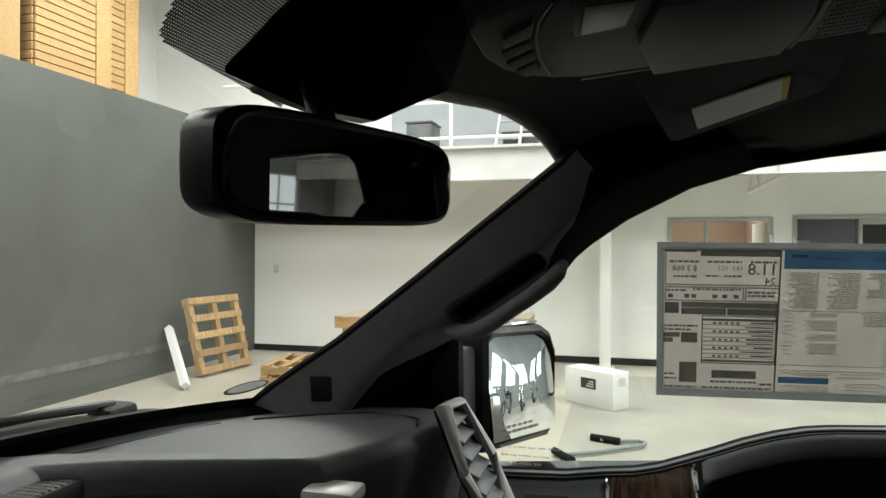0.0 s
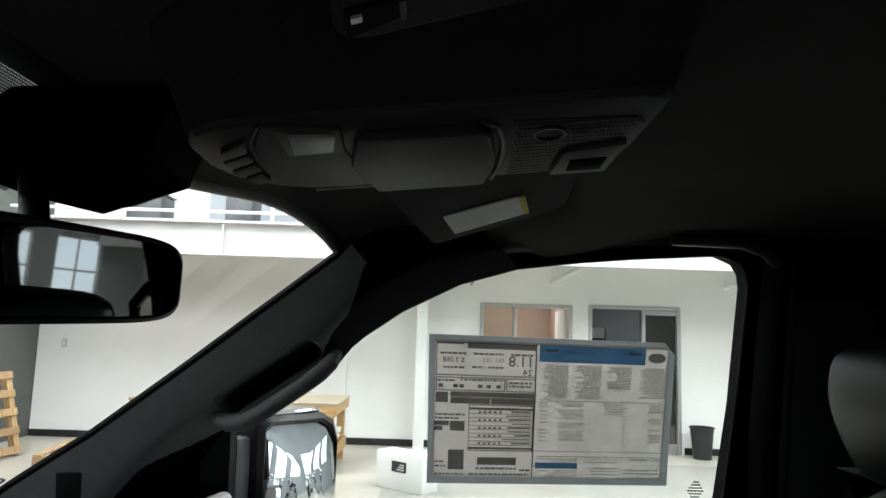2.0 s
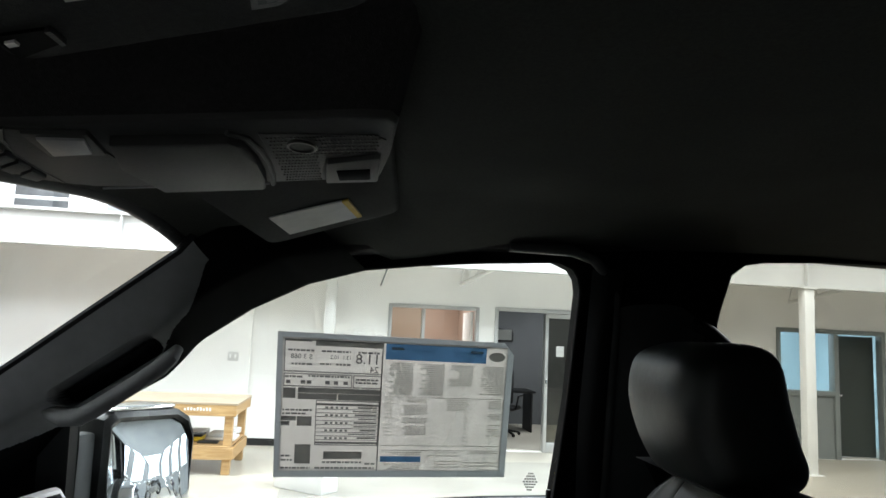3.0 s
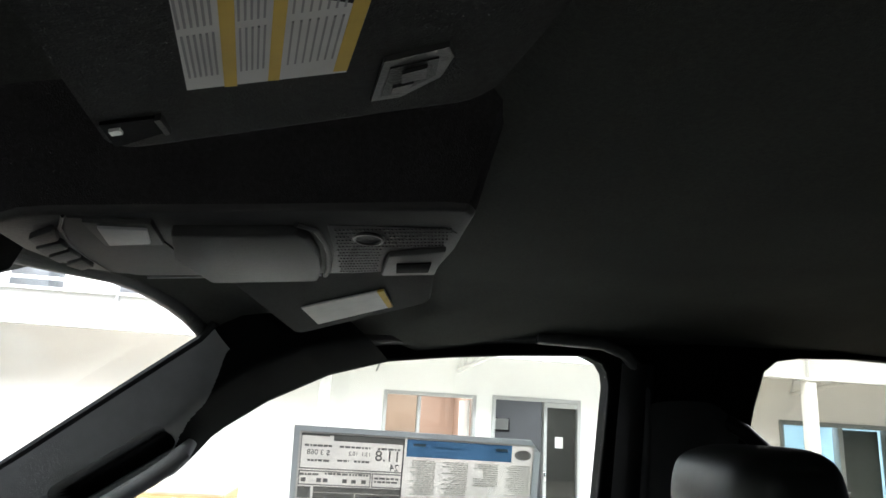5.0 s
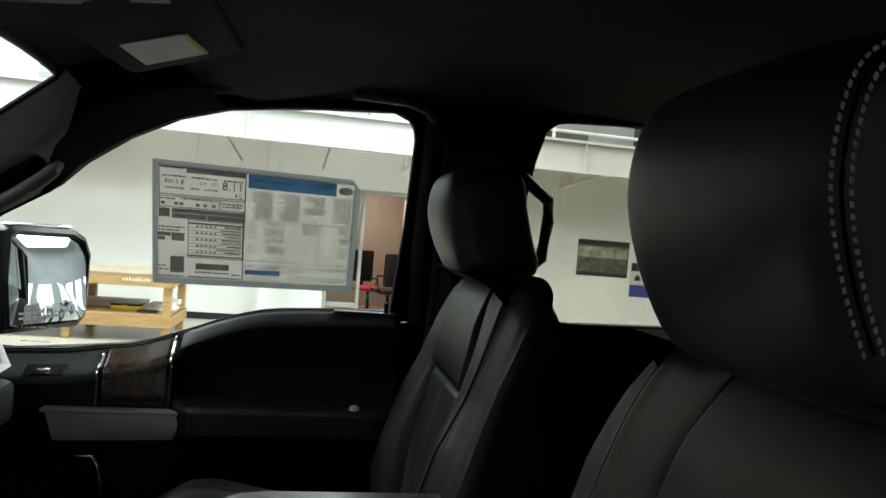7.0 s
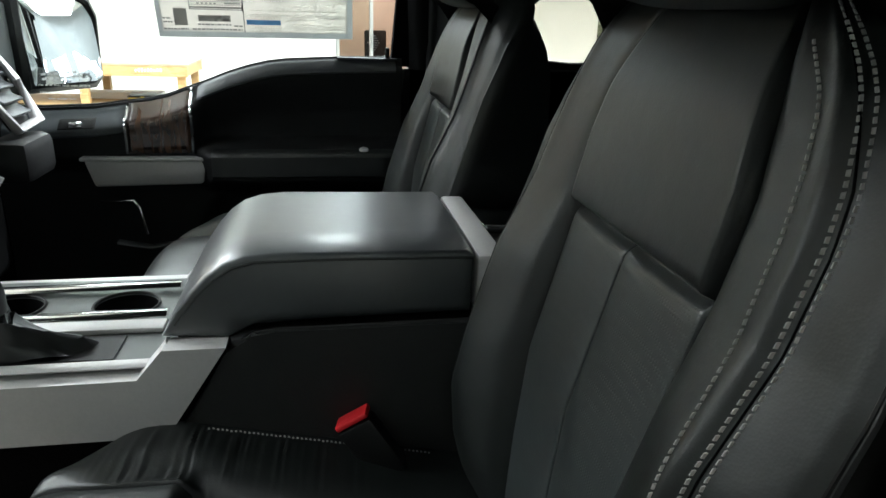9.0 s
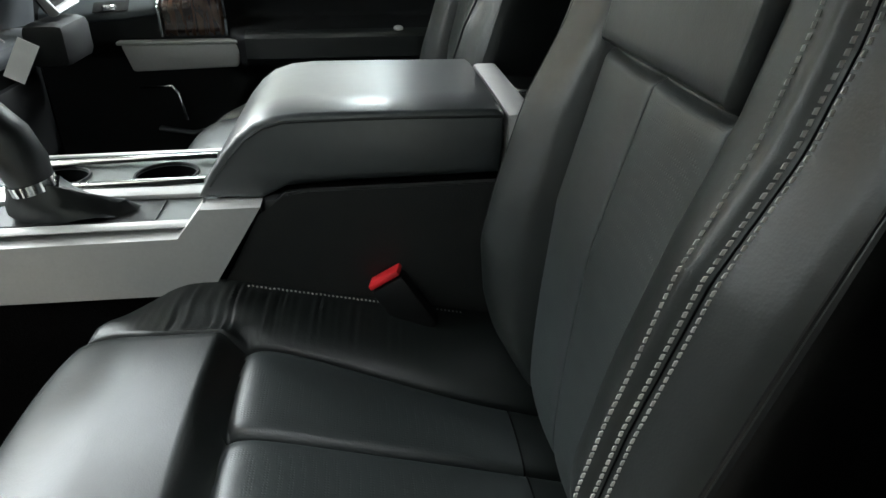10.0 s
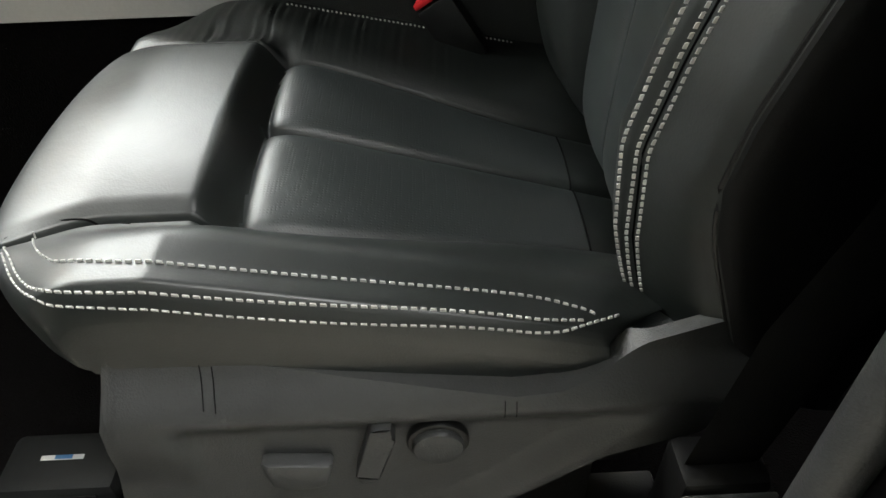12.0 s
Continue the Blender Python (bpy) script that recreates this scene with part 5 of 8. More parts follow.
# wipers at the base of the windscreen
wp = thing("windscreen_wiper", (-0.72, 0.3, 1.36), "black windscreen wiper at the base of the glass", "wiper")
arm = [(-0.90, 0.10, 1.376), (-0.875, 0.35, 1.368), (-0.85, 0.55, 1.358), (-0.83, 0.70, 1.345)]
part("arm", tube(arm, 0.009, 8), M_BLACK, wp)
part("blade", tube([(-0.89, -0.10, 1.388), (-0.875, 0.2, 1.382), (-0.84, 0.45, 1.370), (-0.80, 0.62, 1.356)], 0.007, 8), M_RUBBER, wp)
part("pivot", boxes(((-0.86, 0.66, 1.285), (-0.80, 0.74, 1.345)), bevel=0.012), M_TRIM, wp)

# ---------------------------------------------------------------- passenger door trim
DOOR_X0, DOOR_X1 = -0.20, 0.758


def door_y(x, z):
    sl = sill_at(x)
    d = sl - z
    front = step(0.30, 0.25, x)
    # front half: sloping ledge, then a flat face
    yf = 0.846 - 0.052 * step(0.0, 0.055, d)
    yf += 0.045 * step(1.12, 1.07, z)
    # rear half: thin rim, deep recess, armrest, lower pocket
    yr = 0.846 - 0.030 * step(-0.012, 0.034, d) + 0.022 * step(0.022, 0.14, d)
    arm = step(1.165, 1.125, z) * step(1.02, 1.07, z)
    yr = yr - 0.085 * arm + 0.0 * d
    yr += 0.012 * step(1.04, 1.0, z)
    y = yf * front + yr * (1 - front)
    y -= 0.022 * dip(x - 0.30 - (z - 1.04) * 0.55, 0.0, 0.035) * step(1.06, 1.0, z)
    return y


door = thing("passenger_door_trim", (0.28, 0.85, 0.56), "black moulded passenger door trim with armrest and wood panel", "door trim")
XS = [DOOR_X0 + (DOOR_X1 - DOOR_X0) * i / 90 for i in range(91)]
part("panel", sheet(lambda u, v: Vector((u, door_y(u, 0.56 + (sill_at(u) - 0.56) * v), 0.56 + (sill_at(u) - 0.56) * v)), XS, [j / 110 for j in range(111)]), M_DOORSKIN, door)
part("top_ledge", sheet(lambda u, v: Vector((u, 0.846 + 0.03 * v, sill_at(u) + 0.002 * v)), XS, [0, 0.5, 1]), M_TRIM_SOFT, door)


def on_door(x, z, off):
    return Vector((x, door_y(x, z) - off, z))


def door_patch(x0, x1, f0, f1, off, n=24, m=14):
    """A raised skin that follows the door from height f0(x) to f1(x)."""
    bm = bmesh.new()
    us, vs = [x0 + (x1 - x0) * i / n for i in range(n + 1)], [j / m for j in range(m + 1)]
    grid = [[bm.verts.new(on_door(x, f0(x) + (f1(x) - f0(x)) * v, off if 0 < i < n and 0 < j < m else 0.0)) for j, v in enumerate(vs)] for i, x in enumerate(us)]
    for i in range(n):
        for j in range(m):
            bm.faces.new((grid[i][j], grid[i + 1][j], grid[i + 1][j + 1], grid[i][j + 1]))
    return bm


part("ledge_panel", door_patch(-0.16, 0.105, lambda x: sill_at(x) - 0.065, lambda x: sill_at(x) - 0.006, 0.004), M_LEDGE, door, "grey padded ledge")
part("upper_roll", door_patch(0.268, 0.742, lambda x: sill_at(x) - 0.034, lambda x: sill_at(x) - 0.001, 0.004, 40, 8), M_TRIM_SOFT, door, "soft dark grey roll along the window sill")
part("wood_panel", door_patch(0.112, 0.252, lambda x: 1.128, lambda x: sill_at(x) - 0.004, 0.006), M_WALNUT, door, "glossy dark wood panel")
for x in (0.108, 0.256):
    pts = [on_door(x, 1.128 + (sill_at(x) - 0.004 - 1.128) * j / 20, 0.006) for j in range(21)]
    part("chrome_edge", tube(pts, 0.0042, 8), M_CHROME, door)
sw = part("switch_plate", door_patch(-0.045, 0.045, lambda x: sill_at(x) - 0.048, lambda x: sill_at(x) - 0.022, 0.0065, 12, 6), M_TRIM, door)
bm = bmesh.new()
box(bm, (-0.018, 0.795, sill_at(0) - 0.046), (0.012, 0.818, sill_at(0) - 0.030), 0.004)
part("window_switch", bm, M_CHROME, sw)
# pull handle
bm = prism([(0.012, 1.112), (0.286, 1.112), (0.274, 1.056), (0.030, 1.050)], lambda u, v: (Vector((u, 0.775, v)), Vector((u, 0.83, v))), merge=True)
bmesh.ops.bevel(bm, geom=list(bm.edges), offset=0.006, segments=2, profile=0.5, affect="EDGES")
part("pull_handle", bm, M_SILVER, door, "satin silver door pull")
bm = bmesh.new()
box(bm, (0.005, 0.768, 1.1125), (0.292, 0.832, 1.121), 0.003)
part("pull_top", bm, M_SILVER, door)
part("armrest_pad", door_patch(0.30, 0.735, lambda x: 1.075, lambda x: 1.140, 0.008), M_LEATHER, door, "padded black armrest")
bm = bmesh.new()
cylinder(bm, (0.66, 0.775, 1.137), (0, -0.35, 1), 0.012, 0.012, 16, 0.003)
part("bolt_cap", bm, M_SILVER, door)
bm = bmesh.new()
cylinder(bm, (0.722, 0.838, 1.367), (0, 0, 1), 0.0055, 0.026, 12, 0.002)
part("lock_pin", bm, M_BLACK, door)
bm = bmesh.new()
box(bm, (0.60, 0.822, 1.351), (0.745, 0.862, 1.3555), 0.002)
part("pin_plate", bm, M_TRIM_SOFT, door)
part("lower_pocket", tube([(0.02, 0.835, 1.0), (0.10, 0.82, 1.005), (0.115, 0.815, 0.985), (0.125, 0.812, 0.92)], 0.004, 8), M_CHROME, door)
bm = bmesh.new()
sweep(bm, [(0.06, 0.80, 0.905), (0.14, 0.785, 0.895), (0.22, 0.795, 0.905)], disc(0.012, 10, 1, 0.5))
part("pocket_lip", bm, M_TRIM_SOFT, door)

# mirror sail in the front corner of the window
bm = prism([(-0.335, 1.215), (-0.166, 1.226), (-0.162, 1.492), (-0.235, 1.405)], lambda u, v: (Vector((u, side_y(v) - 0.008, v)), Vector((u, side_y(v) + 0.03, v))))
part("mirror_sail", bm, M_BLACK, door, "black mirror mount panel")

# ---------------------------------------------------------------- passenger wing mirror
wm = thing("wing_mirror", (-0.06, 1.02, 1.25), "black wing mirror with a silver cap edge on the passenger door", "wing mirror")
WM = Matrix.Translation((-0.072, 0.995, 1.372)) @ Matrix.Rotation(math.atan2(-0.54, 0.84), 4, "Z") @ Matrix.Rotation(radians(-1.5), 4, "Y")
TILT = Matrix.Rotation(radians(-6.2), 4, "Y")
OUT = [(-0.108, -0.112), (0.075, -0.112), (0.098, -0.090), (0.104, 0.05), (0.088, 0.088), (0.058, 0.105), (-0.085, 0.110), (-0.105, 0.098)]


def shell_ring(k, dx):
    return [WM @ Vector((dx, y * k, z * k)) for y, z in OUT]


bm = bmesh.new()
rings_ = [shell_ring(0.93, 0.004), shell_ring(1.0, 0.010), shell_ring(1.10, 0.002), shell_ring(1.14, -0.03), shell_ring(1.08, -0.085), shell_ring(0.85, -0.125), shell_ring(0.4, -0.14)]
rows_ = [[bm.verts.new(p) for p in r] for r in rings_]
for a, b in zip(rows_, rows_[1:]):
    for i in range(len(OUT)):
        bm.faces.new((a[i], a[(i + 1) % len(OUT)], b[(i + 1) % len(OUT)], b[i]))
bm.faces.new(rows_[-1])
bmesh.ops.bevel(bm, geom=[e for e in bm.edges if e.calc_face_angle(0) > 0.5], offset=0.004, segments=2, profile=0.5, affect="EDGES")
part("mirror_housing", bm, M_BLACK, wm)
bm = bmesh.new()
GL = [(-0.104, -0.106), (0.070, -0.106), (0.088, -0.098), (0.095, -0.080), (0.098, 0.045), (0.092, 0.072), (0.078, 0.092), (0.055, 0.100), (-0.085, 0.102), (-0.100, 0.096), (-0.104, 0.085)]
rows_ = [[bm.verts.new(WM @ TILT @ Vector((0.0085 + 0.0075 * (1 - k * k), y * k, z * k))) for y, z in GL] for k in [1 - 0.06 * j for j in range(16)]]
for ra, rb in zip(rows_, rows_[1:]):
    for i in range(len(GL)):
        bm.faces.new((ra[i], ra[(i + 1) % len(GL)], rb[(i + 1) % len(GL)], rb[i]))
bm.faces.new(rows_[-1])
part("mirror_glass", bm, M_MIRROR, wm, "convex mirror glass")
bm = bmesh.new()
box(bm, (-0.05, -0.155, -0.08), (-0.012, -0.118, 0.085), 0.008, m=WM)
part("inner_cap", bm, M_PILLAR, wm)
bm = bmesh.new()
box(bm, (-0.10, -0.10, 0.119), (0.0, 0.06, 0.127), 0.004, m=WM)
part("cap", bm, M_CHROME, wm)
bm = bmesh.new()
box(bm, (-0.11, -0.25, -0.09), (-0.04, -0.10, -0.02), 0.02, m=WM)
part("mirror_arm", bm, M_BLACK, wm)
bm = bmesh.new()
for k in range(2):
    for j in range(7 - k):
        box(bm, (0.0116, -0.085 + 0.017 * j, -0.094 + 0.011 * k), (0.0122, -0.073 + 0.017 * j, -0.089 + 0.011 * k), m=WM @ TILT)
part("mirror_notice", bm, M_LABELTEXT, wm)

# ---------------------------------------------------------------- dashboard


def dash_edge(y):
    return interp(y, [-0.2, 0.0, 0.295, 0.345, 0.415, 0.53, 0.75, 0.80], [-0.50, -0.62, -0.62, -0.52, -0.285, -0.215, -0.165, -0.16])


def dash_base(y):
    return -0.70 + 0.16 * (abs(y) / 0.76) ** 2.2 - 0.13 * (1 - (abs(y) / 0.76) ** 2)


def dash_z(x, y):
    return 1.345 + 0.024 * step(dash_base(y), dash_edge(y) - 0.08, x) - 0.010 * step(0.55, 0.78, abs(y))


def dash_point(u, y):
    """u from 0 at the windscreen to 1 at the rear edge, then on round the roll to 2."""
    e = dash_edge(y)
    if u <= 1:
        x = dash_base(y) + (e - dash_base(y)) * u
        return Vector((x, y, dash_z(x, y)))
    a = (u - 1) * math.pi * 0.6
    r = 0.034
    p = Vector((e + r * math.sin(a), y, dash_z(e, y) - r * (1 - math.cos(a))))
    if u > 1.7:
        p.z -= (u - 1.7) * 0.5
        p.x -= (u - 1.7) * 0.10
    return p


dash = thing("dashboard", (-0.4, 0.1, 0.9), "charcoal soft-touch dashboard with silver vent frame", "dashboard")
DU = [i / 24 for i in range(25)] + [1 + i / 12 for i in range(1, 13)]
DY = [-0.20 + 0.97 * j / 110 for j in range(111)]
part("dash_top", sheet(dash_point, DU, DY), M_TRIM_SOFT, dash)
part("dash_shelf", boxes(((-0.66, -0.755, 1.20), (-0.30, 0.62, 1.325)), bevel=0.02), M_TRIM, dash)
part("dash_front", boxes(((-0.70, -0.755, 0.86), (-0.15, 0.755, 1.12)), bevel=0.04), M_TRIM, dash)
part("glovebox_door", boxes(((-0.148, 0.24, 0.90), (-0.128, 0.66, 1.08)), bevel=0.012), M_TRIM, dash)
part("lower_bolster", boxes(((-0.30, 0.20, 1.121), (-0.105, 0.735, 1.165)), bevel=0.018), M_TRIM_SOFT, dash)
part("stitch_seam", tube([Vector((x, y, dash_z(x, y) + 0.0012)) for x, y in ((-0.50, 0.66), (-0.40, 0.690), (-0.30, 0.705), (-0.235, 0.70), (-0.20, 0.675), (-0.185, 0.62))], 0.002, 6), M_BLACK, dash)
part("pad_seam", tube([Vector((x, y, dash_z(x, y) + 0.0008)) for x, y in ((-0.54, 0.62), (-0.62, 0.45), (-0.67, 0.25), (-0.69, 0.0))], 0.0015, 6), M_BLACK, dash)
# corner vent
vt = part("vent_frame", sweep(bmesh.new(), [(-0.140, 0.615, 1.400), (-0.135, 0.700, 1.392), (-0.085, 0.735, 1.30), (-0.055, 0.735, 1.215), (-0.060, 0.640, 1.205), (-0.105, 0.61, 1.30)], disc(0.011, 8, 1.3, 0.8), closed=True), M_SILVER, dash, "satin silver vent frame")
bm = prism([(0.615, 0.0), (0.70, 0.0), (0.735, -0.10), (0.735, -0.185), (0.64, -0.19), (0.61, -0.10)], lambda u, v: (Vector((-0.150 - v * 0.42, u + 0.004, 1.393 + v)), Vector((-0.158 - v * 0.42, u + 0.004, 1.393 + v))))
part("vent_cavity", bm, M_BLACK, vt)
for k in range(6):
    z = 1.372 - 0.027 * k
    x = -0.128 + 0.0118 * k
    bm = bmesh.new()
    box(bm, (-0.03, 0.622 + 0.002 * k, -0.003), (0.008, 0.705 + 0.005 * k, 0.003), 0.001, m=Matrix.Translation((x, 0, z)) @ pose(0, 0, 0, 0, 25, 0))
    part("vent_slat", bm, M_TRIM_SOFT, vt)
part("dash_end_trim", boxes(((-0.12, 0.59, 1.10), (-0.03, 0.75, 1.19)), bevel=0.02), M_TRIM, dash)
part("silver_corner", boxes(((-0.275, 0.385, 1.318), (-0.200, 0.440, 1.338)), bevel=0.008), M_SILVER, dash)
sp = part("speaker_grille", boxes(((-0.66, 0.22, 1.325), (-0.545, 0.345, 1.352)), bevel=0.006), M_TRIM, dash)
bm = bmesh.new()
for i in range(15):
    for j in range(12):
        cylinder(bm, (-0.652 + 0.0072 * i, 0.229 + 0.0098 * j, 1.3522), (0, 0, 1), 0.0026, 0.0008, 6)
part("grille_perforation", bm, M_BLACK, sp, kind="stuff")

# ---------------------------------------------------------------- centre console
con = thing("center_console", (0.45, 0, 0.60), "silver and black centre console with a padded lid", "center console")
part("console_body", boxes(((0.44, -0.155, 0.60), (0.80, 0.15, 1.105)), bevel=0.02), M_TRIM, con)
# rising side cheek under the lid
cheek = [(0.372, 0.965), (0.445, 1.085), (0.475, 1.106), (0.50, 1.110), (0.80, 1.112), (0.80, 0.60), (0.30, 0.60)]
bm = prism(cheek, lambda u, v: (Vector((u, -0.166, v)), Vector((u, -0.150, v))), merge=True)
bmesh.ops.bevel(bm, geom=[e for e in bm.edges], offset=0.004, segments=2, profile=0.5, affect="EDGES")
part("side_cheek", bm, M_OVERHEAD, con)
# lid
LID = [(0.370, 1.102), (0.443, 1.097), (0.474, 1.112), (0.55, 1.116), (0.735, 1.119), (0.737, 1.192), (0.728, 1.199), (0.50, 1.201), (0.467, 1.198), (0.442, 1.190), (0.422, 1.176), (0.403, 1.155), (0.385, 1.128)]
mid_ = (0.56, 1.155)
bm = bmesh.new()
rows_ = []
for y, inset in ((-0.142, 0.010), (-0.1412, 0.005), (-0.1395, 0.0015), (-0.1365, 0.0), (-0.06, -0.0008), (0.0, -0.001), (0.06, -0.0008), (0.1365, 0.0), (0.139, 0.002), (0.1405, 0.006), (0.142, 0.012)):
    ring_ = []
    for u, v in LID:
        du_, dv_ = mid_[0] - u, mid_[1] - v
        ring_.append(bm.verts.new((u + (inset if du_ > 0 else -inset) * min(1, abs(du_) / 0.08), y, v + (inset if dv_ > 0 else -inset) * min(1, abs(dv_) / 0.03))))
    rows_.append(ring_)
for ra, rb in zip(rows_, rows_[1:]):
    for i in range(len(LID)):
        bm.faces.new((ra[i], ra[(i + 1) % len(LID)], rb[(i + 1) % len(LID)], rb[i]))
bm.faces.new(rows_[0])
bm.faces.new(rows_[-1])
lid = part("lid", bm, M_LID, con, "padded black leather lid")
pts = [(x, -0.1405, z) for x, z in [(0.735, 1.190), (0.60, 1.192), (0.48, 1.191), (0.455, 1.185), (0.434, 1.172), (0.412, 1.150), (0.386, 1.116)]]
part("piping", tube(pts, 0.0022, 6), M_LEATHER, lid)
part("rear_trim", boxes(((0.741, -0.140, 1.115), (0.778, 0.140, 1.192)), bevel=0.006), M_SILVER, con, "satin grey rear console trim")
part("rear_latch", boxes(((0.785, 0.02, 1.165), (0.86, 0.11, 1.18)), bevel=0.004), M_CHROME, con)
part("rear_tray", boxes(((0.779, -0.14, 0.62), (0.90, 0.14, 1.165)), bevel=0.01), M_BLACK, con)
# silver tray with shifter and cup holders
part("silver_side", prism([(-0.10, 0.985), (0.372, 0.985), (0.445, 1.098), (0.375, 1.098), (0.345, 1.062), (-0.10, 1.058)], lambda u, v: (Vector((u, -0.168, v)), Vector((u, -0.135, v)))), M_SILVER, con, "satin silver side panel")
part("silver_side", prism([(-0.10, 0.985), (0.372, 0.985), (0.445, 1.098), (0.375, 1.098), (0.345, 1.062), (-0.10, 1.058)], lambda u, v: (Vector((u, 0.135, v)), Vector((u, 0.160, v)))), M_SILVER, con)
part("lower_side", boxes(((-0.15, -0.160, 0.60), (0.44, 0.155, 0.984)), bevel=0.01), M_CARPET, con)
CUPS = [(0.135, 0.038), (0.285, 0.038)]
wells = [[(cx + 0.042 * math.cos(2 * math.pi * i / 28), cy + 0.042 * math.sin(2 * math.pi * i / 28)) for i in range(28)] for cx, cy in CUPS]
part("tray", prism([(-0.10, -0.137), (0.372, -0.137), (0.372, 0.134), (-0.10, 0.134)], lambda u, v: (Vector((u, v, 1.066)), Vector((u, v, 1.050))), wells), M_TRAY, con, "dull grey console tray")
part("tray_base", boxes(((-0.10, -0.134, 0.99), (0.372, 0.134, 1.000)), bevel=0.003), M_VOID, con)
bm = bmesh.new()
sweep(bm, [(-0.05, -0.142, 1.068), (0.355, -0.142, 1.070), (0.378, -0.142, 1.098)], disc(0.006, 8, 1.6, 0.6))
part("tray_rim", bm, M_SILVER, con)
for y in (-0.012, 0.088):
    part("chrome_strip", sweep(bmesh.new(), [(0.06, y, 1.072), (0.35, y, 1.076)], disc(0.008, 8, 1.5, 0.5)), M_CHROME, con)
part("rail", boxes(((0.06, -0.055, 1.066), (0.352, -0.025, 1.074)), bevel=0.003), M_SILVER, con)
for cx, cy in CUPS:
    ring_ = [2 * math.pi * i / 28 for i in range(28)]
    bm = bmesh.new()
    top_, low_ = ([bm.verts.new((cx + 0.0415 * math.cos(a), cy + 0.0415 * math.sin(a), z)) for a in ring_] for z in (1.064, 1.002))
    for i in range(28):
        bm.faces.new((top_[i], top_[(i + 1) % 28], low_[(i + 1) % 28], low_[i]))
    bm.faces.new(low_)
    cup = part("cup_holder", bm, M_VOID, con, "deep black cup holder")
    part("rim", sweep(bmesh.new(), [(cx + 0.043 * math.cos(a), cy + 0.043 * math.sin(a), 1.0675) for a in ring_], disc(0.0022, 6), closed=True), M_TRIM, cup)
part("shift_plate", boxes(((0.05, -0.125, 1.0665), (0.31, -0.062, 1.0685))), M_BLACK, con)
boot = bmesh.new()
rows_ = []
for k, (rx, ry, z, cx) in enumerate(((0.075, 0.030, 1.069, 0.205), (0.068, 0.029, 1.080, 0.195), (0.048, 0.027, 1.092, 0.180), (0.036, 0.025, 1.102, 0.172), (0.030, 0.023, 1.110, 0.168))):
    rows_.append([boot.verts.new((cx + rx * math.cos(a) * (1 + 0.10 * math.sin(5 * a + k)), -0.093 + ry * math.sin(a), z + 0.004 * math.sin(4 * a + 1.3 * k))) for a in [2 * math.pi * i / 28 for i in range(28)]])
for a, b in zip(rows_, rows_[1:]):
    for i in range(28):
        boot.faces.new((a[i], a[(i + 1) % 28], b[(i + 1) % 28], b[i]))
part("shift_boot", boot, M_LEATHER, con, "wrinkled leather shift boot")
bm = bmesh.new()
sweep(bm, [(0.168, -0.093, 1.104), (0.166, -0.093, 1.116)], disc(0.029, 16, 1.1, 0.9))
part("shift_collar", bm, M_CHROME, con)
bm = bmesh.new()
sweep(bm, [(0.166, -0.093, 1.114), (0.162, -0.093, 1.135), (0.150, -0.093, 1.165), (0.130, -0.093, 1.188), (0.100, -0.093, 1.200), (0.066, -0.093, 1.194), (0.050, -0.093, 1.186)], disc(0.030, 18, 1.0, 1.0), scales=[0.85, 1.0, 1.05, 1.08, 1.05, 0.85, 0.5])
knob = part("shift_knob", bm, M_LEATHER, con, "black leather shift lever")
bm = bmesh.new()
box(bm, (0.095, -0.130, 1.165), (0.140, -0.120, 1.192), 0.004)
part("shift_button", bm, M_CHROME, knob)

# paper tag hanging at the lower dash
tag = thing("paper_tag", (0.13, 0.05, 1.2), "white paper tag hanging over the console", "tag")
bm = bmesh.new()
box(bm, (-0.012, -0.0004, -0.030), (0.014, 0.0004, 0.030), m=Matrix.Translation((0.125, 0.05, 1.228)) @ pose(0, 0, 0, 12, 32, 15))
part("tag_paper", bm, M_CARDWHITE, tag)
part("tag_string", tube([(0.112, 0.05, 1.252), (0.085, 0.055, 1.275), (0.05, 0.06, 1.26), (-0.02, 0.08, 1.20), (-0.10, 0.12, 1.165)], 0.001, 5), M_THREAD, tag)

# ---------------------------------------------------------------- overhead: console, visors, mirror
ov = thing("overhead_console", (0.22, 0, 1.86), "charcoal overhead console with map lamp and sunglasses bin", "overhead console")


def over_point(s, t, off=0.0):
    """A place on the console's underside; s from front to rear, t from the driver's side across."""
    nf, nr, fr, ff = Vector((0.046, -0.030, 1.790)), Vector((0.352, -0.039, 1.821)), Vector((0.345, 0.123, 1.812)), Vector((0.077, 0.137, 1.787))
    return nf.lerp(nr, s).lerp(ff.lerp(fr, s), t) + Vector((0, 0, -off))


def over_plate(quad, h, mat, name, parent, bevel=0.0015, label=""):
    bm = bmesh.new()
    lo = [bm.verts.new(over_point(s, t, h)) for s, t in quad]
    hi = [bm.verts.new(over_point(s, t, -0.004)) for s, t in quad]
    n = len(quad)
    bm.faces.new(lo)
    bm.faces.new(hi[::-1])
    for i in range(n):
        bm.faces.new((lo[i], hi[i], hi[(i + 1) % n], lo[(i + 1) % n]))
    if bevel:
        bmesh.ops.bevel(bm, geom=list(bm.edges), offset=bevel, segments=2, profile=0.5, affect="EDGES", clamp_overlap=True)
    return part(name, bm, mat, parent, label)


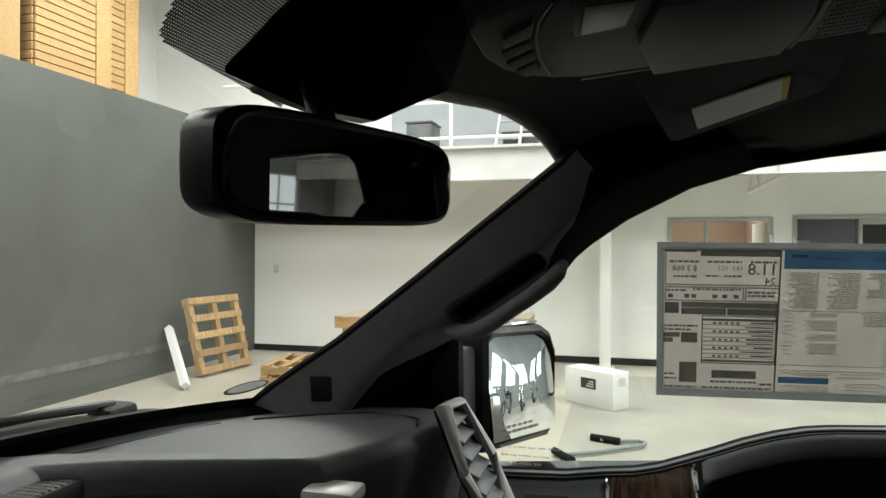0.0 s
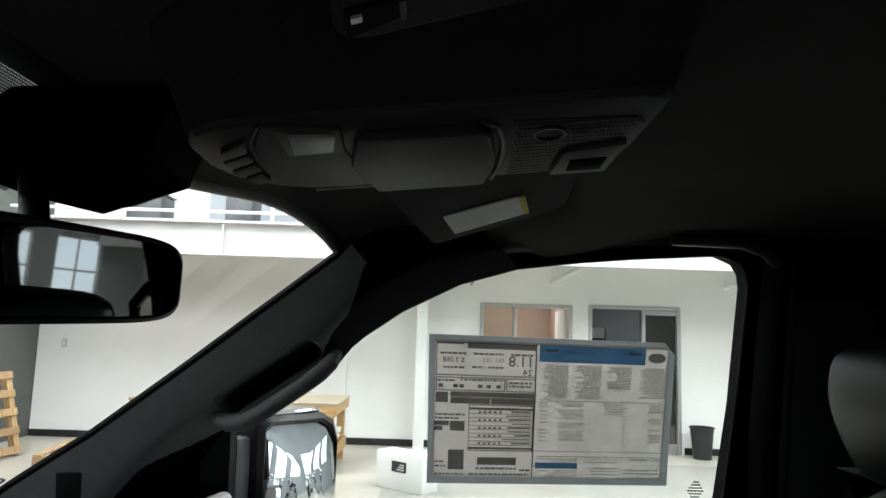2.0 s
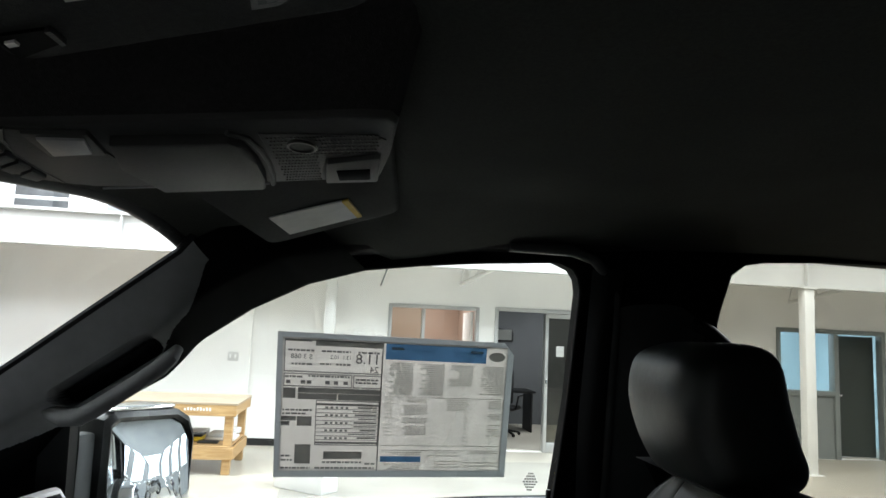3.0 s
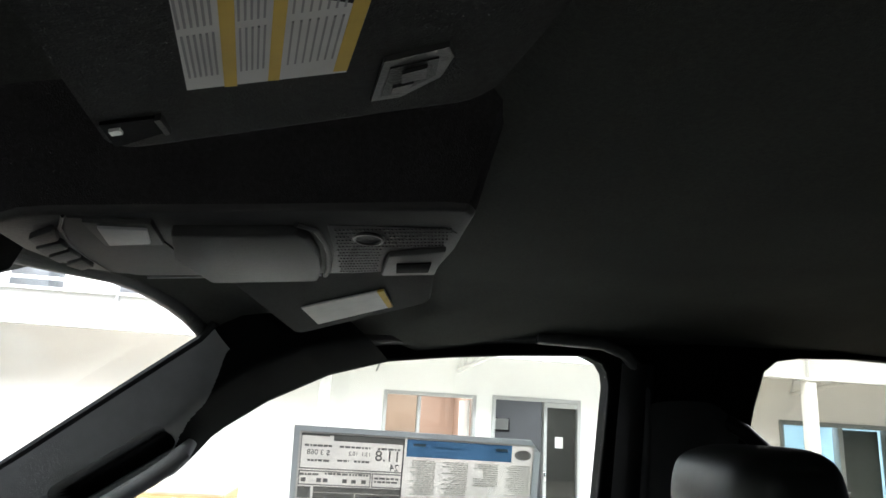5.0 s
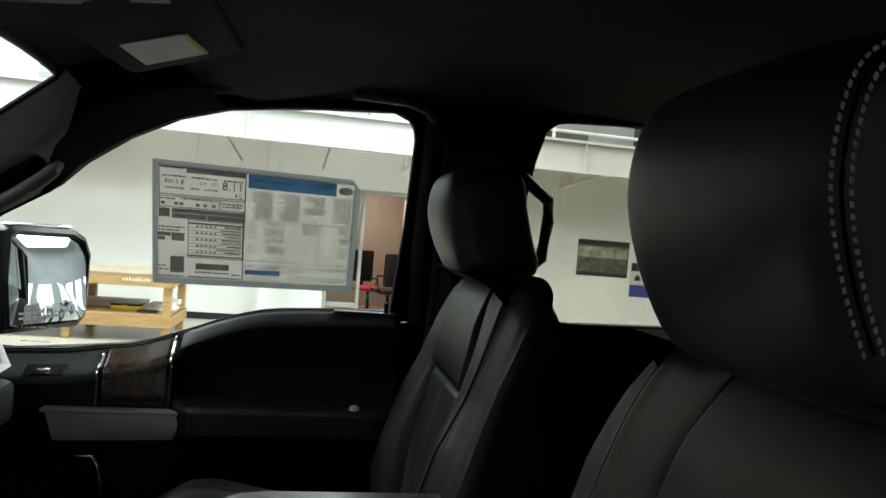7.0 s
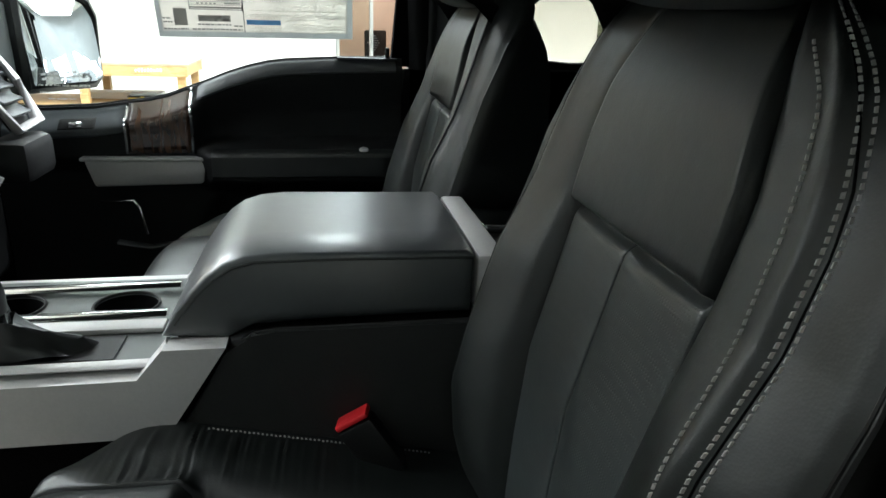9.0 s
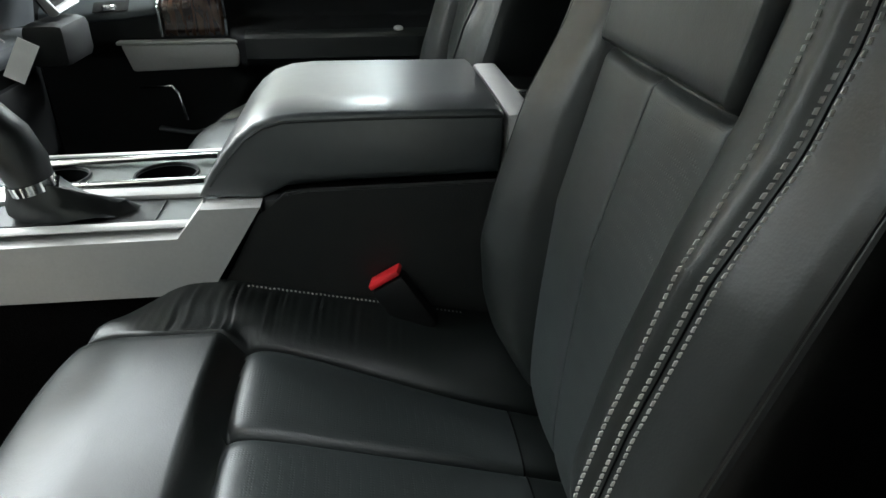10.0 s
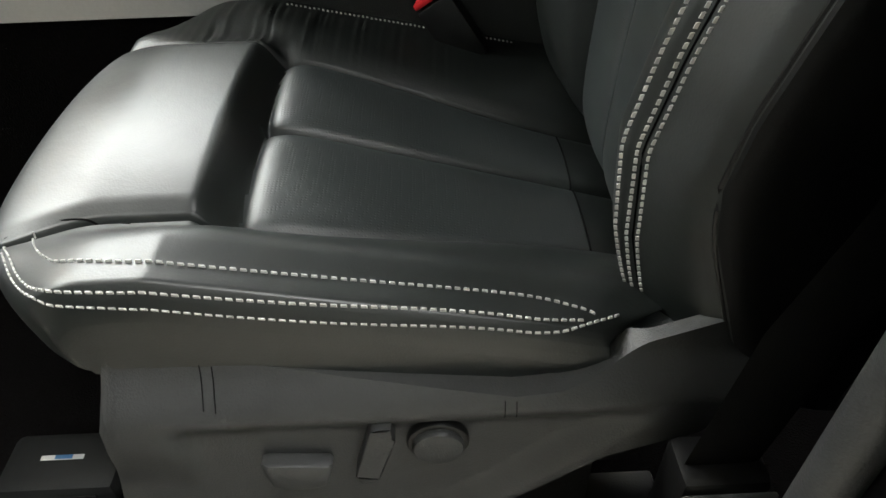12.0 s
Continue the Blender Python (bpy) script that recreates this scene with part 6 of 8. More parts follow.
outline_ = [(-0.10, 0.52), (-0.07, 0.27), (-0.02, 0.13), (0.05, 0.06), (0.12, 0.035), (0.5, 0.04), (0.92, 0.03), (0.975, 0.055), (1.0, 0.14), (1.005, 0.60), (0.995, 0.98), (0.97, 1.02), (0.5, 1.03), (0.10, 1.01), (0.0, 0.97), (-0.06, 0.86), (-0.095, 0.72)]
bm = bmesh.new()
lo = [bm.verts.new(over_point(s, t)) for s, t in outline_]
mid = [bm.verts.new(over_point(0.5 + (s - 0.5) * 1.01, 0.5 + (t - 0.5) * 1.02, -0.005)) for s, t in outline_]
hi = [bm.verts.new(over_point(0.5 + (s - 0.5) * 1.12, 0.5 + (t - 0.5) * 1.9, -0.095)) for s, t in outline_]
bm.faces.new(lo)
for i in range(len(outline_)):
    bm.faces.new((lo[i], lo[(i + 1) % len(outline_)], mid[(i + 1) % len(outline_)], mid[i]))
bm2 = bmesh.new()
mid2 = [bm2.verts.new(v.co) for v in mid]
hi2 = [bm2.verts.new(v.co) for v in hi]
for v in hi:
    bm.verts.remove(v)
for i in range(len(outline_)):
    bm2.faces.new((mid2[i], mid2[(i + 1) % len(outline_)], hi2[(i + 1) % len(outline_)], hi2[i]))
part("cloth_mount", bm2, M_MOUNT, ov, "charcoal cloth surround, recess shade in its colour")
bmesh.ops.bevel(bm, geom=[e for e in bm.edges if len(e.link_faces) == 2], offset=0.003, segments=2, profile=0.5, affect="EDGES", clamp_overlap=True)
part("console_shell", bm, M_OVERHEAD, ov)
over_plate([(0.14, 0.06), (0.27, 0.10), (0.265, 0.56), (0.27, 1.0), (0.06, 0.97), (0.0, 0.86), (0.03, 0.42)], 0.0015, M_TRIM, "lamp_panel", ov, 0.0005)
lens = over_plate([(0.165, 0.075), (0.30, 0.11), (0.268, 0.40), (0.13, 0.40)], 0.004, M_OVERHEAD, "lamp_bezel", ov)
over_plate([(0.188, 0.115), (0.283, 0.15), (0.250, 0.34), (0.152, 0.355)], 0.006, M_LENS, "map_lamp", ov, 0.001, "frosted map lamp lens")
over_plate([(0.325, 0.19), (0.60, 0.205), (0.622, 0.28), (0.636, 0.54), (0.632, 0.80), (0.612, 1.02), (0.275, 1.02), (0.262, 0.56)], 0.008, M_OVERHEAD, "glasses_bin", ov, 0.003, "closed sunglasses bin lid")
part("bin_rim", tube([over_point(s_, t_, 0.002) for s_, t_ in ((0.600, 0.16), (0.640, 0.24), (0.656, 0.42), (0.660, 0.62), (0.652, 0.85), (0.634, 1.02))], 0.0022, 8), M_CONSOLE, ov, "pale raised rim beside the bin")
over_plate([(0.668, 0.20), (0.95, 0.26), (0.985, 0.34), (0.97, 0.52), (0.82, 0.58), (0.79, 1.0), (0.652, 1.0), (0.675, 0.60)], 0.001, M_TRIM, "speaker_mesh", ov, 0.0005)
bm = bmesh.new()
for i in range(30):
    for j in range(15):
        s, t = 0.685 + 0.0095 * i + 0.0047 * (j % 2), 0.26 + 0.05 * j
        if not (s > 0.80 and t > 0.52) and (s - 0.765) ** 2 / 0.0020 + (t - 0.38) ** 2 / 0.010 > 1:
            cylinder(bm, over_point(s, t, 0.0013), (0, 0, 1), 0.0008, 0.001, 5)
part("speaker_perforation", bm, M_BLACK, ov, kind="stuff")
bm = bmesh.new()
sweep(bm, [over_point(0.765, 0.38, 0.002) + Vector((0.0105 * math.cos(a), 0.015 * math.sin(a), 0)) for a in [2 * math.pi * i / 24 for i in range(24)]], disc(0.0014, 6), closed=True)
part("microphone_ring", bm, M_BLACK, ov)
over_plate([(0.825, 0.62), (0.98, 0.55), (0.99, 0.99), (0.815, 0.99)], 0.005, M_CONSOLE, "hook_bezel", ov, 0.002, "grey bezel")
over_plate([(0.852, 0.73), (0.955, 0.72), (0.962, 0.91), (0.860, 0.91)], 0.0062, M_VOID, "hook_slot", ov, 0.001)
for quad in ([(-0.005, 0.28), (0.080, 0.17), (0.052, 0.31), (-0.028, 0.39)], [(-0.038, 0.42), (0.045, 0.34), (0.036, 0.43), (-0.052, 0.53)], [(-0.056, 0.56), (0.030, 0.46), (0.022, 0.57), (-0.062, 0.66)], [(-0.060, 0.70), (0.012, 0.60), (0.002, 0.74), (-0.048, 0.80)]):
    over_plate(quad, 0.0045, M_TRIM, "lamp_button", ov, 0.0015)
part("button_groove", tube([over_point(s_, t_, 0.001) for s_, t_ in ((0.136, 0.05), (0.085, 0.20), (0.05, 0.38), (0.022, 0.60), (0.0, 0.88))], 0.0012, 6), M_BLACK, ov)
part("far_lip", tube([over_point(0.07, 1.03, 0.001), over_point(0.35, 1.034, 0.001), over_point(0.62, 1.035, 0.001)], 0.0011, 6), M_LENS, ov)


def visor(name, c, label, warn):
    """A sun visor plate with corners front-inner, rear-inner, rear-outer, front-outer."""
    v = thing(name, c[0], label, "sun visor", "sun visors")
    fi, ri, ro, fo = (Vector(p) for p in c)

    def at(s, t, off=0.0):
        return fi.lerp(ri, s).lerp(fo.lerp(ro, s), t) + Vector((0, 0, -off))

    bm = bmesh.new()
    rows_ = []
    outline = []
    for cs, ct, a0 in ((0.08, 0.05, 180), (0.92, 0.05, 270), (0.92, 0.95, 0), (0.08, 0.95, 90)):
        for k in range(5):
            a = radians(a0 + 22.5 * k)
            outline.append((cs + 0.08 * math.cos(a), ct + 0.05 * math.sin(a)))
    for off, k in ((0.008, 0.97), (0.004, 1.0), (-0.006, 1.0), (-0.010, 0.97)):
        rows_.append([bm.verts.new(at(0.5 + (s - 0.5) * k, 0.5 + (t - 0.5) * k, off)) for s, t in outline])
    for a, b in zip(rows_, rows_[1:]):
        for i in range(len(outline)):
            bm.faces.new((a[i], a[(i + 1) % len(outline)], b[(i + 1) % len(outline)], b[i]))
    bm.faces.new(rows_[0])
    bm.faces.new(rows_[-1])
    part("visor_board", bm, M_VISOR, v)

    def patch(quad, h, mat, pname, parent=v, plabel=""):
        bm = bmesh.new()
        lo = [bm.verts.new(at(s, t, 0.008 + h)) for s, t in quad]
        hi = [bm.verts.new(at(s, t, 0.006)) for s, t in quad]
        bm.faces.new(lo)
        for i in range(len(quad)):
            bm.faces.new((lo[i], hi[i], hi[(i + 1) % len(quad)], lo[(i + 1) % len(quad)]))
        return part(pname, bm, mat, parent, plabel, smooth=False)

    warn(patch)
    return v


def warn_driver(patch):
    lab = patch([(0.235, 0.170), (0.572, 0.160), (0.585, 0.62), (0.255, 0.64)], 0.0006, M_LABEL, "warning_label", plabel="white warning label with yellow bands")
    for a, w in ((0.313, 0.026), (0.404, 0.024), (0.542, 0.030)):
        patch([(a, 0.168), (a + w, 0.166), (a + w + 0.010, 0.62), (a + 0.010, 0.63)], 0.0011, M_LABELYELLOW, "yellow_band", lab)
    for a in (0.245, 0.256, 0.267, 0.278, 0.289, 0.300, 0.347, 0.358, 0.369, 0.380, 0.391, 0.440, 0.455, 0.470, 0.485, 0.500, 0.515, 0.530):
        for b in (0.20, 0.30, 0.40, 0.50):
            patch([(a, b), (a + 0.0042, b), (a + 0.0055, b + 0.085), (a + 0.0013, b + 0.085)], 0.0011, M_LABELTEXT, "text_bar", lab)
    cl = patch([(0.645, 0.185), (0.775, 0.200), (0.800, 0.175), (0.800, 0.125), (0.725, 0.080), (0.655, 0.080)], 0.003, M_CONSOLE, "switch_bezel")
    patch([(0.665, 0.170), (0.765, 0.180), (0.782, 0.135), (0.715, 0.095), (0.672, 0.095)], 0.0036, M_TRIM, "switch_recess", cl)
    patch([(0.695, 0.162), (0.745, 0.170), (0.757, 0.143), (0.705, 0.136)], 0.0055, M_CONSOLE, "vanity_switch", cl)
    patch([(0.690, 0.124), (0.735, 0.130), (0.728, 0.110), (0.695, 0.106)], 0.0050, M_CONSOLE, "slider", cl)
    clip = patch([(0.030, 0.115), (0.158, 0.112), (0.170, 0.065), (0.034, 0.035)], 0.0016, M_VOID, "clip_recess")
    patch([(0.152, 0.114), (0.166, 0.114), (0.176, 0.065), (0.164, 0.062)], 0.0030, M_OVERHEAD, "recess_rim", clip)
    patch([(0.045, 0.100), (0.070, 0.100), (0.072, 0.085), (0.047, 0.085)], 0.0030, M_SILVER, "visor_rod", clip)


def warn_passenger(patch):
    lab = patch([(0.189, 0.655), (0.691, 0.641), (0.725, 0.905), (0.192, 0.913)], 0.0006, M_LABEL, "warning_label", plabel="white warning label with a yellow edge")
    patch([(0.650, 0.642), (0.691, 0.641), (0.725, 0.905), (0.690, 0.906)], 0.0011, M_LABELYELLOW, "yellow_band", lab)


visor("sun_visor", [(0.157, -0.147, 1.800), (0.330, -0.165, 1.840), (0.388, -0.535, 1.825), (0.20, -0.51, 1.778)], "charcoal cloth driver sun visor with warning label", warn_driver)
visor("sun_visor", [(0.119, 0.150, 1.826), (0.352, 0.150, 1.879), (0.386, 0.545, 1.864), (0.194, 0.555, 1.802)], "charcoal cloth passenger sun visor with small label", warn_passenger)

# sensor housing and interior mirror
mh = thing("rearview_mirror", (-0.055, 0.01, 1.70), "black rear-view mirror hanging on the windscreen", "rearview mirror")
bm = bmesh.new()
LOWER = [(-0.157, 0.026, 1.779), (-0.125, 0.098, 1.766), (-0.064, 0.098, 1.752), (-0.012, 0.138, 1.784), (-0.012, 0.056, 1.800), (-0.100, 0.022, 1.826)]
lo = [bm.verts.new(p) for p in LOWER]
hi = [bm.verts.new((x + (0.02 if x > -0.09 else 0.0), y * 1.05, max(z + 0.006, 1.850 if x > -0.09 else 1.786))) for x, y, z in LOWER]
bm.faces.new(lo)
bm.faces.new(hi[::-1])
for i in range(len(lo)):
    bm.faces.new((lo[i], hi[i], hi[(i + 1) % len(lo)], lo[(i + 1) % len(lo)]))
bmesh.ops.bevel(bm, geom=list(bm.edges), offset=0.006, segments=3, profile=0.5, affect="EDGES", clamp_overlap=True)
part("sensor_cover", bm, M_VOID, mh)


def frit_point(u, v):
    y = -0.060 + 0.192 * v
    x = -0.1595 - 0.05 * (y + 0.01) + 0.128 * u
    return Vector((x, y, 1.785 + 0.746 * (x + 0.155)))


bm = sheet(frit_point, [i / 60 for i in range(61)], [i / 60 for i in range(61)], lambda u, v: u > 0.24 or v > 0.13 or ((0.24 - u) / 0.24) ** 2 + ((0.13 - v) / 0.13) ** 2 < 1)
part("frit_band", bm, m_frit, mh, "dotted black glass band")
edge_ = [(-0.165, 0.08), (-0.162, 0.175), (-0.156, 0.235), (-0.150, 0.286), (-0.141, 0.308), (-0.114, 0.337), (-0.080, 0.375), (-0.06, 0.30), (-0.07, 0.08)]
bm = prism(edge_, lambda u, v: (Vector((u, v, 1.785 + 0.746 * (u + 0.155))), Vector((u - 0.002, v, 1.788 + 0.746 * (u + 0.155)))))
part("glass_border", bm, M_TRIM, mh, "dark printed band behind the sensor cover")
RM = Matrix.Translation((-0.054, 0.014, 1.700)) @ Matrix.Rotation(math.atan2(-0.26, 0.966), 4, "Z") @ Matrix.Rotation(radians(2), 4, "Y") @ Matrix.Rotation(radians(1.5), 4, "X")
bm = blob((0, 0, 0), (0.026, 0.1255, 0.0340), 5.0, 48, 24)
for v in bm.verts:
    if v.co.x > 0.012:
        v.co.x = 0.012
    v.co = RM @ v.co
part("mirror_shell", bm, M_BLACK, mh)
GM = RM @ Matrix.Rotation(radians(-1.7), 4, "Z")
bm = bmesh.new()
ringg = [(0.114 * math.copysign(abs(math.cos(a)) ** 0.35, math.cos(a)), 0.0285 * math.copysign(abs(math.sin(a)) ** 0.45, math.sin(a))) for a in [2 * math.pi * i / 48 for i in range(48)]]
bm.faces.new([bm.verts.new(GM @ Vector((0.0145, y, z))) for y, z in ringg])
part("mirror_glass", bm, M_DIMMIRROR, mh, "dim tinted mirror glass", smooth=False)
bm = bmesh.new()
sweep(bm, [RM @ Vector((0.013, y * 1.03, z * 1.08)) for y, z in ringg], disc(0.003, 6), closed=True)
part("mirror_rim", bm, M_BLACK, mh)
part("mirror_arm", tube([(-0.075, 0.03, 1.728), (-0.10, 0.06, 1.775)], 0.010, 12), M_BLACK, mh)


# ---------------------------------------------------------------- seats


def spaced(n, power=1.0):
    """Steps from -1 to 1, closer together near the ends."""
    return [math.sin(math.pi / 2 * (-1 + 2 * i / n)) for i in range(n + 1)]


def glide(t, knots):
    """A smooth curve through (t, value) knots."""
    n = len(knots)
    i = max(0, min(n - 2, next((k for k in range(n - 1) if t <= knots[k + 1][0]), n - 2)))
    (t0, p0), (t1, p1) = knots[i], knots[i + 1]
    h = t1 - t0
    f = min(1.0, max(0.0, (t - t0) / h))

    def slope(k):
        if k == 0 or k == n - 1:
            return 0.0 if k == 0 else (knots[k][1] - knots[k - 1][1]) / (knots[k][0] - knots[k - 1][0])
        a = (knots[k][1] - knots[k - 1][1]) / (knots[k][0] - knots[k - 1][0])
        b = (knots[k + 1][1] - knots[k][1]) / (knots[k + 1][0] - knots[k][0])
        return 0.0 if a * b <= 0 else 2 * a * b / (a + b)

    m0, m1 = slope(i) * h, slope(i + 1) * h
    return p0 * (2 * f ** 3 - 3 * f * f + 1) + m0 * (f ** 3 - 2 * f * f + f) + p1 * (3 * f * f - 2 * f ** 3) + m1 * (f ** 3 - f * f)


HEAD_OUTLINE = [(0.775, 1.504), (0.754, 1.545), (0.741, 1.592), (0.744, 1.635), (0.758, 1.660), (0.790, 1.673), (0.830, 1.677), (0.862, 1.673), (0.879, 1.653), (0.890, 1.602), (0.905, 1.550), (0.918, 1.513), (0.906, 1.489), (0.870, 1.478), (0.825, 1.477), (0.792, 1.486)]


def closed_curve(knots, a):
    """A smooth closed curve through the knots, a from 0 to 1."""
    n = len(knots)
    f = (a % 1.0) * n
    i, t = int(f), f - int(f)
    p = [knots[(i + k - 1) % n] for k in range(4)]
    return tuple(0.5 * (2 * p[1][j] + (p[2][j] - p[0][j]) * t + (2 * p[0][j] - 5 * p[1][j] + 4 * p[2][j] - p[3][j]) * t * t + (3 * p[1][j] - p[0][j] - 3 * p[2][j] + p[3][j]) * t ** 3) for j in (0, 1))


class Seat:
    """Cushion and back as smooth surfaces. c: middle of the seat across the cab; dx: shift along it; s: side of the door (-1 or 1)."""

    def __init__(self, c, dx, s):
        self.c, self.dx, self.s = c, dx, s

    @staticmethod
    def underside(x):
        """Height of the lower hem of the cushion."""
        return interp(x, [0.22, 0.30, 0.325, 0.34, 0.394, 0.468, 0.547, 0.627, 0.666, 0.69, 0.775], [0.950, 0.956, 0.955, 0.944, 0.934, 0.921, 0.912, 0.913, 0.926, 0.942, 0.945])

    def cushion(self, a, b, off=0.0):
        """a from front (-1) to rear (1), b from the console side (-1) to the door side (1)."""
        q = abs(b)
        x0 = 0.220 + 0.120 * q ** 3.5
        xe = 0.775 - (0.080 if b > 0 else 0.030) * step(0.72, 0.95, q)
        x = x0 + (xe - x0) * (a + 1) / 2
        e = 0.150 - 0.040 * step(0.42, 0.73, x) + 0.012 * step(0.34, 0.26, x)
        wide = 1.0 if b < 0 else 0.0
        ad = glide(q, [(0, 0.0), (0.55, e), (0.62, e + 0.012 + 0.010 * wide), (0.75, 0.198 + 0.008 * wide), (0.84, 0.222 + 0.010 * wide), (0.92, 0.244 + 0.003 * wide), (0.945, 0.2500), (0.975, 0.2555), (1.0, 0.2540)])
        crest = min(1.018, 1.018 - 0.22 * (x - 0.40)) - 0.012 * step(0.36, 0.29, x) - 0.018 * (b < 0)
        zi = 0.977 - 0.31 * (x - 0.425) - 0.016 * math.exp(-max(0.0, x - 0.427) / 0.014)
        zf = 0.992 + 0.008 * (1 - (ad / 0.2) ** 2) - 0.012 * step(0.33, 0.22, x) - 0.036 * step(0.398, 0.432, x)
        fl = step(0.430, 0.422, x)
        inner = zi * (1 - fl) + zf * fl
        inner += 0.011 * (1 - fl) * (1 - ((q - 0.275) / 0.275) ** 2) * (q < 0.55) - 0.009 * (1 - fl) * dip(b, 0.0, 0.055)
        inner += 0.007 * fl * (1 - (q / 0.55) ** 4) * (q < 0.55)
        lift = step(0.26, 0.44, x)
        base = 0.992 - 0.022 * step(0.30, 0.46, x) - 0.31 * max(0.0, x - 0.44)
        z = glide(q, [(0, inner), (0.55, inner - 0.004), (0.62, base + (crest - base) * (0.45 - 0.05 * wide) * lift), (0.75, base + (crest + 0.001 - base) * (0.75 + (0.25 - 0.14 * wide) * lift)), (0.84, crest), (0.92, crest + 0.002), (0.945, crest - 0.005), (0.975, crest - 0.030), (1.0, min(crest - 0.04, self.underside(x)))]) if q > 0.50 else inner
        z -= 0.011 * dip(q, 0.55, 0.010)
        if b < -0.55 and 0.24 < x < 0.66:
            wr = math.sin(x * 470 + 3 * math.sin(x * 61) + b * 14) + 0.7 * math.sin(x * 810 + b * 17 + 2 * math.sin(x * 97))
            amount = (0.35 + 0.65 * step(0.58, 0.46, x)) * step(0.28, 0.36, x) * step(0.66, 0.58, x) * step(-0.55, -0.60, b) * step(-0.93, -0.80, b) * (0.6 + 0.4 * math.sin(x * 130 + b * 9))
            ad += 0.0012 * wr * amount
            z += 0.0010 * wr * amount
        low = self.underside(x)
        k = max(0.0, 1 - abs(a) ** 14) ** 0.35
        z = low + (z + off - low) * k if z > low else z
        out = off * 0.9 * step(0.90, 1.0, q)
        return Vector((x + self.dx + (0.012 * (1 - k) - off * (1 - k)) * (a < 0), self.c + self.s * math.copysign(ad + out, b), z))

    def back(self, w, b, off=0.0):
        """w from the foot (-1) to the top (1), b across as in cushion()."""
        z = 1.187 + 0.315 * w
        q = abs(b)
        nar = interp(z, [1.10, 1.20, 1.36, 1.39, 1.42, 1.435, 1.451, 1.467, 1.48, 1.502], [1.0, 1.04, 1.045, 1.035, 1.01, 0.99, 0.965, 0.925, 0.87, 0.72]) if b < 0 else interp(z, [1.30, 1.36, 1.39, 1.42, 1.435, 1.451, 1.467, 1.48, 1.502], [1.0, 0.975, 0.938, 0.872, 0.830, 0.765, 0.68, 0.60, 0.46])
        edge = interp(z, [0.88, 1.0, 1.30, 1.37, 1.42, 1.46, 1.502], [0.112, 0.114, 0.121, 0.120, 0.109, 0.096, 0.078])
        xf = interp(z, [0.87, 0.95, 1.05, 1.15, 1.30, 1.42, 1.50], [0.735, 0.745, 0.752, 0.762, 0.800, 0.826, 0.845])
        xi = interp(z, [0.87, 0.95, 1.0, 1.07, 1.13, 1.235, 1.27, 1.31, 1.38, 1.45, 1.5], [0.735, 0.714, 0.703, 0.698, 0.712, 0.745, 0.762, 0.781, 0.805, 0.828, 0.845])
        xs = interp(z, [0.87, 0.98, 1.04, 1.076, 1.118, 1.177, 1.274, 1.344, 1.42, 1.5], [0.80, 0.764, 0.742, 0.736, 0.742, 0.760, 0.790, 0.812, 0.845, 0.89])
        ad = glide(q, [(0, 0.0), (0.5, edge), (0.58, edge + 0.016 * nar), (0.72, max(edge + 0.02 * nar, 0.176 * nar)), (0.78, 0.190 * nar), (0.84, 0.204 * nar), (0.94, 0.256 * nar), (0.97, 0.262 * nar), (1.0, 0.250 * nar)])
        ad = max(ad, 0.0)
        up = step(1.297, 1.306, z)
        face = xf - 0.012 * up * step(1.50, 1.40, z) + 0.010 * dip(z, 1.300, 0.006) * step(0.50, 0.46, q)
        face = xf + (face - xf) * step(0.515, 0.485, q)
        face += 0.0070 * dip(b, 0.0, 0.020) * (1 - up) - 0.006 * (1 - up) * (1 - ((q - 0.25) / 0.25) ** 2) * (q < 0.5)
        rear = xf + interp(z, [0.87, 1.0, 1.3, 1.38, 1.42, 1.46, 1.5], [0.145, 0.145, 0.125, 0.105, 0.088, 0.062, 0.035])
        front = glide(q, [(0, face), (0.5, face), (0.58, xf + (xi - xf) * 0.50), (0.72, xi + 0.002), (0.78, xi), (0.84, xi + 0.011), (0.94, xs), (0.97, xs + 0.022), (1.0, rear)]) if q > 0.46 else face
        front += 0.010 * dip(q, 0.5, 0.014)
        front += 0.004 * dip(q, 0.93, 0.010)
        k = max(0.0, 1 - abs(w) ** 11) ** 0.32
        x = rear + (front - rear) * k - off * (0.4 + 0.6 * k)
        return Vector((x + self.dx, self.c + self.s * math.copysign(ad + off * step(0.82, 0.97, q), b), z + off * 0.5 * (w > 0.9)))


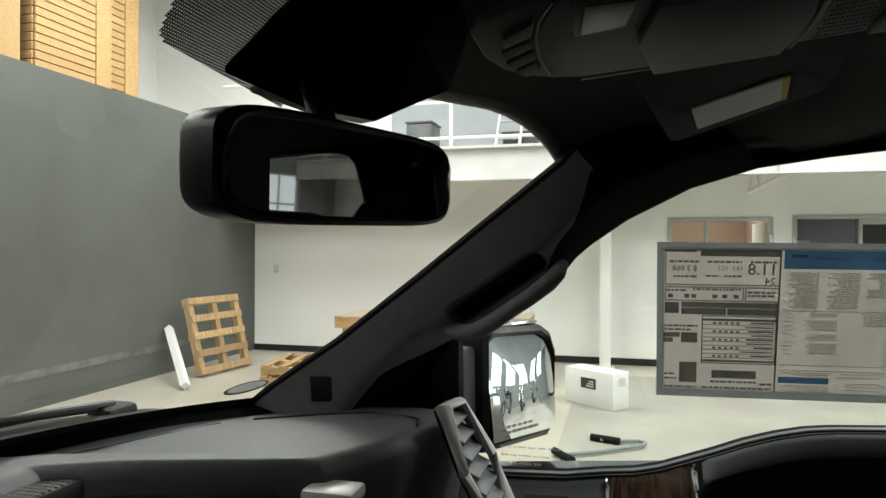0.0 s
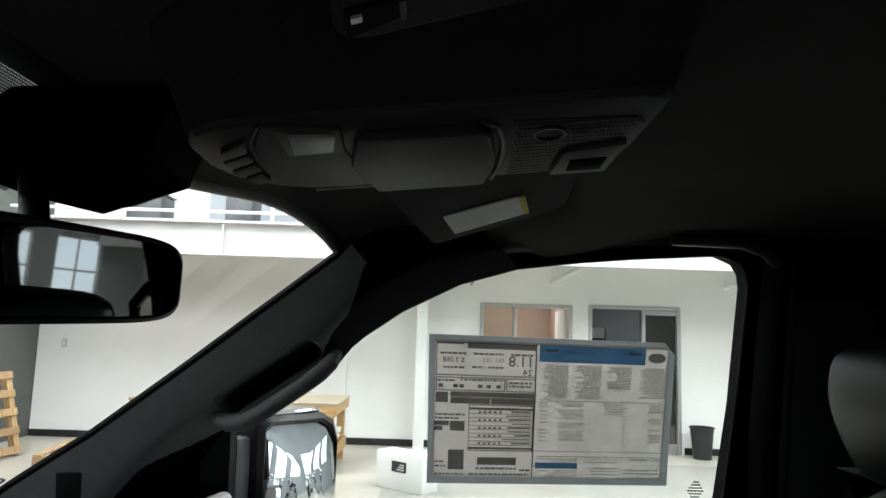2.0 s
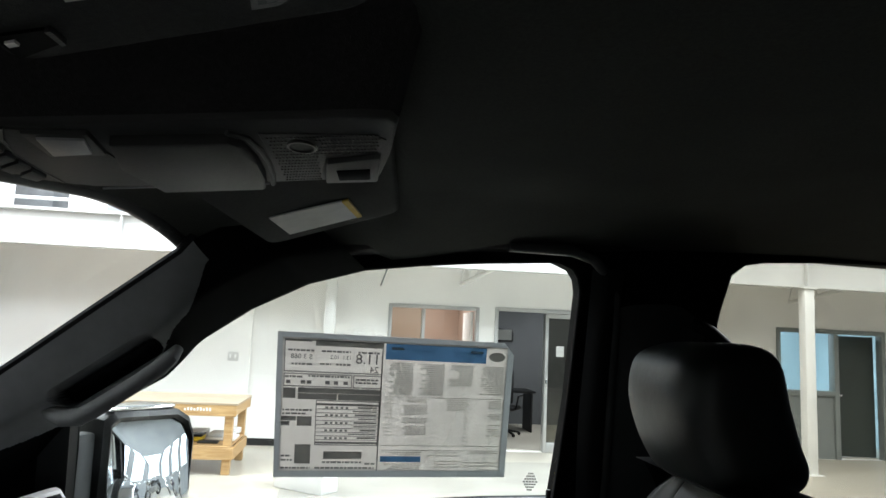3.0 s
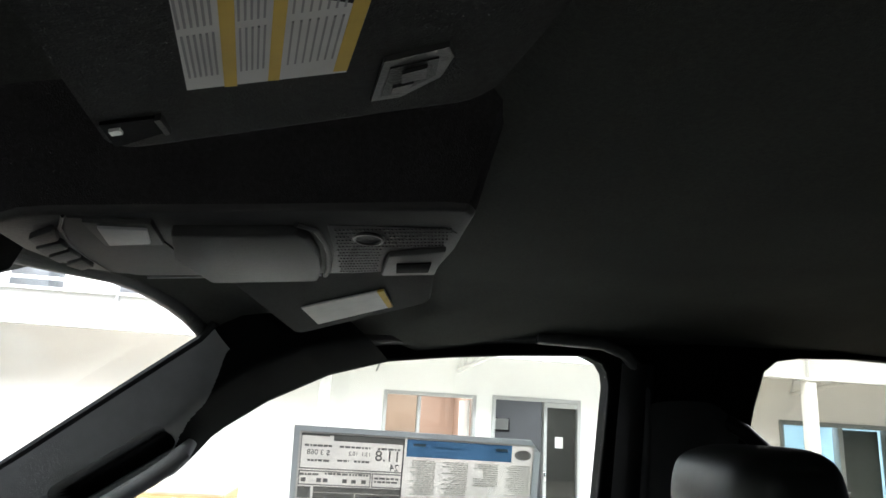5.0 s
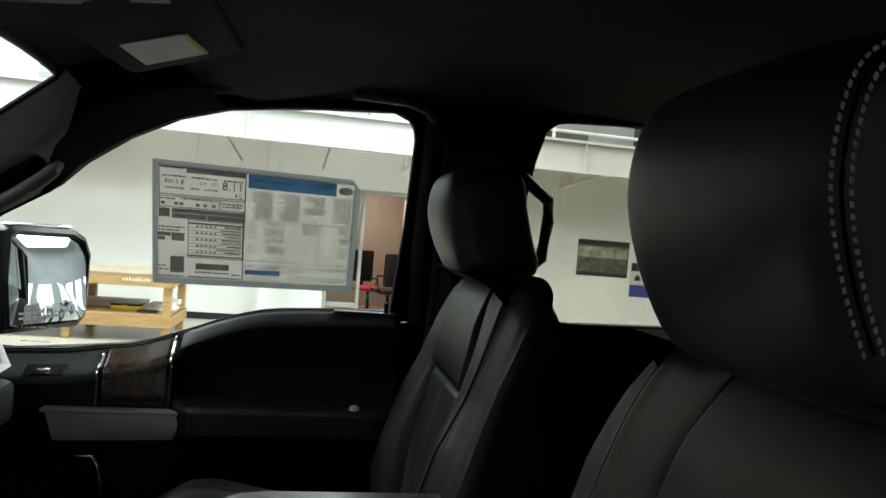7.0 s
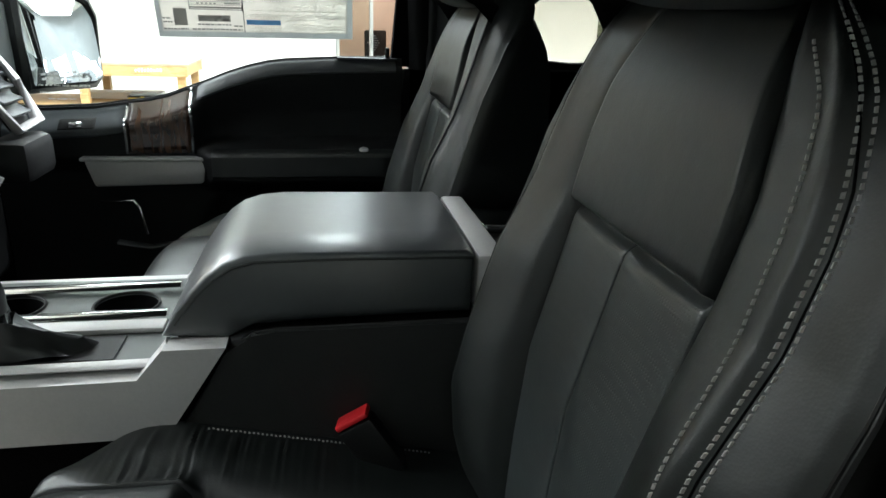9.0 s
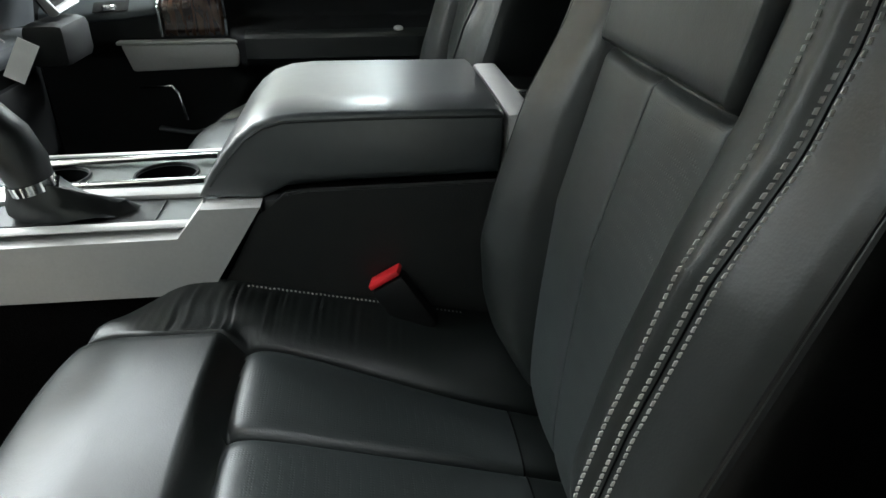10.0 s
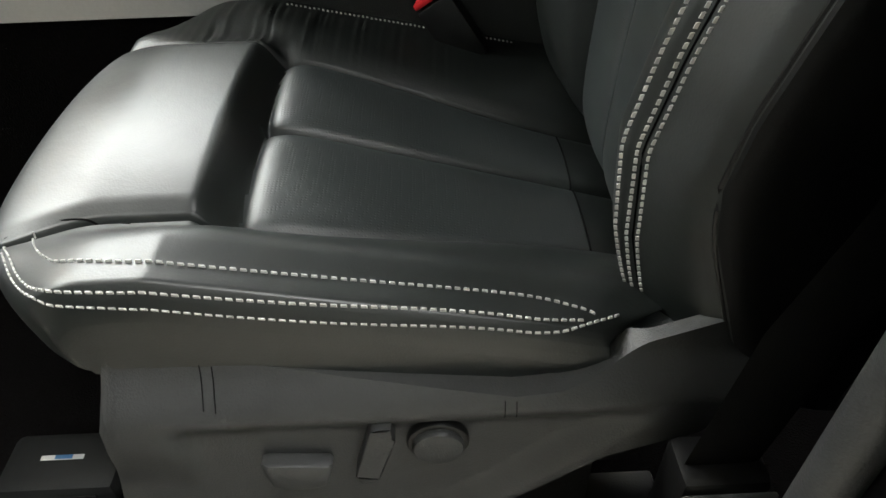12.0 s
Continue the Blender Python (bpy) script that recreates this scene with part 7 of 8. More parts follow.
def stitches(bm, points, normals, length=0.0055, gap=0.0038, width=0.0024, height=0.0012):
    """Short threads along a line, each a small raised bar."""
    acc, i, made = 0.0, 0, 0
    pts = [Vector(p) for p in points]
    seg = [(pts[j + 1] - pts[j]).length for j in range(len(pts) - 1)]
    total, at = sum(seg), 0.0

    def where(d):
        j = 0
        while j < len(seg) - 1 and d > seg[j]:
            d -= seg[j]
            j += 1
        f = d / max(seg[j], 1e-9)
        return pts[j].lerp(pts[j + 1], f), Vector(normals[j]).lerp(Vector(normals[j + 1]), f).normalized()

    while at + length < total:
        (p, n0), (q, n1) = where(at), where(at + length)
        t = (q - p).normalized()
        sd = t.cross(n0).normalized() * (width / 2)
        n0 = n0 * height
        lo = [p + sd, p - sd, q - sd, q + sd]
        mid = [(v + (p + q) / 2) / 2 + n0 * 1.0 for v in lo]
        mid = [v.lerp(m, 0.35) + n0 * 0.6 for v, m in zip(lo, mid)]
        vs = [bm.verts.new(v - n0) for v in lo] + [bm.verts.new(v) for v in mid]
        bm.faces.new(vs[4:8])
        for j in range(4):
            bm.faces.new((vs[j], vs[(j + 1) % 4], vs[4 + (j + 1) % 4], vs[4 + j]))
        at += length + gap
    return bm


def smooth_line(points, steps=14):
    """A smooth curve through a few (u, v) places."""
    p = [points[0], *points, points[-1]]
    out = []
    for i in range(1, len(p) - 2):
        for k in range(steps):
            t = k / steps
            out.append(tuple(0.5 * (2 * p[i][j] + (p[i + 1][j] - p[i - 1][j]) * t + (2 * p[i - 1][j] - 5 * p[i][j] + 4 * p[i + 1][j] - p[i + 2][j]) * t * t + (3 * p[i][j] - p[i - 1][j] - 3 * p[i + 1][j] + p[i + 2][j]) * t ** 3) for j in (0, 1)))
    return out + [points[-1]]


def surface_line(fn, uv, off=0.0008):
    """Places along a list of (u, v) of a surface, with outward directions."""
    pts, nor = [], []
    for u, v in uv:
        p = fn(u, v, off)
        pts.append(p)
        d = fn(u, v, 0.01) - fn(u, v, 0.0)
        nor.append(d.normalized() if d.length > 1e-7 else Vector((0, 0, 1)))
    return pts, nor


def build_seat(c, dx, s, label, driver):
    st = Seat(c, dx, s)
    seat = thing("driver_seat" if driver else "passenger_seat", (0.5 + dx, c, 0.56), label, "car seat", "front seats")
    A = sorted(set(spaced(300 if driver else 120) + [-0.215 + 0.004 * (k - 10) for k in range(24)]))
    B = sorted(set(spaced(90) + [0.008 * k for k in range(-5, 6)] + [sg * (0.55 + 0.006 * k) for k in range(-5, 6) for sg in (-1, 1)] + [sg * (0.90 + 0.01 * k) for k in range(10) for sg in (-1, 1)]))

    def in_insert(a, b):
        return 0.427 < st.cushion(a, b).x - dx <= 0.719 and abs(b) < 0.55

    def in_front(a, b):
        return st.cushion(a, b).x - dx <= 0.427 and abs(b) < 0.55

    cu = part("seat_cushion", sheet(st.cushion, A, B, lambda a, b: b >= 0.55), M_LEATHER, seat, "black leather side bolster of the cushion")
    part("inner_bolster", sheet(st.cushion, A, B, lambda a, b: b <= -0.55), M_LEATHER, cu, "wrinkled black leather side bolster")
    part("cushion_insert", sheet(st.cushion, A, B, in_insert), M_PERF, cu, "perforated black leather insert")
    part("cushion_rear", sheet(st.cushion, A, B, lambda a, b: st.cushion(a, b).x - dx > 0.719 and abs(b) < 0.55), M_LEATHER, cu, "plain leather strip behind the insert")
    pts, _ = surface_line(st.cushion, [(0.797, -0.55 + 1.1 * k / 40) for k in range(41)], 0.0)
    part("seam", tube(pts, 0.0011, 6), M_VOID, cu)
    part("cushion_front", sheet(st.cushion, A, B, in_front), M_LEATHER, cu)
    W = sorted(set(spaced(96) + [(1.300 - 1.187) / 0.315 + 0.006 * (k - 5) for k in range(11)]))
    w_seam = (1.300 - 1.187) / 0.315

    def zone(w, b):
        if abs(b) < 0.5:
            return 1 if w > w_seam else 2
        return 0

    BB = sorted(set([0.5 * v for v in (k / 24 for k in range(-24, 25))] + [sg * (0.5 + 0.5 * math.sin(math.pi / 2 * k / 40)) for k in range(0, 41) for sg in (-1, 1)] + [sg * (0.5 + 0.012 * k) for k in range(-4, 5) for sg in (-1, 1)] + [0.012 * k for k in range(-5, 6)]))
    bk = part("backrest", sheet(st.back, W, BB, lambda w, b: 0.5 <= b < 0.935), M_LEATHER, seat, "black leather backrest bolster")
    part("side_panel", sheet(st.back, W, BB, lambda w, b: b >= 0.935), M_BACKSHELL, bk, "black vinyl side panel of the backrest")
    part("inner_bolster", sheet(st.back, W, BB, lambda w, b: b <= -0.5), M_LEATHER, bk)
    part("shoulder_insert", sheet(st.back, W, BB, lambda w, b: zone(w, b) == 1), M_LEATHER, bk)
    part("back_insert", sheet(st.back, W, BB, lambda w, b: zone(w, b) == 2), M_PERF, bk, "perforated black leather insert")
    # hard shell behind
    bm = bmesh.new()
    prof = [(0.88, 0.885, 0.225), (1.0, 0.892, 0.240), (1.2, 0.912, 0.245), (1.32, 0.928, 0.240), (1.38, 0.924, 0.222), (1.42, 0.912, 0.206), (1.455, 0.892, 0.190), (1.48, 0.870, 0.172), (1.493, 0.845, 0.150)]
    rows_ = []
    for z, x, hw in prof:
        rows_.append([bm.verts.new((x + dx + o, c + y * hw, z)) for y, o in ((-1.0, -0.055), (-1.03, -0.02), (-0.85, 0.015), (0, 0.028), (0.85, 0.015), (1.03, -0.02), (1.0, -0.055))])
    for ra, rb in zip(rows_, rows_[1:]):
        for i in range(6):
            bm.faces.new((ra[i], ra[i + 1], rb[i + 1], rb[i]))
    bm.faces.new(rows_[-1])
    part("back_shell", bm, M_BACKSHELL, seat, "black vinyl seat back")
    # piping where the side panel meets the face, on both sides
    for b in (-0.80, 0.93):
        pts, _ = surface_line(st.back, [(w, b) for w in [-0.9 + 0.05 * k for k in range(37)]], 0.0)
        part("seam_piping", tube(pts, 0.0016, 6), M_BLACK, bk)
    # pale stitching on the door side
    if driver:
        row1 = smooth_line([(-0.86, 0.800), (-0.50, 0.792), (-0.10, 0.785), (0.10, 0.765), (0.26, 0.748), (0.43, 0.724), (0.60, 0.712), (0.77, 0.705), (0.875, 0.630)])
        row2, row3 = (smooth_line([(-0.86, b - 0.01), (-0.50, b), (0.0, b), (0.40, b - 0.003), (0.74, b), (0.86, b - 0.008), (top, b - 0.03)]) for b, top in ((0.826, 0.945), (0.848, 0.955)))
        for uv in (row1, row2, row3):
            bm = stitches(bmesh.new(), *surface_line(st.back, uv), length=0.0040, gap=0.0019, width=0.0010)
            part("stitching", bm, M_THREAD, bk, "pale contrast stitching", kind="stuff")
        pts, _ = surface_line(st.back, [(-0.88 + 1.84 * k / 70, 0.836 - 0.03 * step(0.62, 0.96, -0.88 + 1.84 * k / 70)) for k in range(71)], 0.0)
        part("seam", tube(pts, 0.0008, 6), M_VOID, bk)
        # cushion: loop round the side panel and a double row below it
        uv1 = smooth_line([(-0.812, 0.53), (-0.814, 0.72), (-0.785, 0.803), (-0.745, 0.836), (-0.60, 0.855), (-0.436, 0.860), (0.0, 0.850), (0.53, 0.834), (0.772, 0.855), (0.866, 0.873)])
        uv2 = smooth_line([(-0.893, 0.56), (-0.895, 0.787), (-0.893, 0.858), (-0.878, 0.910), (-0.826, 0.934), (-0.70, 0.942), (-0.49, 0.944), (0.0, 0.936), (0.517, 0.918), (0.745, 0.917), (0.88, 0.897)])
        uv3 = smooth_line([(-0.908, 0.70), (-0.919, 0.818), (-0.918, 0.889), (-0.902, 0.934), (-0.85, 0.952), (-0.70, 0.959), (-0.517, 0.961), (0.0, 0.957), (0.517, 0.946), (0.745, 0.943), (0.86, 0.928), (0.915, 0.890), (0.93, 0.86)])
        pts, _ = surface_line(st.cushion, smooth_line([(-0.90, 0.515), (-0.84, 0.508), (-0.76, 0.510), (-0.664, 0.536), (-0.557, 0.575)]), 0.0)
        part("seam", tube(pts, 0.0009, 6), M_VOID, cu)
        for uv in (uv1, uv2, uv3):
            bm = stitches(bmesh.new(), *surface_line(st.cushion, uv), length=0.0043, gap=0.0021, width=0.0013)
            part("stitching", bm, M_THREAD, cu, "pale contrast stitching", kind="stuff")
        uv4 = [(-0.45 + 1.15 * k / 50, -0.86) for k in range(51)]
        bm = stitches(bmesh.new(), *surface_line(st.cushion, uv4), length=0.0026, gap=0.0026, width=0.0010)
        part("stitching", bm, M_THREAD, cu, "fine pale stitching on the inner bolster", kind="stuff")
    # headrest on two posts: a side outline, drawn in towards both flanks
    hc = c + 0.006 if driver else 0.424

    def head(a, q, off=0.0):
        k = max(0.0, 1 - abs(q) ** 5) ** 0.2
        x, z = closed_curve(HEAD_OUTLINE, a)
        x, z = 0.826 + (x - 0.826) * k, 1.578 + (z - 1.578) * (0.25 + 0.75 * k)
        n = Vector((x - 0.826, 0.02 * q, z - 1.578)).normalized() * off
        return Vector((x + 0.30 * (0.116 * q) ** 2, hc + 0.116 * q, z)) + n

    qs = [math.sin(math.pi / 2 * (-1 + 2 * j / 40)) for j in range(41)]
    bm = bmesh.new()
    rows_ = [[bm.verts.new(head(i / 72, q)) for i in range(72)] for q in qs]
    for ra, rb in zip(rows_, rows_[1:]):
        for i in range(72):
            bm.faces.new((ra[i], ra[(i + 1) % 72], rb[(i + 1) % 72], rb[i]))
    bm.faces.new(rows_[0])
    bm.faces.new(rows_[-1])
    hr = part("headrest", bm, M_LEATHER, seat, "padded black leather headrest")
    for y in (-0.06, 0.06):
        part("headrest_post", tube([(0.868, hc + y, 1.45), (0.862, hc + y, 1.50)], 0.006, 10), M_BLACK, seat)
    if driver:
        part("seam", tube([head(0.015 + 0.62 * k / 70, s * 0.868) for k in range(71)], 0.0010, 6), M_VOID, hr)
        for q in (0.840, 0.895):
            line = [0.015 + 0.62 * k / 70 for k in range(71)]
            pts = [head(a, s * q, 0.0006) for a in line]
            nor = [(head(a, s * q, 0.01) - head(a, s * q)).normalized() for a in line]
            bm = stitches(bmesh.new(), pts, nor, length=0.0030, gap=0.0022, width=0.0009)
            part("stitching", bm, M_THREAD, hr, "pale contrast stitching", kind="stuff")
    # base: side valance, rails, feet
    yo = c + s * 0.252
    TOPX = ([0.318, 0.323, 0.335, 0.345, 0.356, 0.362, 0.426, 0.511, 0.60, 0.63, 0.661, 0.69, 0.721, 0.767, 0.80], [0.79, 0.811, 0.852, 0.909, 0.958, 0.966, 0.951, 0.936, 0.924, 0.920, 0.922, 0.932, 0.951, 0.9685, 0.970])
    LOWX = ([0.318, 0.330, 0.585, 0.62, 0.70, 0.765, 0.80], [0.79, 0.72, 0.72, 0.78, 0.848, 0.875, 0.92])

    def valance(x, v, back):
        z = interp(x, *LOWX) + (interp(x, *TOPX) - interp(x, *LOWX)) * v
        if back:
            return Vector((x + dx, yo - s * (0.03 - 0.021 * step(0.690, 0.725, x)), z))
        rib = 0.593 + (z - 0.769) * 1.06
        d = 0.002 + 0.022 * step(0.950, 0.908, z)
        d -= 0.012 * step(0.908, 0.880, z) * step(0.375, 0.410, x) * step(rib + 0.012, rib - 0.035, x)
        d -= 0.014 * step(0.90, 0.80, z) * (1 - step(0.375, 0.410, x))
        return Vector((x + dx, yo + s * d, z))

    bm = bmesh.new()
    vx = [0.318 + (0.80 - 0.318) * i / 90 for i in range(91)]
    vv = [j / 40 for j in range(41)]
    grids = [[[bm.verts.new(valance(x, v, back)) for v in vv] for x in vx] for back in (False, True)]
    for g in grids:
        for i in range(90):
            for j in range(40):
                bm.faces.new((g[i][j], g[i + 1][j], g[i + 1][j + 1], g[i][j + 1]))
    f, g = grids
    for i in range(90):
        for j in (0, 40):
            bm.faces.new((f[i][j], f[i + 1][j], g[i + 1][j], g[i][j]))
    for j in range(40):
        for i in (0, 90):
            bm.faces.new((f[i][j], f[i][j + 1], g[i][j + 1], g[i][j]))
    va = part("side_valance", bm, M_CONSOLE if driver else M_TRIM, seat, "grey moulded plastic seat side cover")
    part("seat_pan", boxes(((0.335 + dx, c - 0.225, 0.74), (0.60 + dx, c + 0.225, 0.885)), bevel=0.03), M_BACKSHELL, seat)
    part("seat_pan", boxes(((0.601 + dx, c - 0.225, 0.74), (0.76 + dx, c + 0.225, 0.835)), bevel=0.02), M_BACKSHELL, seat)
    for y in (-0.19, 0.19):
        rl = part("seat_rail", boxes(((0.28 + dx, c + y - 0.02, 0.60), (0.80 + dx, c + y + 0.02, 0.64)), bevel=0.005), M_BLACK, seat)
        for x in (0.30, 0.74):
            part("rail_foot", boxes(((x + dx, c + y - 0.025, 0.561), (x + dx + 0.05, c + y + 0.025, 0.60))), M_BLACK, seat)
        part("riser", boxes(((0.36 + dx, c + y - 0.015, 0.641), (0.72 + dx, c + y + 0.015, 0.80))), M_BLACK, seat)
    bm = prism([(0.700, 0.885), (0.713, 0.918), (0.727, 0.936), (0.748, 0.941), (0.765, 0.900)], lambda u, v: (Vector((u + dx, c + s * 0.228, v - 0.004)), Vector((u + dx, c + s * 0.190, v))))
    bmesh.ops.bevel(bm, geom=list(bm.edges), offset=0.003, segments=2, profile=0.5, affect="EDGES", clamp_overlap=True)
    part("hinge_cover", bm, M_LEDGE, seat, "pale grey plastic hinge cover")
    if driver:
        # seat switches on the valance
        yf = yo + s * 0.010
        bm = prism([(0.443, 0.857), (0.497, 0.852), (0.490, 0.826), (0.478, 0.821), (0.458, 0.821), (0.448, 0.827)], lambda u, v: (Vector((u + dx, yf + s * 0.016, v)), Vector((u + dx, yf + s * 0.002, v))))
        bmesh.ops.bevel(bm, geom=list(bm.edges), offset=0.003, segments=2, profile=0.5, affect="EDGES", clamp_overlap=True)
        part("cushion_switch", bm, M_CONSOLE, va)
        bm = prism([(0.528, 0.896), (0.543, 0.898), (0.545, 0.882), (0.530, 0.834), (0.516, 0.828), (0.512, 0.838)], lambda u, v: (Vector((u + dx, yf + s * 0.017, v)), Vector((u + dx, yf + s * 0.002, v))))
        bmesh.ops.bevel(bm, geom=list(bm.edges), offset=0.0014, segments=2, profile=0.5, affect="EDGES", clamp_overlap=True)
        part("recline_switch", bm, M_CONSOLE, va)
        bm = bmesh.new()
        cylinder(bm, (0.575 + dx, yf + s * 0.006, 0.868), (0, s, 0), 0.023, 0.008, 28, 0.002)
        part("lumbar_ring", bm, M_BLACK, va)
        bm = bmesh.new()
        cylinder(bm, (0.575 + dx, yf + s * 0.011, 0.868), (0, s, 0), 0.019, 0.010, 28, 0.003)
        part("lumbar_switch", bm, M_CONSOLE, va)
        for x in (0.418, 0.426, 0.622, 0.630):
            pts = [valance(x, v, False) + Vector((0, s * 0.0004, 0)) for v in (0.86, 0.89, 0.92, 0.95, 0.98)]
            part("panel_gap", tube(pts, 0.0004, 5), M_VOID, va)
    return seat


build_seat(-0.41, 0.0, -1, "black leather driver seat with pale contrast stitching", True)
build_seat(0.41, -0.01, 1, "black leather passenger seat", False)

# rear bench, low detail as it stays in the dark
rb = thing("rear_bench", (1.5, 0, 0.56), "black leather rear bench in the dark of the cab", "car seat")
part("bench_cushion", boxes(((1.22, -0.70, 0.72), (1.76, 0.70, 0.94)), bevel=0.05), M_LEATHER, rb)
part("bench_back", boxes(((1.74, -0.70, 0.90), (1.90, 0.70, 1.46)), bevel=0.05), M_LEATHER, rb)
part("bench_base", boxes(((1.26, -0.66, 0.561), (1.85, 0.66, 0.72)), bevel=0.02), M_CARPET, rb)
for y in (-0.42, 0.42):
    part("headrest", blob((1.83, y, 1.53), (0.055, 0.13, 0.075), 3.2), M_LEATHER, rb)

# seat belt buckle beside the console
bk_ = thing("belt_buckle", (0.66, -0.19, 0.90), "black seat belt buckle with a red release button", "seat belt buckle")
ax = (Vector((0.585, -0.183, 1.006)) - Vector((0.665, -0.20, 0.885))).normalized()
q = ax.to_track_quat("Z", "Y").to_matrix().to_4x4()
MB = Matrix.Translation((0.665, -0.20, 0.885)) @ q
bm = bmesh.new()
box(bm, (-0.013, -0.024, 0.055), (0.013, 0.024, 0.138), 0.006, m=MB)
part("buckle_body", bm, M_BLACK, bk_)
bm = bmesh.new()
box(bm, (-0.014, -0.0225, 0.139), (0.011, 0.0225, 0.147), 0.003, m=MB)
part("release_button", bm, M_RED, bk_, "red release button")
bm = bmesh.new()
box(bm, (-0.006, -0.018, -0.06), (0.006, 0.018, 0.056), 0.003, m=MB)
part("stalk", bm, M_BLACK, bk_)
bm = boxes(((0.655, -0.235, 0.885), (0.72, -0.195, 0.905)), bevel=0.005)
part("metal_tongue", bm, M_CHROME, bk_)

# belt webbing and its floor anchor on the door side
sb = thing("seat_belt", (0.77, -0.72, 0.84), "black seat belt webbing down to a black floor anchor", "seat belt")
part("webbing", sweep(bmesh.new(), [(0.80, -0.742, 1.62), (0.815, -0.742, 1.40), (0.785, -0.742, 1.12), (0.765, -0.738, 1.04), (0.757, -0.728, 0.90)], disc(0.024, 8, 0.05, 1.0), up=Vector((1, 0, 0))), M_VOID, sb)
an = part("anchor_cover", boxes(((0.728, -0.745, 0.75), (0.788, -0.705, 0.905)), bevel=0.008), M_BLACK, sb)
part("anchor_rim", boxes(((0.727, -0.750, 0.883), (0.789, -0.7455, 0.898)), bevel=0.002), M_CONSOLE, an)
for k in range(3):
    part("rib", boxes(((0.727, -0.749, 0.858 - 0.016 * k), (0.789, -0.7455, 0.865 - 0.016 * k)), bevel=0.0015), M_CONSOLE, an)
part("anchor_leg", boxes(((0.74, -0.74, 0.561), (0.78, -0.71, 0.749)), bevel=0.004), M_BLACK, sb)

# heater outlet on the carpet in front of the driver seat
vo = thing("floor_duct", (0.13, -0.50, 0.56), "grey plastic air duct outlet with a small label on the carpet", "air duct")
part("duct_body", boxes(((0.06, -0.55, 0.561), (0.20, -0.47, 0.60)), bevel=0.012), M_TRIM, vo)
part("duct_mouth", boxes(((0.08, -0.553, 0.567), (0.18, -0.5505, 0.588)), bevel=0.001), M_BLACK, vo)
part("duct_label", boxes(((0.105, -0.511, 0.6005), (0.155, -0.505, 0.6015))), M_LABEL, vo)
part("label_mark", boxes(((0.122, -0.5105, 0.6018), (0.142, -0.5055, 0.6024))), M_PRINTBLUE, vo)

# ---------------------------------------------------------------- window label on the passenger glass
stk = thing("window_sticker", (0.41, 0.86, 1.39), "grey price label in a clear pouch behind the passenger window", "window label")
S_TL, S_TR, S_BR, S_BL = Vector((0.189, 0.777, 1.664)), Vector((0.637, 0.800, 1.660)), Vector((0.639, 0.866, 1.396)), Vector((0.192, 0.850, 1.391))


def label_point(u, v, off=0.0):
    """A place on the label: u along it, v down from its top edge; off lifts it off the glass."""
    p = S_TL.lerp(S_TR, u).lerp(S_BL.lerp(S_BR, u), v)
    return p + Vector((0.0, -0.96, -0.25)) * off


def label_plate(poly, a, b, mat, name, parent, label=""):
    bm = bmesh.new()
    lo, hi = [bm.verts.new(label_point(u, v, b)) for u, v in poly], [bm.verts.new(label_point(u, v, a)) for u, v in poly]
    bm.faces.new(lo)
    bm.faces.new(hi[::-1])
    n = len(poly)
    for i in range(n):
        bm.faces.new((lo[i], hi[i], hi[(i + 1) % n], lo[(i + 1) % n]))
    return part(name, bm, mat, parent, label, smooth=False)


def label_bars(rects, mat, name, parent, lift=0.0022):
    bm = bmesh.new()
    for u0, v0, u1, v1 in rects:
        lo = [bm.verts.new(label_point(u, v, lift)) for u, v in ((u0, v0), (u1, v0), (u1, v1), (u0, v1))]
        hi = [bm.verts.new(label_point(u, v, 0.0012)) for u, v in ((u0, v0), (u1, v0), (u1, v1), (u0, v1))]
        bm.faces.new(lo)
        for i in range(4):
            bm.faces.new((lo[i], hi[i], hi[(i + 1) % 4], lo[(i + 1) % 4]))
    return part(name, bm, mat, parent, smooth=False, kind="stuff" if len(rects) > 2 else "")


bm = prism([(0, 0), (0.955, 0.0), (1.0, 0.085), (1.0, 1.0), (0, 1)], lambda u, v: (label_point(u, v, 0.0002), label_point(u, v, -0.001)), [[(0.026, 0.042), (0.968, 0.042), (0.968, 0.946), (0.026, 0.946)]])
part("pouch", bm, M_POUCH, stk, "grey plastic pouch rim round the label", smooth=False)
sheet_ = label_plate([(0.022, 0.035), (0.972, 0.035), (0.972, 0.952), (0.022, 0.952)], 0.0004, 0.0012, M_PAPER, "paper", stk, "grey backlit label paper")
# left panel: framed boxes
frames = []


def frame_box(u0, v0, u1, v1, w=0.0035):
    h = w * 1.6
    frames.extend([(u0, v0, u1, v0 + h), (u0, v1 - h, u1, v1), (u0, v0, u0 + w, v1), (u1 - w, v0, u1, v1)])


frame_box(0.03, 0.045, 0.435, 0.265)
frame_box(0.03, 0.275, 0.31, 0.365)
frame_box(0.315, 0.275, 0.435, 0.365)
frame_box(0.165, 0.455, 0.43, 0.77)
frame_box(0.43, 0.045, 0.435, 0.95, 0.0025)
label_bars(frames, M_PRINTDARK, "printed_frames", sheet_)
for band in ((0.155, 0.045, 0.435, 0.083), (0.032, 0.05, 0.14, 0.058), (0.09, 0.372, 0.43, 0.405), (0.09, 0.41, 0.25, 0.45), (0.255, 0.41, 0.43, 0.45), (0.165, 0.4765, 0.43, 0.49), (0.165, 0.745, 0.43, 0.757), (0.205, 0.815, 0.365, 0.865)):
    label_bars([band], M_PRINT, "printed_band", sheet_, 0.0026)
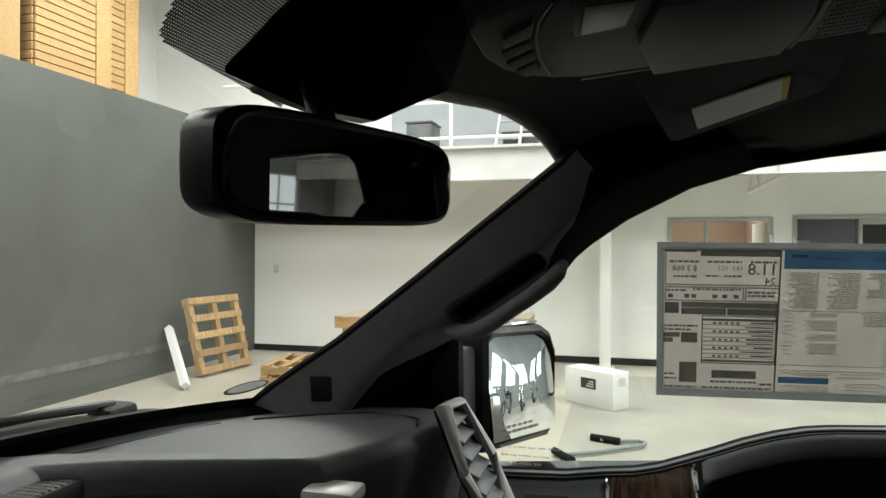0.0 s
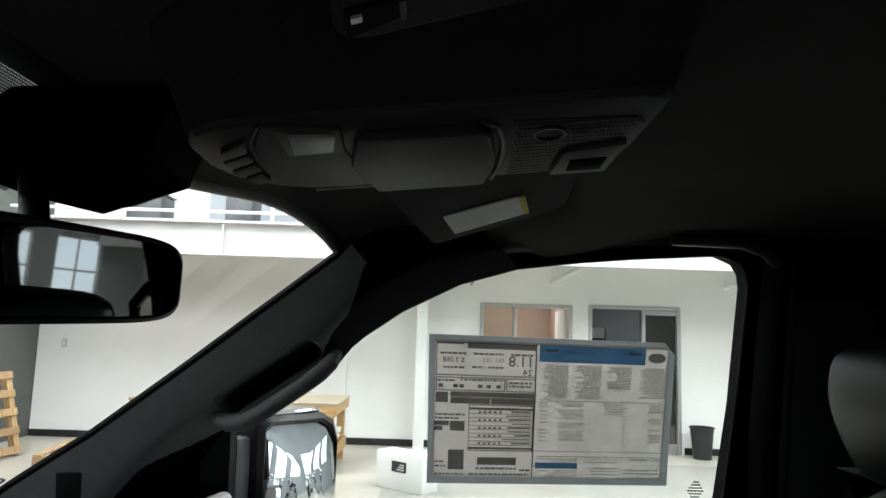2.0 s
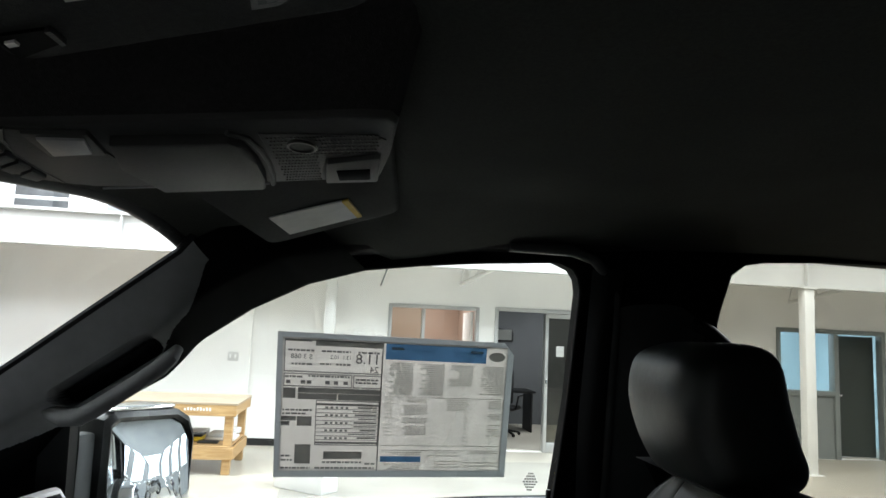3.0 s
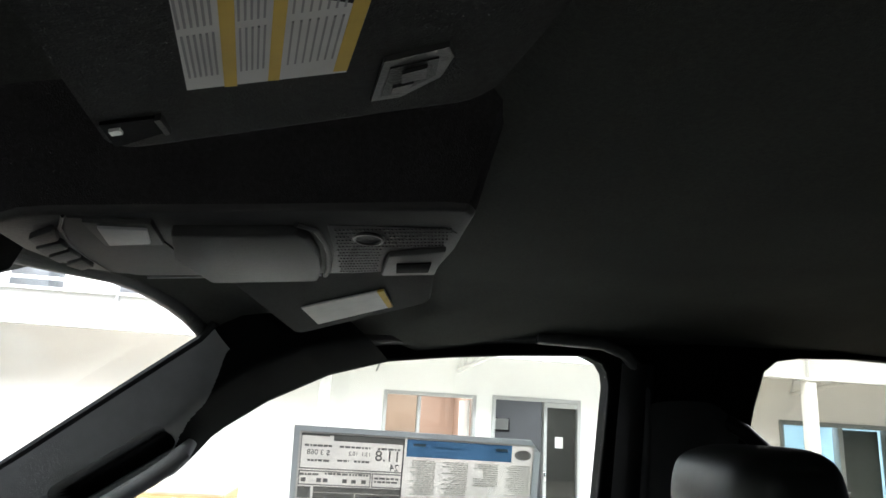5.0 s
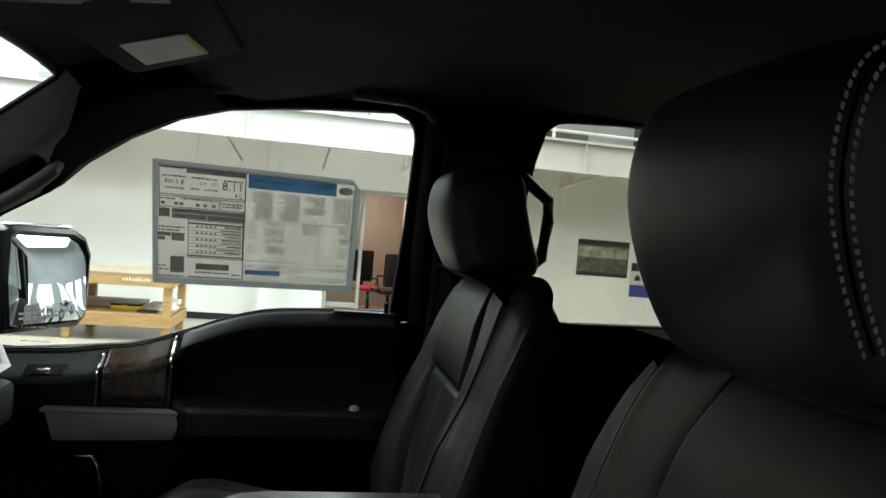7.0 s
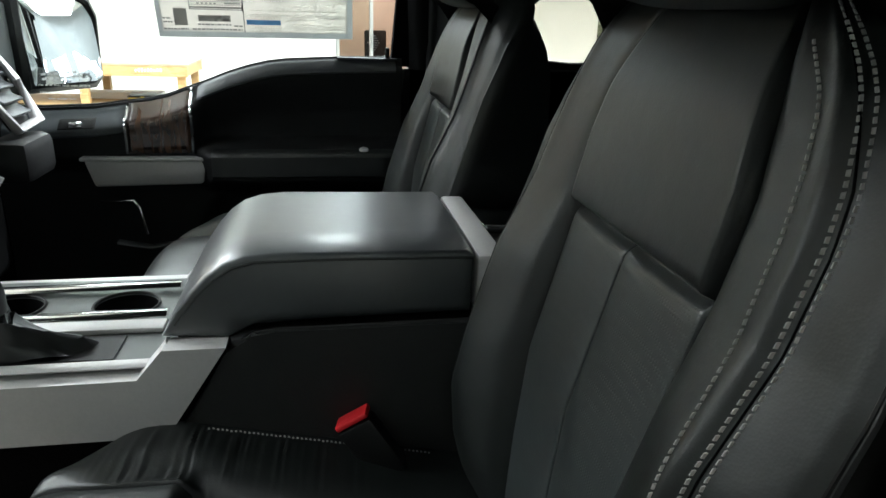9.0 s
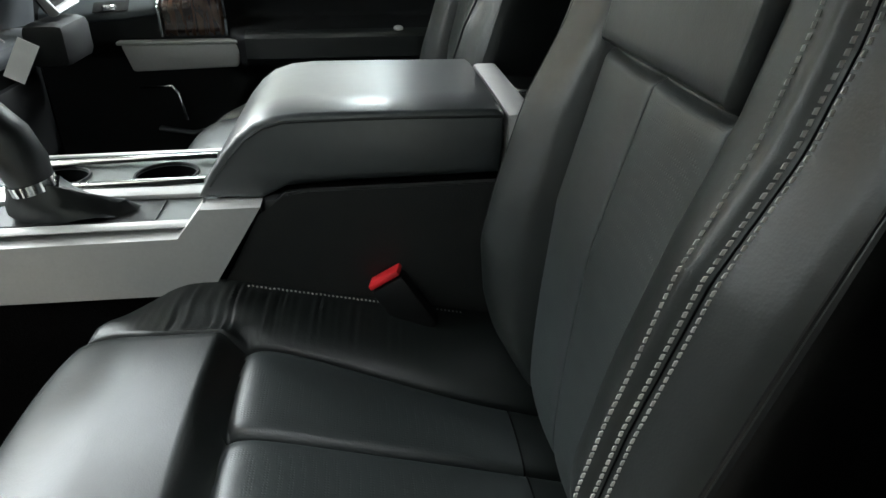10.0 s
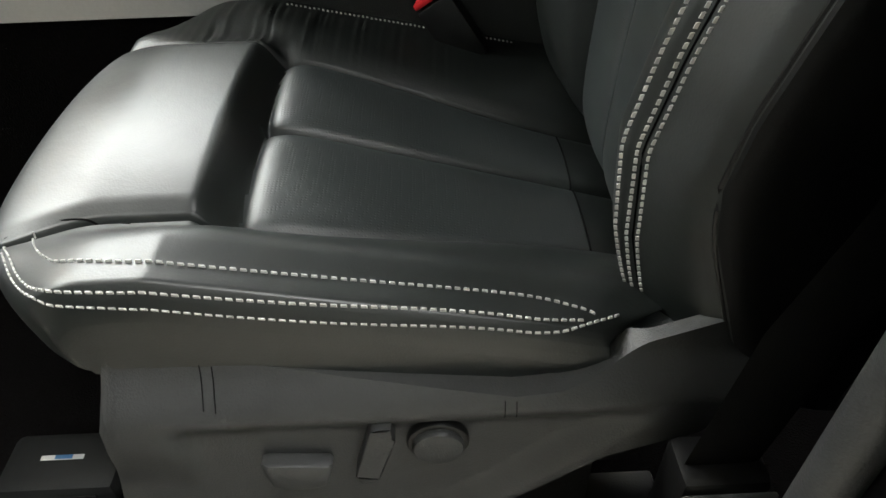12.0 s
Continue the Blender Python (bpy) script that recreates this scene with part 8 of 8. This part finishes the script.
label_bars([(0.025, 0.57, 0.085, 0.60), (0.025, 0.605, 0.06, 0.635), (0.09, 0.57, 0.15, 0.635)], M_PRINTDARK, "logo_blocks", sheet_)
for band in ((0.085, 0.765, 0.15, 0.90), (0.03, 0.375, 0.08, 0.445)):
    label_bars([band], M_PRINT, "grey_block", sheet_)
rr = random.Random(9)
bars = []
for r in range(9):
    v = 0.497 + 0.0268 * r
    bars.append((0.17, v + 0.018, 0.427, v + 0.0205))
    if r % 2 == 0:
        bars.append((0.325 + rr.uniform(0, 0.03), v, 0.42, v + 0.010))
        for k in range(5):
            bars.append((0.205 + 0.021 * k, v + 0.001, 0.216 + 0.021 * k, v + 0.014))
    else:
        bars.append((0.30 + rr.uniform(0, 0.05), v + 0.002, 0.42, v + 0.009))


def words_line(u0, u1, v, h, out):
    """A line of print as a row of short bars with gaps."""
    u = u0
    while u < u1:
        w = rr.uniform(0.006, 0.024)
        out.append((u, v, min(u + w, u1), v + h))
        u += w + 0.0045


for u0, v0, u1 in ((0.045, 0.112, 0.15), (0.06, 0.205, 0.145), (0.18, 0.112, 0.30), (0.175, 0.20, 0.22), (0.24, 0.20, 0.30), (0.33, 0.112, 0.42), (0.035, 0.292, 0.11), (0.13, 0.285, 0.30), (0.325, 0.30, 0.42), (0.325, 0.322, 0.42), (0.03, 0.52, 0.15), (0.03, 0.545, 0.13), (0.03, 0.84, 0.07), (0.03, 0.87, 0.075), (0.38, 0.895, 0.425), (0.20, 0.885, 0.37), (0.03, 0.925, 0.15), (0.17, 0.925, 0.42)):
    words_line(u0, u1, v0, 0.012, bars)
for u in (0.04, 0.10, 0.125, 0.20, 0.235, 0.275):
    bars.append((u, 0.322, u + 0.018, 0.345))
label_bars(bars, M_PRINT, "printed_text", sheet_)
# right panel: blue header, columns of text too small to read
for band in ((0.445, 0.045, 0.878, 0.155), (0.445, 0.845, 0.62, 0.885)):
    label_bars([band], M_PRINTBLUE, "blue_band", sheet_)
cols, pale = [], []
for u0, u1, tail in ((0.465, 0.565, 0.40), (0.595, 0.70, 0.405), (0.725, 0.825, 0.33), (0.86, 0.962, 0.385)):
    v = 0.178
    while v < tail:
        ragged = rr.uniform(0, 0.045) * rr.choice((0, 1, 1))
        words_line(u0 + ragged, u1, v, 0.0085, cols)
        v += 0.0142
for u0, u1, lo_, hi_, pace in ((0.448, 0.485, 0.43, 0.70, 0.026), (0.52, 0.635, 0.43, 0.685, 0.0148), (0.70, 0.80, 0.43, 0.50, 0.017), (0.795, 0.815, 0.43, 0.78, 0.027), (0.90, 0.962, 0.43, 0.70, 0.016), (0.45, 0.62, 0.815, 0.84, 0.013), (0.64, 0.79, 0.815, 0.94, 0.021), (0.80, 0.962, 0.815, 0.93, 0.024), (0.45, 0.62, 0.90, 0.945, 0.016)):
    v = lo_
    while v < hi_:
        if rr.random() < 0.85:
            words_line(u0 + rr.uniform(0, 0.3) * (u1 - u0), u1, v, 0.0075, pale)
        v += pace
pale += [(0.445, 0.415, 0.965, 0.418), (0.445, 0.80, 0.965, 0.803), (0.445, 0.765, 0.965, 0.767), (0.56, 0.085, 0.66, 0.095), (0.74, 0.085, 0.86, 0.095)]
label_bars(cols, M_PRINTLIGHT, "printed_text", sheet_)
label_bars(pale, M_PRINTPALE, "printed_text", sheet_)
hz = [(0.47, 0.07, 0.52, 0.085), (0.81, 0.07, 0.86, 0.085)]
for h_ in hz:
    label_bars([h_], M_PAPER, "header_mark", sheet_, 0.003)
# oval emblem
bm = bmesh.new()
bm.faces.new([bm.verts.new(label_point(0.925 + 0.036 * math.cos(a), 0.105 + 0.034 * math.sin(a), 0.0023)) for a in [2 * math.pi * i / 28 for i in range(28)]])
part("oval_emblem", bm, M_PRINT, sheet_, smooth=False)
# figures that can be read, reversed as they face the street


def label_words(words, u, v, size):
    o, e = label_point(u, v, 0.0025), (S_TR - S_TL).normalized()
    dn = (S_BL - S_TL).normalized()
    m = Matrix.Identity(4)
    for k in range(3):
        m[k][0], m[k][1], m[k][2], m[k][3] = -e[k], -dn[k], e.cross(dn)[k], o[k]
    lettering(words, size, m, M_PRINTDARK, sheet_)


label_words("11.8", 0.372, 0.165, 0.027)
label_words("24", 0.40, 0.235, 0.017)
label_words("$ 3 068", 0.10, 0.160, 0.013)
label_words("13.1", 0.285, 0.158, 0.010)
label_words("10.2", 0.235, 0.158, 0.010)

# small etched mark on the passenger glass
mk = thing("glass_mark", (0.68, 0.872, 1.39), "small pale maker mark etched on the window glass", "glass mark")
bm = bmesh.new()
for r in range(7):
    w = 0.014 - 0.003 * abs(r - 3) ** 1.0
    z = 1.372 + 0.0055 * r
    for k in range(-2, 3):
        x = 0.690 + k * w * 0.45
        box(bm, (x - w * 0.16, side_y(z, 0.017), z), (x + w * 0.16, side_y(z, 0.0185), z + 0.003))
part("etched_dots", bm, M_LABELTEXT, mk, smooth=False)
# oval sticker low on the windscreen
ov_ = thing("oval_sticker", (-0.47, 0.5, 1.43), "small oval sticker low on the windscreen", "sticker")
bm = bmesh.new()
cen, du, dv = Vector((-0.537, 0.700, 1.394)), Vector((0.016, 0.052, 0.002)), Vector((-0.004, 0.0, 0.008))
bm.faces.new([bm.verts.new(cen + du * math.cos(a) + dv * math.sin(a)) for a in [2 * math.pi * i / 28 for i in range(28)]])
part("oval", bm, M_INK, ov_, smooth=False)
bm = bmesh.new()
bm.faces.new([bm.verts.new(cen + Vector((0.0015, -0.0015, 0.001)) + du * 0.85 * math.cos(a) + dv * 0.75 * math.sin(a)) for a in [2 * math.pi * i / 28 for i in range(28)]])
part("oval_face", bm, M_LABELTEXT, ov_, smooth=False)

# lines of small etched words on the passenger glass, below the wing mirror
et = thing("etched_notice", (-0.04, 0.87, 1.235), "three short lines of faint etched words on the window glass", "glass mark")
bm = bmesh.new()
re_ = random.Random(4)
for x0, x1, z in ((-0.092, 0.010, 1.272), (-0.090, 0.002, 1.256), (-0.074, -0.012, 1.241)):
    x = x0
    while x < x1:
        for k in range(re_.choice((2, 4, 5, 8))):
            box(bm, (x, side_y(z, 0.0165), z), (x + 0.0014, side_y(z, 0.0172), z + re_.uniform(0.0028, 0.0042)))
            x += 0.0030
        x += 0.0035
part("etched_words", bm, M_PRINTLIGHT, et, smooth=False, kind="stuff")
